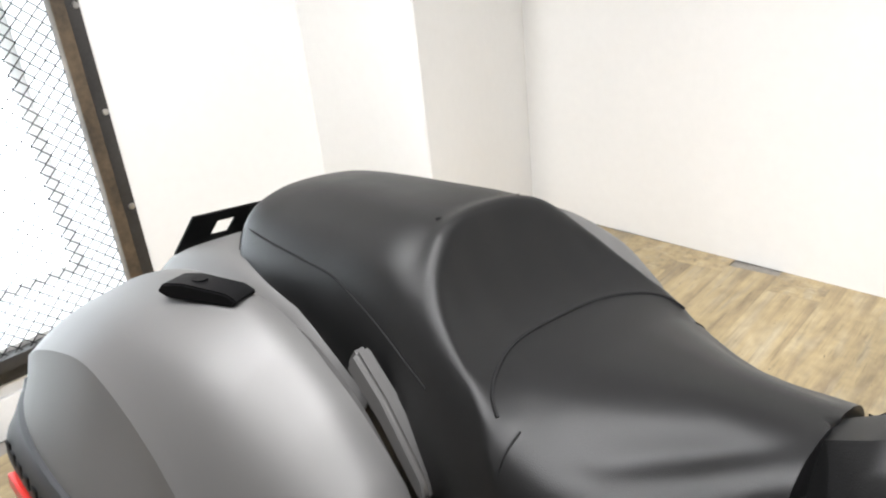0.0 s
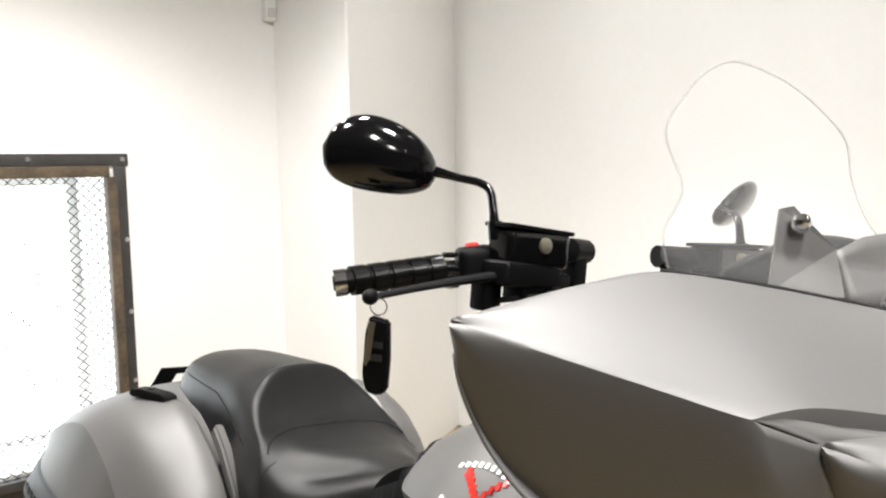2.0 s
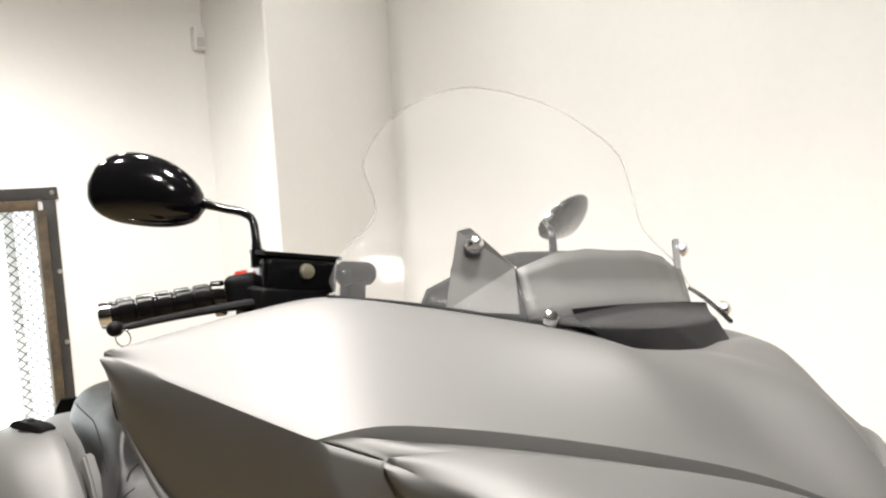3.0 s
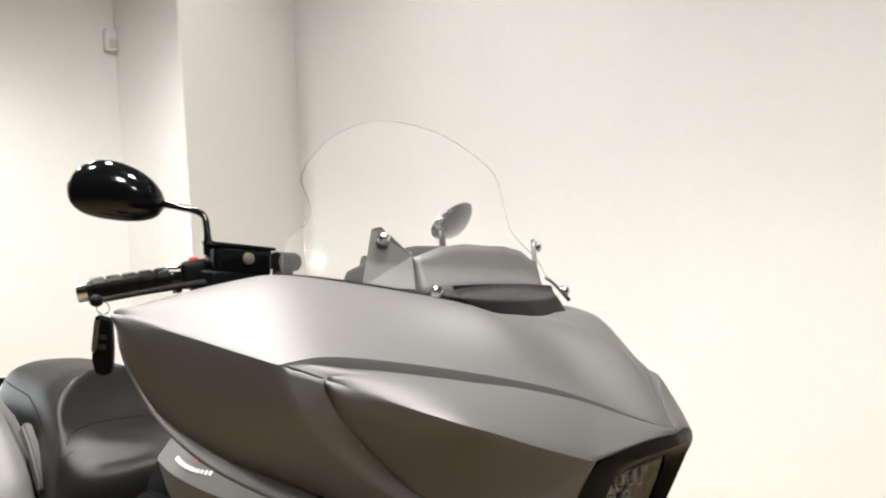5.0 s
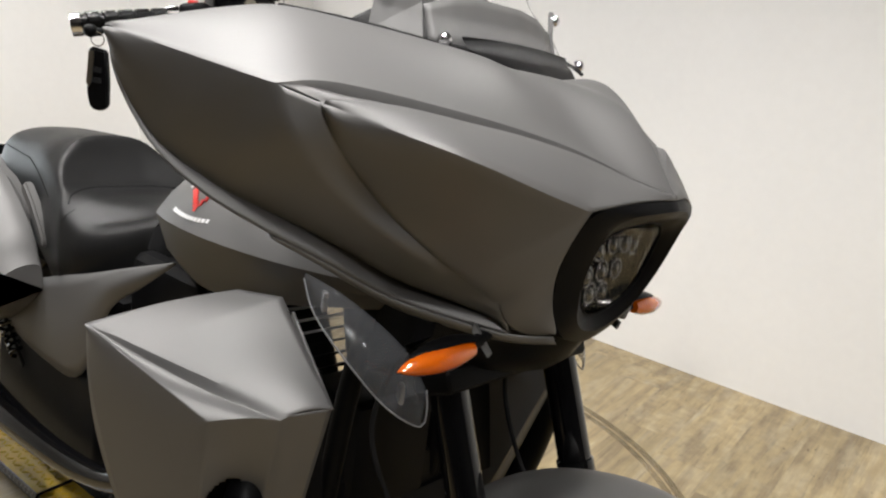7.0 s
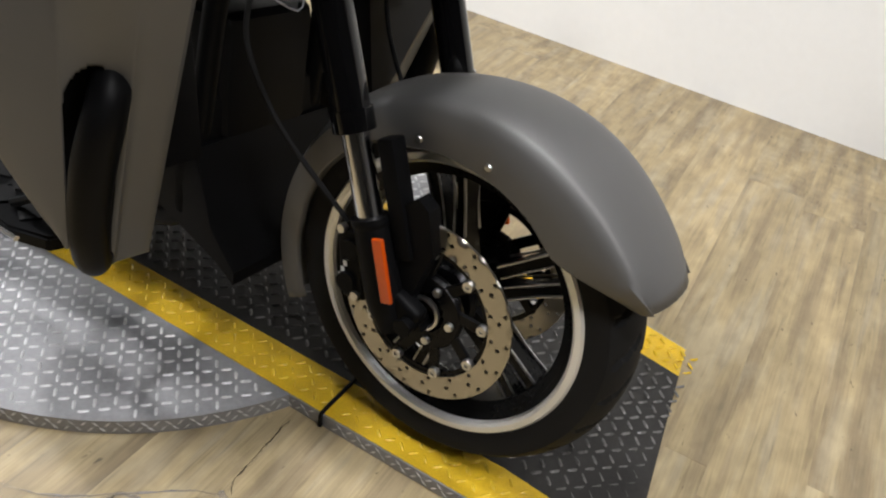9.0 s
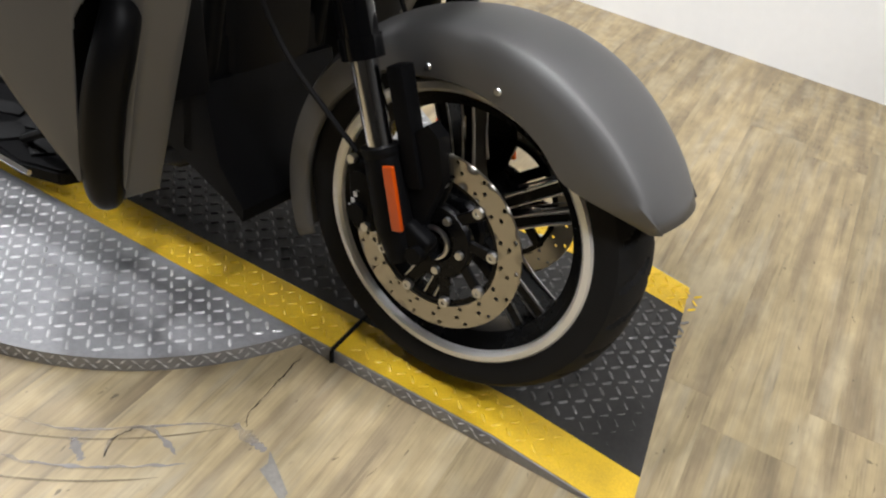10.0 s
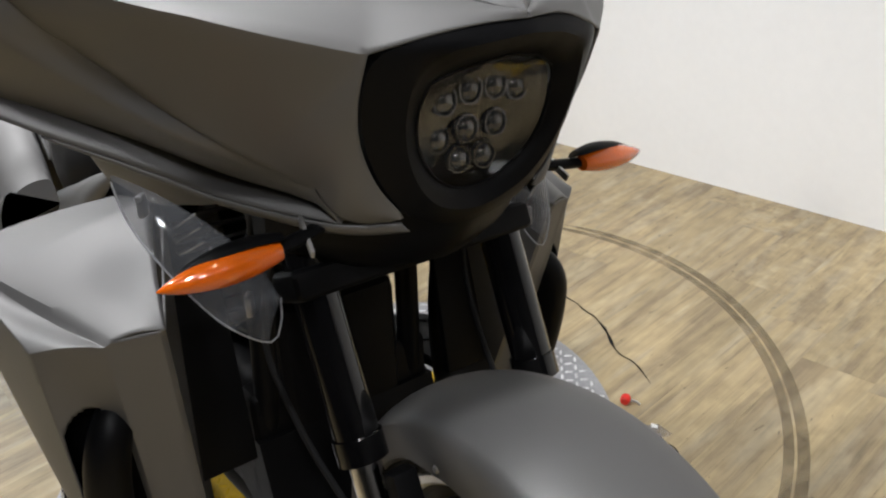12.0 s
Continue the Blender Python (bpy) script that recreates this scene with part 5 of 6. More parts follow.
def fork_leg(s):
    bm = bmesh.new()
    Y = -0.147
    P = lambda z, dx=0.0: (fork_x(z) + dx, Y, z)
    tube(bm, [P(1.02), P(0.80), P(0.605)], 0.0295, 24)
    tube(bm, [P(0.615), P(0.585)], 0.033, 24)
    leg = part("fork_leg", sided(bm, s), GLOSS, bike, "glossy black upper fork tube")
    bm = bmesh.new()
    tube(bm, [P(0.60), P(0.43)], 0.0215, 24)
    part("stanchion", sided(bm, s), CHROME, leg, "chrome stanchion")
    bm = bmesh.new()
    tube(bm, [P(0.462), P(0.450), P(0.445)], [0.031, 0.031, 0.028], 24)
    tube(bm, [P(0.450), P(0.40), P(0.34), (-0.030, Y, 0.290)], [0.029, 0.031, 0.032, 0.026], 20, 20)
    block(bm, (0.058, 0.034, 0.060), Matrix.Translation((-0.018, Y + 0.004, 0.325)) @ Matrix.Rotation(radians(20), 4, "Y"), 0.014, 4)
    block(bm, (0.030, 0.035, 0.19), Matrix.Translation((fork_x(0.50) + 0.050, Y + 0.020, 0.50)) @ Matrix.Rotation(radians(-21), 4, "Y"), 0.006)
    slab(bm, [(-0.078, 0.470), (-0.030, 0.520), (-0.008, 0.505), (0.012, 0.440), (0.000, 0.395), (-0.012, 0.350), (0.020, 0.300), (-0.030, 0.285), (-0.060, 0.340)], 0.030, Matrix.Translation((-0.004, -0.122, 0)))
    part("slider", sided(bm, s), BLACK, leg, "black cast fork slider")
    bm = bmesh.new()
    block(bm, (0.020, 0.008, 0.105), Matrix.Translation((-0.044, -0.186, 0.408)) @ Matrix.Rotation(radians(-19.5), 4, "Y"), 0.0035, 3)
    part("reflector", sided(bm, s), AMBER_DARK, leg, "long amber reflector")
    bm = bmesh.new()
    block(bm, (0.050, 0.045, 0.125), Matrix.Translation((-0.125, -0.132, 0.365)) @ Matrix.Rotation(radians(-12), 4, "Y"), 0.012, 3)
    for z in (0.335, 0.395):
        rod(bm, (-0.128, -0.135, z), (-0.126, -0.162, z), 0.017, 16)
    cal = part("brake_caliper", sided(bm, s), BLACK, leg, "black brake caliper")
    bm = bmesh.new()
    for k in range(4):
        block(bm, (0.007, 0.001, 0.009), Matrix.Translation((-0.141 + k * 0.0035, -0.1555, 0.340 + k * 0.0125)) @ Matrix.Rotation(radians(-15), 4, "Y"))
    part("caliper_mark", sided(bm, s), DECAL_W, cal, "white lettering as bars")
    for x, z in ((-0.090, 0.372), (-0.105, 0.318), (-0.147, 0.425)):
        bm = bmesh.new()
        rod(bm, (x, -0.150, z), (x, -0.162, z), 0.008, 6)
        part("caliper_bolt", sided(bm, s), ALLOY, cal, "bright hexagon bolt")
    bm = bmesh.new()
    tube(bm, [(-0.30, -0.145, 0.86), (-0.345, -0.165, 0.76), (-0.350, -0.175, 0.66), (-0.290, -0.165, 0.555), (-0.205, -0.150, 0.475), (-0.150, -0.140, 0.430)], 0.0048, 8, 50)
    part("brake_hose", sided(bm, s), RUBBER, leg, "black brake hose")
    bm = bmesh.new()
    rod(bm, (0, -0.120, 0.32), (0, -0.172, 0.32), 0.013, 20)
    rod(bm, (0, -0.172, 0.32), (0, -0.176, 0.32), 0.016, 6)
    part("axle_end", sided(bm, s), BLACK, leg, "black axle end")


for side in (-1, 1):
    fork_leg(side)
bm = bmesh.new()
block(bm, (0.075, 0.37, 0.04), Matrix.Translation((fork_x(0.80), 0, 0.80)) @ Matrix.Rotation(radians(-21), 4, "Y"), 0.012, 3)
tube(bm, [(-0.27, 0, 0.80), (-0.40, 0, 1.06)], 0.030, 16)
part("fork_yoke", bm, BLACK, bike, "black fork yoke")

# ---- tank ----
TANK = [(-1.115, 0.105, 0.915, 0.880, 0.80), (-1.05, 0.165, 0.955, 0.895, 0.79), (-0.95, 0.228, 1.010, 0.908, 0.785), (-0.82, 0.272, 1.055, 0.916, 0.785), (-0.68, 0.280, 1.074, 0.916, 0.80), (-0.53, 0.250, 1.070, 0.912, 0.83), (-0.42, 0.185, 1.045, 0.905, 0.85), (-0.38, 0.12, 1.02, 0.90, 0.86)]


def tank_section(x):
    w, top, zr, zb = ease(TANK, x)
    half = [(0.0, top), (0.25, top - 0.003), (0.48, top - 0.014), (0.70, zr + (top - zr) * 0.70), (0.86, zr + (top - zr) * 0.40), (0.96, zr + (top - zr) * 0.12), (1.0, zr), (0.965, zr - 0.022), (0.88, zr - (zr - zb) * 0.6), (0.70, zb)]
    return [Vector((x, -y * w, z)) for y, z in half]


bm = bmesh.new()
grid(bm, [tank_section(-1.115 + 0.735 * k / 40) for k in range(41)])
for v in bm.verts:
    v.co.x += 0.045 * min(1.0, (v.co.y / 0.10) ** 2) * max(0.0, 1 - (v.co.x + 1.115) / 0.15)
mirrored(bm)
tank = part("fuel_tank", bm, PAINT, bike, "matte titanium fuel tank with a side crease", angle=30)
bm = bmesh.new()
edge = tank_section(-1.112)
tube(bm, [p + Vector((-0.002 + 0.045 * min(1.0, (p.y / 0.10) ** 2), 0, 0.002)) for p in edge], 0.004, 8, 30)
mirrored(bm)
part("tank_gasket", bm, RUBBER, tank, "black rubber line at the rear of the tank")
# badge: plain bars in an arc over a red wedge
def on_tank(x, f):
    w, top, zr, zb = ease(TANK, x)
    return Vector((x, -w * f, zr + (top - zr) * ease([(0.5, 0.95), (0.70, 0.70), (0.86, 0.40), (0.96, 0.12)], f)[0]))


for name, material, label, marks in (("badge_bar", DECAL_W, "white arched lettering as bars", [(-0.832 + 0.013 * k, 0.82 - 0.025 * math.sin(math.pi * k / 8), 0.007, 0.009) for k in range(9)] + [(-0.837 + 0.0115 * k, 0.940 + 0.015 * math.sin(math.pi * k / 11), 0.007, 0.008) for k in range(12)]), ("badge_wedge", RED, "plain red wedge mark", [(-0.807 + 0.008 * k, 0.840 + 0.014 * k, 0.009, 0.014) for k in range(6)] + [(-0.767 + 0.009 * k, 0.905 - 0.018 * k, 0.007, 0.012) for k in range(5)])):
    for x, f, a, b in marks:
        bm = bmesh.new()
        p, px_, pf = on_tank(x, f), on_tank(x + 0.01, f), on_tank(x, min(0.95, f + 0.03))
        ux, uf = (px_ - p).normalized(), (pf - p).normalized()
        n = uf.cross(ux)
        n = n if n.y < 0 else -n
        q = [p + n * 0.0025 + ux * i * a / 2 + uf * j * b / 2 for i, j in ((-1, -1), (1, -1), (1, 1), (-1, 1))]
        low = [c - n * 0.002 for c in q]
        grid(bm, [low, q], True, True)
        part(name, bm, material, tank, label, smooth=False)
# ribbed console between seat and tank
bm = bmesh.new()
rows = []
for x, w, z in ((-1.235, 0.045, 0.822), (-1.20, 0.050, 0.840), (-1.16, 0.060, 0.860), (-1.115, 0.070, 0.886)):
    rows.append([Vector((x, y * w, z - 0.006 * y * y - 0.05 * max(0, abs(y) - 0.5) / 0.5)) for y in (-1, -0.93, -0.8, -0.5, 0, 0.5, 0.8, 0.93, 1)])
grid(bm, rows)
thicken(part("console_cover", bm, VINYL, bike, "dark grey cover between seat and tank"), 0.006)
for s in (-1, 1):
    bm = bmesh.new()
    rows = []
    for k in range(49):
        out, x = 0.0035 * math.cos(2 * math.pi * k / 8), -1.195 + 0.096 * k / 48
        rows.append([Vector((x, -0.092 - out, 0.815 + 0.05 * k / 48)), Vector((x + 0.002, -0.106 - out, 0.775 + 0.02 * k / 48)), Vector((x + 0.006, -0.104 - out, 0.73)), Vector((x + 0.01, -0.096 - out, 0.69))])
    grid(bm, rows)
    part("ribbed_gaiter", sided(bm, s), RUBBER, bike, "black ribbed rubber gaiter")

# ---- seat ----
PILLION = [(-2.03, 0.075, 0.89, 0.05, 0.885, 0.8), (-2.01, 0.12, 0.925, 0.075, 0.915, 0.77), (-1.965, 0.15, 0.95, 0.095, 0.936, 0.74), (-1.88, 0.163, 0.962, 0.108, 0.938, 0.72), (-1.76, 0.17, 0.968, 0.112, 0.944, 0.7), (-1.66, 0.178, 0.971, 0.122, 0.944, 0.68), (-1.60, 0.186, 0.969, 0.134, 0.926, 0.66), (-1.54, 0.197, 0.962, 0.152, 0.893, 0.645), (-1.48, 0.208, 0.950, 0.172, 0.850, 0.63), (-1.42, 0.216, 0.935, 0.192, 0.806, 0.63), (-1.36, 0.212, 0.92, 0.196, 0.79, 0.635)]
BUCKET = [(-1.64, 0.19, 0.862, 0.165, 0.872, 0.66), (-1.55, 0.205, 0.860, 0.178, 0.866, 0.645), (-1.48, 0.214, 0.852, 0.184, 0.848, 0.63), (-1.43, 0.218, 0.846, 0.180, 0.816, 0.63), (-1.35, 0.205, 0.846, 0.140, 0.800, 0.64), (-1.29, 0.174, 0.848, 0.095, 0.812, 0.66), (-1.235, 0.132, 0.847, 0.068, 0.83, 0.69), (-1.195, 0.1, 0.846, 0.05, 0.842, 0.72)]
RIM = [(0.0, -1.612, -1.510), (0.075, -1.605, -1.506), (0.125, -1.585, -1.486), (0.160, -1.548, -1.464), (0.188, -1.492, -1.436), (0.205, -1.440, -1.408), (0.213, -1.425, -1.400)]


def saddle_row(table, x):
    w, zc, yr, zr, zb = ease(table, x)
    drop = zr - zb
    half = [(0.0, zc), (yr * 0.35, zc + (zr - zc) * 0.05), (yr * 0.65, zc + (zr - zc) * 0.28), (yr * 0.86, zc + (zr - zc) * 0.68), (yr, zr), (yr + (w - yr) * 0.45, zr - drop * 0.07), (yr + (w - yr) * 0.80, zr - drop * 0.21), (w, zr - drop * 0.45), (w * 0.985, zr - drop * 0.73), (w * 0.94, zb)]
    return [Vector((x, -p.y, p.z)) for p in sampled([(0, y, z) for y, z in half], 44)]


def seat_section(x):
    """The pillion pad, which breaks off at a horseshoe rim into the rider's bucket."""
    if x <= -1.64:
        return saddle_row(PILLION, x)
    high, low = saddle_row(PILLION, min(x, -1.36)), saddle_row(BUCKET, x)
    row = []
    for p, q in zip(high, low):
        y = abs(p.y + q.y) / 2
        rim, base = ease(RIM, min(y, 0.213))
        t = min(1.0, max(0.0, (x - rim) / (base - rim)))
        m = 1 - (1 - t) ** 1.9
        roll = 0.005 * math.exp(-((x - rim + 0.006) / 0.014) ** 2) * (y < 0.212)
        c = p.lerp(q, m)
        row.append(Vector((x, c.y, c.z + roll)))
    return row


bm = bmesh.new()
nx = 190
rows = [seat_section(-2.030 + 0.835 * k / nx) for k in range(nx + 1)]
grid(bm, rows)
for x in (-2.030, -1.195):
    bm.faces.new([bm.verts.new(p) for p in seat_section(x)] + [bm.verts.new((x, 0, 0.80 if x < -2 else 0.72))])
mirrored(bm)
bmesh.ops.remove_doubles(bm, verts=bm.verts, dist=1e-4)
inner = [v for v in bm.verts if not v.is_boundary]
for _ in range(4):
    bmesh.ops.smooth_vert(bm, verts=inner, factor=0.5, use_axis_x=True, use_axis_y=True, use_axis_z=True)
seat = part("seat", bm, VINYL, bike, "dark grey vinyl two-up saddle with a deep rider's bucket", angle=60)


def seam(points, name="seam", r=0.0022):
    bm = bmesh.new()
    tube(bm, points, r, 6, 40)
    part(name, bm, RUBBER, seat, "stitched seam")


def on_seat(x, k):
    return seat_section(x)[k]


for s in (-1, 1):
    flip = lambda ps: [Vector((p.x, p.y * -s, p.z)) for p in ps]
    seam(flip([on_seat(-1.985 + 0.45 * k / 9, 21 + (k > 5) * (k - 5)) for k in range(10)]), r=0.0016)
    seam(flip([on_seat(x, k) for x, k in ((-1.985, 21), (-1.985, 25), (-1.990, 30), (-1.995, 37))]), r=0.0016)
    seam(flip([on_seat(-1.423, k) for k in (20, 23, 26)]), r=0.0016)
base_line = [Vector((x, -y, 0)) for y, x in ((0.185, -1.445), (0.17, -1.463), (0.135, -1.484), (0.075, -1.504), (0.0, -1.508))]


def on_top(x, y):
    row = seat_section(x)
    return min(row, key=lambda p: abs(abs(p.y) - abs(y)) + (p.z < 0.8))


half_line = [on_top(p.x, p.y) + Vector((0, 0, 0.0004)) for p in base_line]
seam(half_line + [Vector((p.x, -p.y, p.z)) for p in half_line[-2::-1]], r=0.0022)
for s in (-1, 1):
    seam([Vector((-1.628 - 0.10 * y, s * y, seat_section(-1.628)[8].z + 0.001)) for y in (0.075, 0.055, 0.035)], r=0.0016)
bm = bmesh.new()
block(bm, (0.62, 0.26, 0.10), Matrix.Translation((-1.78, 0, 0.66)), 0.02)
block(bm, (0.40, 0.34, 0.08), Matrix.Translation((-1.38, 0, 0.61)), 0.02)
part("seat_base", bm, BLACK, bike, "black seat base and frame")


# ---- saddlebags ----
BAG = [(-2.275, 0.66, 0.395, 0.52), (-2.250, 0.715, 0.422, 0.485), (-2.180, 0.775, 0.440, 0.455), (-2.100, 0.818, 0.448, 0.445), (-2.000, 0.852, 0.453, 0.435), (-1.905, 0.869, 0.452, 0.43), (-1.800, 0.872, 0.450, 0.44), (-1.700, 0.850, 0.440, 0.465), (-1.610, 0.800, 0.420, 0.51), (-1.540, 0.730, 0.385, 0.56), (-1.500, 0.665, 0.345, 0.60)]


CREASE = [(-2.275, 0.350, 0.620), (-2.250, 0.375, 0.662), (-2.180, 0.392, 0.712), (-2.100, 0.400, 0.752), (-2.000, 0.403, 0.785), (-1.905, 0.402, 0.800), (-1.819, 0.400, 0.777), (-1.744, 0.400, 0.744), (-1.692, 0.399, 0.705), (-1.654, 0.396, 0.671), (-1.600, 0.383, 0.637), (-1.540, 0.360, 0.610), (-1.500, 0.335, 0.600)]


def bag_section(x, grow=0.0):
    zt, yo, zb = ease(BAG, x)
    yc, zc = ease(CREASE, x)
    zt, yo = zt + grow, yo + grow
    lid = sampled([(0, 0.212, zt - 0.07), (0, 0.218, zt - 0.012), (0, 0.238, zt), (0, 0.275, zt - 0.006), (0, 0.275 + (yc - 0.275) * 0.55, zt - 0.006 - (zt - zc) * 0.32), (0, yc + grow, zc + grow)], 22)
    side_ = sampled([(0, yc + grow, zc + grow), (0, yc + 0.012 + grow, zc - 0.05), (0, yo, zb + (zc - zb) * 0.45), (0, yo - 0.03, zb + 0.05), (0, yo - 0.08, zb)], 18)
    return [Vector((x, -0.212, zb))] + [Vector((x, -p.y, p.z)) for p in lid + side_[1:]]


def bag_side(x, z, proud):
    """The point at height z on the bag's outer side, standing proud of it."""
    row = bag_section(x)[24:]
    a, b = next(((p, q) for p, q in zip(row, row[1:]) if q.z <= z), (row[-2], row[-1]))
    f = min(1.0, max(0.0, (a.z - z) / max(1e-6, a.z - b.z)))
    return Vector((x, a.y + (b.y - a.y) * f - proud, z))


def saddlebag(s):
    bm = bmesh.new()
    rows = [bag_section(-2.275 + 0.775 * k / 60) for k in range(61)]
    grid(bm, rows, True, True)
    if s > 0:
        for v in bm.verts:
            v.co.z += 0.085 * min(1.0, max(0.0, (v.co.x + 1.85) / 0.30)) * (v.co.z > 0.62)
    bag = part("saddlebag", sided(bm, s), PAINT, bike, "matte titanium hard saddlebag", angle=19)
    bm = bmesh.new()
    tube(bm, [bag_section(x, -0.004 if s > 0 else 0.0)[-10] for x in (-2.22, -2.12, -2.0, -1.9, -1.8, -1.68, -1.56)], 0.0016, 6, 40)
    part("lid_line", sided(bm, s), BLACK, bag, "thin line between lid and body")
    bm = bmesh.new()
    slab(bm, [(-0.060, -0.006), (-0.050, 0.006), (-0.02, 0.010), (0.045, 0.006), (0.060, -0.002), (0.052, -0.010), (-0.045, -0.012)], 0.042, Matrix.Translation((-1.842, -0.268, 0.8775)) @ Matrix.Rotation(radians(22), 4, "Z"))
    bmesh.ops.bevel(bm, geom=bm.edges[:], offset=0.002, segments=2, affect="EDGES")
    latch = part("latch", sided(bm, s), SATIN, bag, "dark grey latch on top of the bag")
    bm = bmesh.new()
    rod(bm, (-1.852, -0.270, 0.882), (-1.852, -0.270, 0.8885), 0.010, 18)
    part("latch_lock", sided(bm, s), BLACK, latch, "black lock barrel")
    # the dark panel round the bag's lower rear, its lettering worn to plain strokes, and the reflector on it
    bm = bmesh.new()
    rows = []
    for k in range(29):
        x = -2.235 + 0.405 * k / 28
        top, low = 0.655 - 0.06 * (x + 2.235), 0.505 + 0.10 * max(0.0, x + 2.05)
        rows.append([bag_side(x, top, -0.002), bag_side(x, top - 0.003, 0.006)] + [bag_side(x, top - 0.006 + (low - top) * j / 7, 0.007) for j in range(8)] + [bag_side(x, low - 0.01, -0.002)])
    grid(bm, rows)
    panel = part("bag_panel", sided(bm, s), GRAPHITE, bag, "dark grey panel round the bag's lower rear", angle=40)
    bm = bmesh.new()
    for k in range(6):
        p = bag_side(-2.155 + 0.036 * k, 0.592, 0.008)
        block(bm, (0.018, 0.003, 0.020), Matrix.Translation(p), 0.001)
    part("emblem_strokes", sided(bm, s), SATIN, panel, "raised dark emblem")
    bm = bmesh.new()
    block(bm, (0.125, 0.014, 0.024), Matrix.Translation(bag_side(-2.085, 0.545, 0.012)) @ Matrix.Rotation(radians(-2), 4, "Z"), 0.004, 3)
    part("bag_reflector", sided(bm, s), RED, panel, "long red reflector")
    bm = bmesh.new()
    block(bm, (0.022, 0.012, 0.045), Matrix.Translation(bag_side(-1.838, 0.622, 0.010)), 0.003, 2)
    part("panel_clip", sided(bm, s), PAINT, panel, "small painted clip")
    bm = bmesh.new()
    slab(bm, [(-0.020, -0.035), (-0.004, -0.008), (0.040, -0.055), (0.095, -0.135), (0.10, -0.16), (0.085, -0.165), (0.030, -0.090)], 0.026, Matrix.Translation((-1.62, -0.205, 0.860)) @ Matrix.Rotation(radians(6), 4, "Z"))
    bmesh.ops.bevel(bm, geom=bm.edges[:], offset=0.006, segments=3, affect="EDGES")
    part("grab_rail", sided(bm, s), PAINT, bike, "painted rail between seat and bag")


for side in (-1, 1):
    saddlebag(side)

# rear fender and the empty number plate carrier
bm = bmesh.new()
rows = []
for k in range(25):
    deg = 50 + 125 * k / 24
    a = radians(deg)
    r = 0.42 + 0.05 * math.sin(a)
    rows.append([Vector((-1.67 + r * math.cos(a) * 1.12, y * 0.17, 0.335 + r * math.sin(a) * (1 - 0.10 * abs(y) ** 3))) for y in (-1, -0.9, -0.7, -0.35, 0, 0.35, 0.7, 0.9, 1)])
grid(bm, rows)
thicken(part("rear_fender", bm, PAINT, bike, "matte titanium rear mudguard"), 0.004)
bm = bmesh.new()
rows = []
for x, z, w in ((-2.315, 0.66, 0.120), (-2.300, 0.712, 0.160), (-2.270, 0.752, 0.185), (-2.190, 0.808, 0.200), (-2.130, 0.836, 0.205), (-2.050, 0.858, 0.207), (-1.950, 0.866, 0.207), (-1.800, 0.850, 0.205), (-1.650, 0.800, 0.200)):
    rows.append([Vector((x, y * w, z - 0.012 * y * y - 0.075 * max(0.0, abs(y) - 0.72) ** 2 / 0.078)) for y in (i / 12 for i in range(-12, 13))])
grid(bm, rows)
thicken(part("tail_cowl", bm, PAINT, bike, "matte titanium tail cowl round the pillion seat", angle=60), 0.003)
bm = bmesh.new()
m = Matrix.Translation((-2.203, 0.0, 0.826)) @ Matrix.Rotation(radians(-90), 4, "Z") @ Matrix.Rotation(radians(-45), 4, "X")
for w, h, x, z in ((0.238, 0.030, 0, 0.045), (0.238, 0.040, 0, -0.040), (0.055, 0.050, -0.0915, 0.005), (0.055, 0.050, 0.0915, 0.005), (0.060, 0.050, 0.0, 0.005)):
    slab(bm, [(x - w / 2, z - h / 2), (x + w / 2, z - h / 2), (x + w / 2, z + h / 2), (x - w / 2, z + h / 2)], 0.003 + 0.0004 * (w > 0.1), m)
tube(bm, [(-2.22, 0, 0.79), (-2.12, 0, 0.70), (-2.05, 0, 0.68)], 0.014, 8, 14)
part("plate_carrier", bm, BLACK, bike, "empty black number plate carrier", smooth=False)

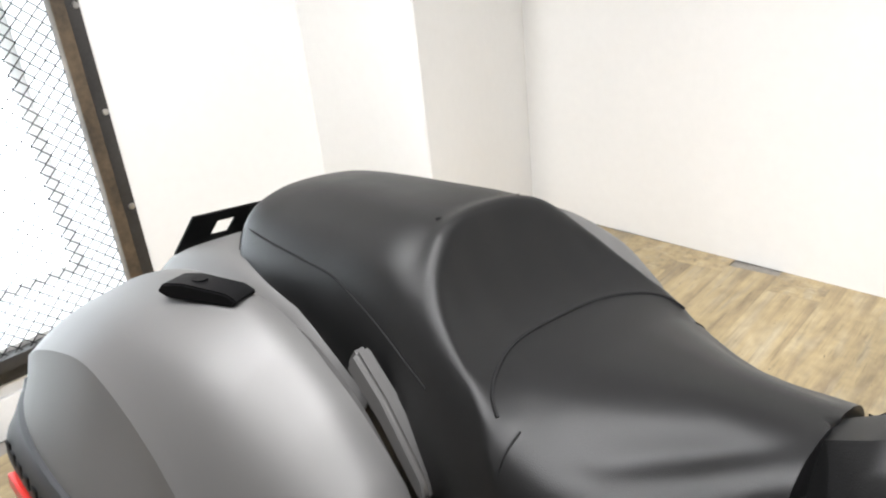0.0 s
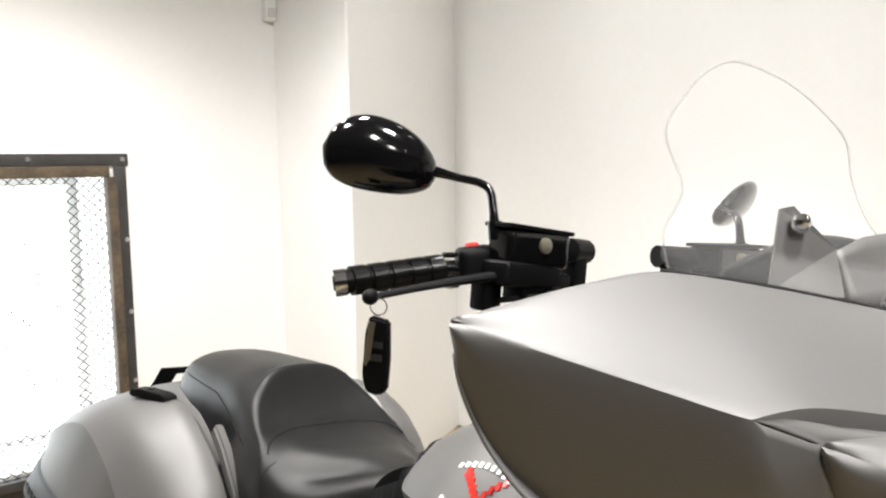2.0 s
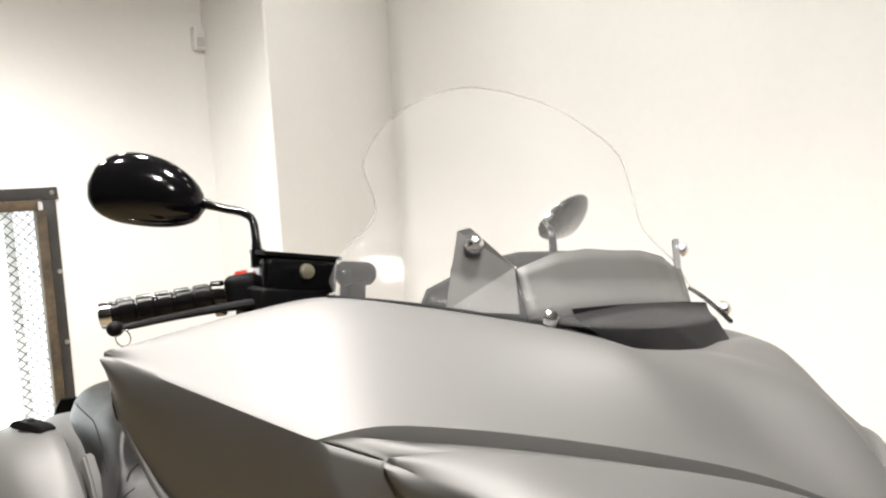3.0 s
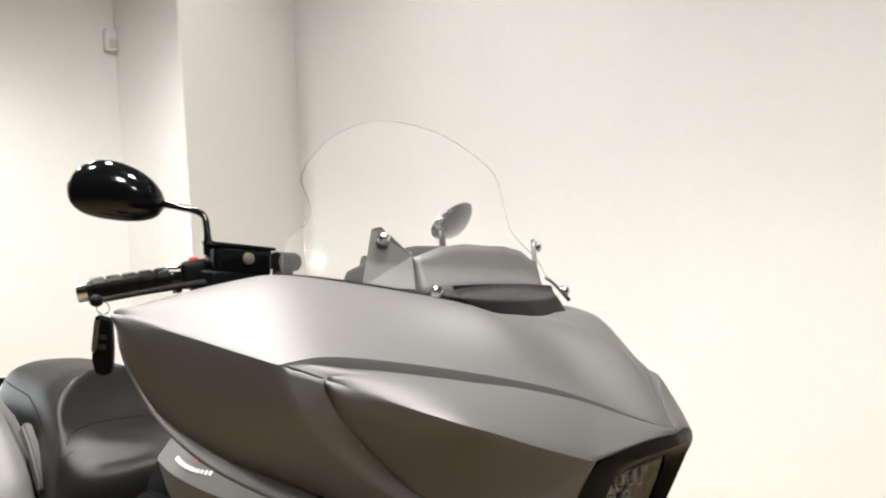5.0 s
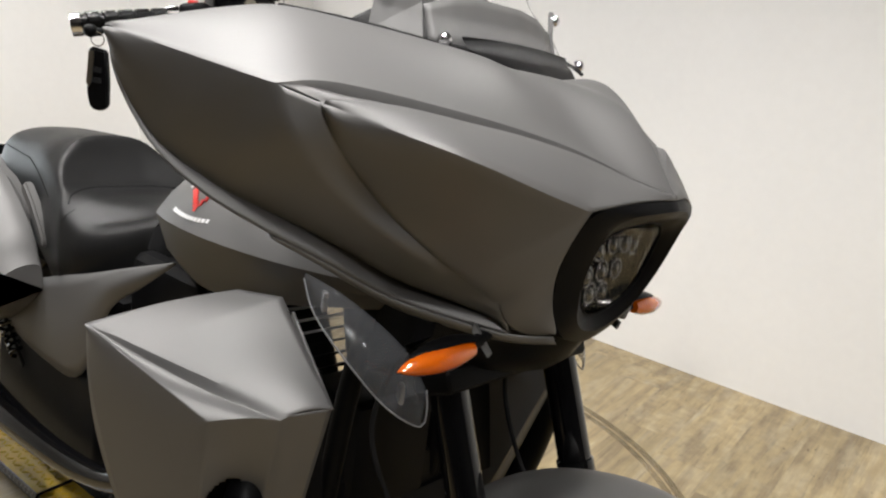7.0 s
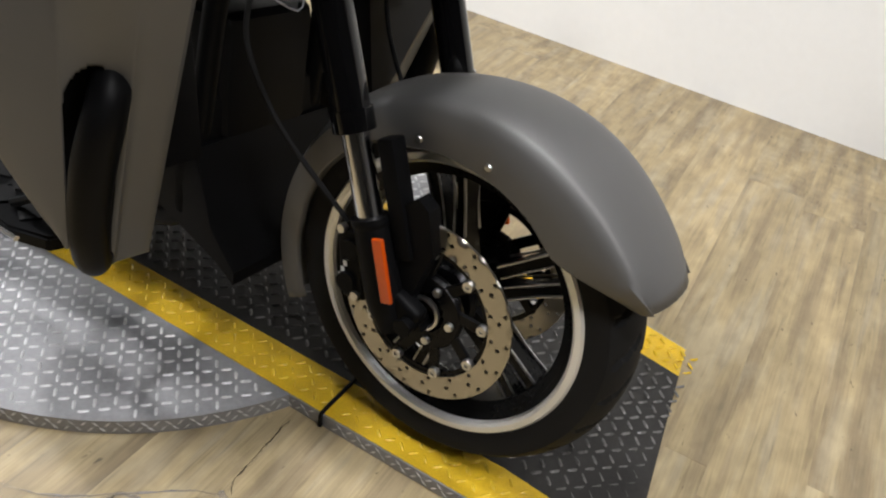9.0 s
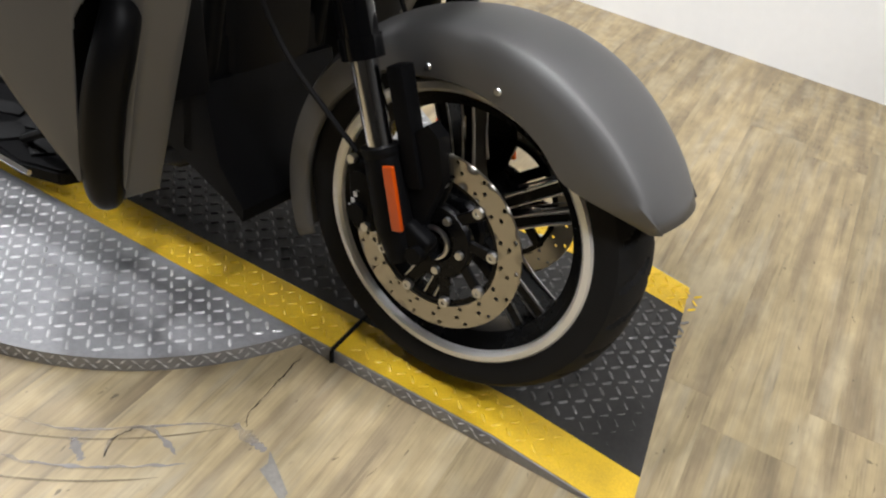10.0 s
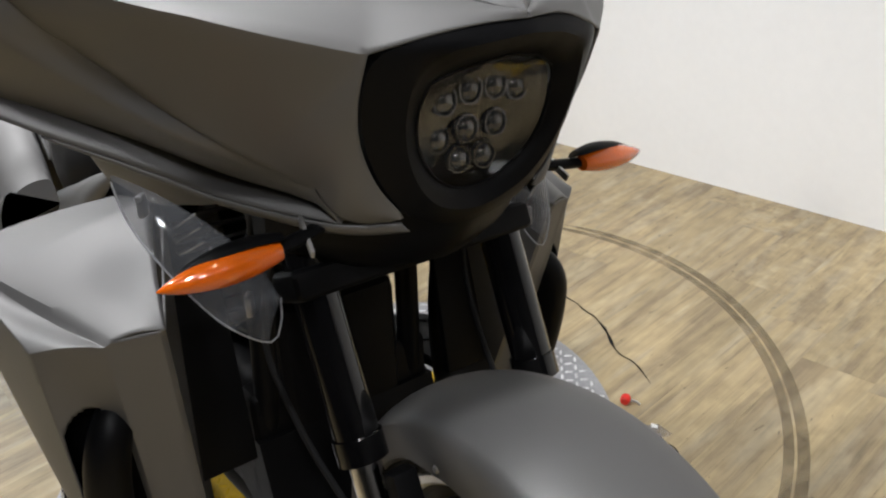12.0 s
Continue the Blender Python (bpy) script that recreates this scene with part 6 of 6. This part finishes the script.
# ---- side covers, engine, frame, footboards ----
def side_cover(s):
    bm = bmesh.new()
    patch(bm, [(-1.80, -0.190, 0.560), (-1.60, -0.203, 0.600), (-1.42, -0.208, 0.655), (-1.25, -0.208, 0.705), (-1.10, -0.200, 0.755), (-0.95, -0.180, 0.802)], [(-1.80, -0.20, 0.44), (-1.60, -0.212, 0.425), (-1.44, -0.215, 0.422), (-1.28, -0.213, 0.440), (-1.17, -0.208, 0.640), (-1.07, -0.200, 0.706), (-0.95, -0.182, 0.795)], 32, 8, 0.012, (0, -1, 0))
    thicken(part("side_cover", sided(bm, s), PAINT, bike, "matte titanium side cover"), 0.005)
    bm = bmesh.new()
    a, b = Vector((-1.84, -0.20, 0.515)), Vector((-1.62, -0.20, 0.355))
    rod(bm, a, b, 0.013, 14)
    shock = part("shock_absorber", sided(bm, s), BLACK, bike, "black shock absorber")
    bm = bmesh.new()
    way = (b - a).normalized()
    up = way.cross(Vector((0, 1, 0)))
    coil = [a.lerp(b, 0.05 + 0.85 * k / 120) + (up * math.cos(k * 0.55) + Vector((0, 1, 0)) * math.sin(k * 0.55)) * 0.027 for k in range(121)]
    tube(bm, coil, 0.0055, 8, 240)
    part("coil_spring", sided(bm, s), GLOSS, shock, "glossy black coil spring")
    board = bmesh.new()
    out = [(-0.510, -0.415), (-0.500, -0.385), (-0.545, -0.335), (-0.62, -0.300), (-0.80, -0.275), (-0.875, -0.300), (-0.885, -0.345), (-0.830, -0.395), (-0.70, -0.432), (-0.58, -0.440)]
    top, low = [board.verts.new((x, y, 0.335)) for x, y in out], [board.verts.new((x, y, 0.308)) for x, y in out]
    board.faces.new(top)
    board.faces.new(low[::-1])
    for i in range(len(out)):
        board.faces.new((top[i], low[i], low[(i + 1) % len(out)], top[(i + 1) % len(out)]))
    bmesh.ops.bevel(board, geom=board.edges[:], offset=0.005, segments=2, affect="EDGES")
    fb = part("footboard", sided(board, s), BLACK, bike, "black rider's footboard")
    for x0, x1, w in ((-0.565, -0.625, 0.040), (-0.640, -0.70, 0.050), (-0.715, -0.775, 0.046), (-0.79, -0.85, 0.032)):
        for dy in (-0.5, 0.5):
            pads = bmesh.new()
            block(pads, (x0 - x1, w * 0.95, 0.006), Matrix.Translation(((x0 + x1) / 2, -0.362 - 0.006 + dy * w, 0.337)) @ Matrix.Rotation(radians(28 * (1 if dy > 0 else -1)), 4, "Z"), 0.004)
            part("footboard_pad", sided(pads, s), RUBBER, fb, "ribbed rubber pad")
    rim = bmesh.new()
    tube(rim, [(-0.55, -0.441, 0.326), (-0.66, -0.441, 0.326), (-0.76, -0.421, 0.326), (-0.85, -0.380, 0.326)], 0.005, 8, 24)
    part("footboard_trim", sided(rim, s), CHROME, fb, "bright trim strip")
    arm = bmesh.new()
    tube(arm, [(-0.70, -0.16, 0.30), (-0.70, -0.29, 0.305), (-0.70, -0.34, 0.318)], 0.016, 10)
    tube(arm, [(-0.62, -0.40, 0.345), (-0.55, -0.40, 0.385), (-0.50, -0.38, 0.40)], 0.008, 8)
    ball(arm, (-0.50, -0.38, 0.402), (0.022, 0.018, 0.010), 12, 8)
    part("pedal", sided(arm, s), BLACK, bike, "black pedal and board bracket")


for side in (-1, 1):
    side_cover(side)
bm = bmesh.new()
block(bm, (0.62, 0.30, 0.30), Matrix.Translation((-0.86, 0, 0.36)), 0.05, 4)
engine = part("engine_block", bm, BLACK, bike, "black V-twin engine block")
bm = bmesh.new()
block(bm, (0.62, 0.36, 0.26), Matrix.Translation((-1.26, 0, 0.40)), 0.04, 3)
part("gearbox", bm, BLACK, engine)
bm = bmesh.new()
block(bm, (0.30, 0.30, 0.30), Matrix.Translation((-1.05, 0, 0.62)), 0.04, 3)
part("air_box", bm, BLACK, engine)
bm = bmesh.new()
block(bm, (0.16, 0.22, 0.44), Matrix.Translation((-0.54, 0, 0.44)), 0.03, 3)
part("front_casing", bm, BLACK, engine)
for s in (-1, 1):
    bm = bmesh.new()
    turned(bm, [(0.0, -0.215), (0.085, -0.212), (0.112, -0.205), (0.120, -0.190), (0.122, -0.14)], 40, (-0.76, 0, 0.40))
    cover = part("engine_cover", sided(bm, s), GLOSS, engine, "round glossy black engine cover")
    bm = bmesh.new()
    turned(bm, [(0.092, -0.2125), (0.098, -0.216), (0.104, -0.212), (0.100, -0.208)], 40, (-0.76, 0, 0.40), True)
    part("cover_ring", sided(bm, s), CHROME, cover, "bright ring on the cover")
for cx, lean in ((-0.78, -25), (-1.00, 25)):
    m = Matrix.Translation((cx, 0, 0.62)) @ Matrix.Rotation(radians(lean), 4, "Y")
    bm = bmesh.new()
    block(bm, (0.13, 0.15, 0.26), m, 0.02)
    cyl = part("cylinder", bm, BLACK, engine, "black engine cylinder")
    for k in range(9):
        bm = bmesh.new()
        block(bm, (0.19, 0.24, 0.005), m @ Matrix.Translation((0, 0, -0.11 + 0.026 * k)), 0.0015, 1)
        part("cooling_fin", bm, ALLOY if k in (6, 7, 8) else BLACK, cyl, "thin cooling fin")
bm = bmesh.new()
block(bm, (0.06, 0.34, 0.24), Matrix.Translation((-0.50, 0, 0.40)), 0.02, 3)
slab(bm, [(-0.57, 0.30), (-0.40, 0.235), (-0.36, 0.21), (-0.36, 0.235), (-0.42, 0.30), (-0.46, 0.44), (-0.56, 0.44)], 0.34)
part("oil_cooler", bm, BLACK, bike, "black oil cooler shroud between the cowls")
bm = bmesh.new()
tube(bm, [(-0.42, -0.10, 0.98), (-0.46, -0.13, 0.70), (-0.50, -0.14, 0.40), (-0.60, -0.14, 0.24), (-1.2, -0.14, 0.22), (-1.45, -0.12, 0.36)], 0.020, 12, 50)
tube(bm, [(-0.42, 0.10, 0.98), (-0.46, 0.13, 0.70), (-0.50, 0.14, 0.40), (-0.60, 0.14, 0.24), (-1.2, 0.14, 0.22), (-1.45, 0.12, 0.36)], 0.020, 12, 50)
tube(bm, [(-1.35, -0.13, 0.40), (-1.55, -0.13, 0.33), (-1.70, -0.13, 0.325)], 0.028, 12)
tube(bm, [(-1.35, 0.13, 0.40), (-1.55, 0.13, 0.33), (-1.70, 0.13, 0.325)], 0.028, 12)
block(bm, (0.50, 0.06, 0.09), Matrix.Translation((-0.62, 0, 0.90)) @ Matrix.Rotation(radians(6), 4, "Y"), 0.02)
part("frame", bm, BLACK, bike, "black frame tubes")
for s in (-1, 1):
    bm = bmesh.new()
    tube(bm, [(-0.85, -0.16, 0.50), (-0.95, -0.22, 0.34), (-1.15, -0.25, 0.27), (-1.5, -0.28, 0.27), (-2.05, -0.29, 0.30)], [0.024, 0.026, 0.032, 0.045, 0.048], 16, 50)
    part("exhaust_pipe", sided(bm, s), GLOSS, bike, "black exhaust pipe and silencer")
bm = bmesh.new()
tube(bm, [(-0.95, 0.16, 0.26), (-0.90, 0.22, 0.14), (-0.86, 0.265, 0.035)], 0.011, 10, 20)
block(bm, (0.06, 0.03, 0.010), Matrix.Translation((-0.86, 0.270, 0.0375)) @ Matrix.Rotation(radians(7), 4, "X"), 0.003)
part("side_stand", bm, BLACK, bike, "black side stand, folded out")


bm = bmesh.new()
block(bm, (0.26, 0.25, 0.26), Matrix.Translation((-0.40, 0, 0.875)) @ Matrix.Rotation(radians(-14), 4, "Y"), 0.04, 4)
part("steering_head_cover", bm, BLACK, bike, "black cover round the steering head")
for s in (-1, 1):
    bm = bmesh.new()
    block(bm, (0.62, 0.085, 0.24), Matrix.Translation((-1.50, -0.165, 0.335)), 0.03, 4)
    part("swingarm_cover", sided(bm, s), BLACK, bike, "black cover beside the rear wheel")


# ---- handlebar and controls ----


bm = bmesh.new()
tube(bm, [(-0.8915, -0.4095, 1.2398), (-0.823, -0.295, 1.266), (-0.765, -0.205, 1.262), (-0.715, -0.13, 1.225), (-0.68, -0.06, 1.190), (-0.67, 0, 1.185), (-0.67, 0.06, 1.190), (-0.68, 0.13, 1.225), (-0.70, 0.205, 1.262), (-0.750, 0.354, 1.266), (-0.796, 0.50, 1.238)], 0.0125, 14, 60)
tube(bm, [(-0.42, 0, 1.02), (-0.60, 0, 1.13), (-0.67, 0, 1.185)], 0.03, 14, 16)
bar = part("handlebar", bm, GLOSS, bike, "black handlebar")


def controls(s):
    a, b = Vector((-0.8915, -0.4095, 1.2398)), Vector((-0.823, -0.295, 1.267))
    way = (b - a).normalized()

    def shifted(bm):
        if s > 0:
            for v in bm.verts:
                v.co.x += 0.10 * min(1, abs(v.co.y) / 0.40)
                v.co.y *= 1.2
        return sided(bm, s)

    bm = bmesh.new()
    tube(bm, [a, b], 0.0165, 20, 12)
    grip = part("grip", shifted(bm), GRIP, bar, "black rubber grip with slanted bands")
    for k in range(5):
        t0, t1 = 0.05 + 0.19 * k, 0.05 + 0.19 * k + 0.165
        bm = bmesh.new()
        rows = []
        for t in (t0, t0 + 0.012, t1 - 0.012, t1):
            r = 0.0168 if t in (t0, t1) else 0.0200
            side_ = way.cross(Vector((0, 0, 1))).normalized()
            up = way.cross(side_)
            rows.append([a.lerp(b, t) + way * 0.006 * math.cos(q) + side_ * math.cos(q) * r + up * math.sin(q) * r for q in (2 * math.pi * i / 24 for i in range(24))])
        grid(bm, rows, True, True)
        part("grip_band", shifted(bm), GRIP, grip, "raised rubber band")
    bm = bmesh.new()
    rod(bm, a - way * 0.014, a + way * 0.002, 0.0185, 24)
    part("grip_end", shifted(bm), CHROME, grip, "chrome grip end")
    bm = bmesh.new()
    rod(bm, a - way * 0.0155, a - way * 0.0135, 0.010, 18)
    part("grip_end_cap", shifted(bm), BLACK, grip, "black end cap")
    # switch pod
    bm = bmesh.new()
    turn = Matrix.Rotation(math.atan2(way.y, way.x), 4, "Z") @ Matrix.Rotation(radians(-11), 4, "Y")
    block(bm, (0.052, 0.048, 0.050), Matrix.Translation((-0.800, -0.258, 1.276)) @ turn, 0.014, 4)
    pod = part("switch_pod", shifted(bm), SATIN, bar, "satin black switch pod")
    bm = bmesh.new()
    block(bm, (0.018, 0.018, 0.012), Matrix.Translation((-0.808, -0.260, 1.299)) @ turn, 0.004, 2)
    part("switch_button", shifted(bm), RED if s < 0 else SATIN, pod, "red stop switch" if s < 0 else "black switch")
    bm = bmesh.new()
    block(bm, (0.018, 0.022, 0.030), Matrix.Translation((-0.818, -0.285, 1.255)) @ turn, 0.004, 2)
    rod(bm, (-0.826, -0.296, 1.285), (-0.806, -0.290, 1.287), 0.004, 10)
    part("switch_lever", shifted(bm), CHROME if s < 0 else SATIN, pod, "small bright lever and screws")
    # reservoir
    bm = bmesh.new()
    rm = Matrix.Translation((-0.752, -0.205, 1.308)) @ Matrix.Rotation(radians(84), 4, "Z")
    block(bm, (0.112, 0.052, 0.054), rm @ Matrix.Translation((0, 0, -0.006)), 0.012, 4)
    res = part("reservoir", shifted(bm), GLOSS, bar, "glossy black fluid reservoir")
    bm = bmesh.new()
    block(bm, (0.118, 0.056, 0.006), rm @ Matrix.Translation((0, 0, 0.0215)) @ Matrix.Rotation(radians(3), 4, "Y"), 0.002, 2)
    part("lid", shifted(bm), SATIN, res, "flat black reservoir lid")
    bm = bmesh.new()
    turned(bm, [(0.0, -0.004), (0.007, -0.004), (0.0105, -0.002), (0.0115, 0.002)], 22)
    bmesh.ops.transform(bm, matrix=Matrix.Translation((-0.7235, -0.203, 1.308)) @ Matrix.Rotation(radians(88), 4, "Z"), verts=bm.verts)
    part("sight_glass", shifted(bm), surface("fluid_window_%d" % (s + 1), (0.20, 0.185, 0.14), 0.15, 0.3), res, "round pale sight glass")
    # lever
    bm = bmesh.new()
    tube(bm, [(-0.748, -0.225, 1.268), (-0.762, -0.300, 1.258), (-0.780, -0.375, 1.244), (-0.792, -0.430, 1.232)], [0.011, 0.009, 0.007, 0.006], 10, 30, flat=0.7)
    ball(bm, (-0.795, -0.438, 1.231), (0.010, 0.011, 0.010), 14, 10)
    lever = part("lever", shifted(bm), BLACK, bar, "black hand lever with a ball end")
    bm = bmesh.new()
    block(bm, (0.05, 0.11, 0.034), Matrix.Translation((-0.752, -0.215, 1.268)), 0.008, 3)
    part("lever_bracket", shifted(bm), BLACK, lever, "black lever bracket")
    bm = bmesh.new()
    block(bm, (0.040, 0.100, 0.040), Matrix.Translation((-0.754, -0.180, 1.250)), 0.006, 2)
    part("master_cylinder", shifted(bm), BLACK, lever, "black cylinder body")
    bm = bmesh.new()
    block(bm, (0.030, 0.034, 0.045), Matrix.Translation((-0.772, -0.262, 1.238)), 0.006, 2)
    part("brake_switch", shifted(bm), BLACK, lever, "black brake switch")
    bm = bmesh.new()
    rod(bm, (-0.757, -0.075, 1.303), (-0.745, -0.128, 1.304), 0.018, 18)
    part("end_cap", shifted(bm), BLACK, lever, "round black cap")
    bm = bmesh.new()
    block(bm, (0.03, 0.03, 0.05), Matrix.Translation((-0.752, -0.105, 1.270)), 0.005, 2)
    part("bar_clamp", shifted(bm), BLACK, lever, "black clamp")
    # cables
    for k, (dy, dz) in enumerate(((0, 0), (0.02, -0.012), (0.04, 0.006))):
        bm = bmesh.new()
        tube(bm, [(-0.770, -0.262 + dy, 1.228 + dz), (-0.720, -0.20 + dy, 1.238 + dz), (-0.66, -0.13 + dy, 1.225 + dz), (-0.58, -0.09 + dy, 1.17 + dz), (-0.50, -0.06 + dy, 1.10)], 0.0042, 8, 40)
        part("cable", shifted(bm), RUBBER, bar, "black control cable")
    # mirror
    bm = bmesh.new()
    tube(bm, [(-0.770, -0.255, 1.318), (-0.776, -0.256, 1.350), (-0.783, -0.258, 1.376), (-0.797, -0.266, 1.387), (-0.822, -0.282, 1.392), (-0.856, -0.304, 1.400)], [0.009, 0.0062, 0.0058, 0.0058, 0.0060, 0.0085], 12, 40)
    rod(bm, (-0.768, -0.255, 1.312), (-0.772, -0.255, 1.335), 0.0105, 16)
    mirror = part("mirror", shifted(bm), GLOSS, bar, "rear view mirror on a bent black stem")
    fr = Matrix.Translation((-0.888, -0.366, 1.413)) @ Matrix.Rotation(math.atan2(-0.135, -0.074), 4, "Z") @ Matrix.Rotation(radians(-10), 4, "Y") @ Matrix.Rotation(radians(-28 if s > 0 else 0), 4, "X")
    bm = bmesh.new()
    rows = []
    for k in range(25):
        t = -1 + 2 * k / 24
        r = math.sqrt(max(0.0, 1 - abs(t) ** 2.3))
        hh = 0.050 * (1 + 0.16 * t) * r + 0.0006
        dd = (0.030 if s < 0 else 0.022) * r ** 0.9 + 0.0006
        rows.append([Vector((0.081 * t, max(-dd * 0.35, dd * math.cos(q)) * 1.0, hh * math.sin(q) - 0.008 * t * t)) for q in (2 * math.pi * i / 28 for i in range(28))])
    grid(bm, rows, True, True)
    bmesh.ops.transform(bm, matrix=fr @ Matrix.Rotation(radians(0), 4, "X"), verts=bm.verts)
    part("mirror_shell", shifted(bm), GLOSS, mirror, "glossy black teardrop shell", angle=55)
    bm = bmesh.new()
    slab(bm, [(0.074 * math.cos(q), 0.044 * math.sin(q) * (1 + 0.16 * math.cos(q)) - 0.008 * math.cos(q) ** 2) for q in (2 * math.pi * i / 32 for i in range(32))], 0.002, fr @ Matrix.Translation((0, -0.0118 if s < 0 else -0.009, 0)))
    part("mirror_glass", shifted(bm), CHROME, mirror, "silvered mirror glass")


for side in (-1, 1):
    controls(side)

# ---- loose things ----
def bike_place(x, y, z):
    return BIKE_M @ Vector((x, y, z))


hang = bike_place(-0.786, -0.431, 1.224)
fob = empty("key_fob", Matrix.Translation(hang) @ Matrix.Rotation(radians(38), 4, "Z") @ Matrix.Rotation(radians(6), 4, "Y"), "black remote key fob hanging from the brake lever", "key")
bm = bmesh.new()
turned(bm, [(0.0105 + 0.0009 * math.cos(q), 0.0009 * math.sin(q)) for q in (2 * math.pi * i / 8 for i in range(8))], 36, (0, 0, -0.004), True)
part("split_ring", bm, CHROME, fob, "thin steel split ring")
bm = bmesh.new()
slab(bm, [(-0.012, 0.0), (0.013, -0.004), (0.017, -0.05), (0.017, -0.090), (0.006, -0.098), (-0.010, -0.095), (-0.016, -0.075), (-0.016, -0.02)], 0.013, Matrix.Translation((0.003, 0, -0.016)))
bmesh.ops.bevel(bm, geom=bm.edges[:], offset=0.0025, segments=3, affect="EDGES")
part("fob_body", bm, SATIN, fob, "black plastic remote")
bm = bmesh.new()
slab(bm, [(-0.004, 0.0), (0.004, 0.0), (0.004, -0.045), (0.0, -0.055), (-0.004, -0.050)], 0.0025, Matrix.Translation((-0.004, -0.010, -0.022)) @ Matrix.Rotation(radians(4), 4, "Y"))
part("key_blade", bm, STEEL, fob, "bare key blade")
bm = bmesh.new()
for k in range(2):
    block(bm, (0.015, 0.0012, 0.008), Matrix.Translation((0.003, -0.0072, -0.050 - 0.016 * k)))
part("fob_button", bm, surface("grey_button", (0.016, 0.017, 0.019), 0.4), fob, "grey buttons")


for x, y, s in ((-0.42, 0.72, 5), (-0.30, 0.62, 6)):
    blotch(x, y, 0.05, 0.03, 0.7 * s, PATCH, "bare_patch", "grey bare patch beside the crack", s)


cap = empty("valve_cap", Matrix.Translation((-0.530, 0.765, 0.0)) @ Matrix.Rotation(radians(25), 4, "Z"), "small red plastic cap with a metal pin lying on the floor", "cap")
bm = bmesh.new()
turned(bm, [(0.0, -0.012), (0.009, -0.012), (0.012, -0.008), (0.013, 0.006), (0.010, 0.012), (0.0, 0.012)], 16, (0, 0, 0.013))
part("cap_body", bm, RED, cap)
bm = bmesh.new()
tube(bm, [(0.010, 0.004, 0.010), (0.024, 0.006, 0.008), (0.036, 0.002, 0.004)], 0.003, 8, 12)
part("pin", bm, ALLOY, cap, "bent metal pin")
for x, y, a in ((-0.424, 0.744, 0.3), (-0.382, 0.689, 1.2)):
    bm = bmesh.new()
    slab(bm, [(-0.010, -0.007), (0.006, -0.010), (0.011, 0.004), (-0.002, 0.009)], 0.001, Matrix.Translation((x, y, 0.0022)) @ Matrix.Rotation(a, 4, "Z") @ Matrix.Rotation(radians(80), 4, "X"))
    tagged(part("paper_scrap", bm, DECAL_W), "torn white paper scrap on the planks", "paper scrap", "paper scraps")
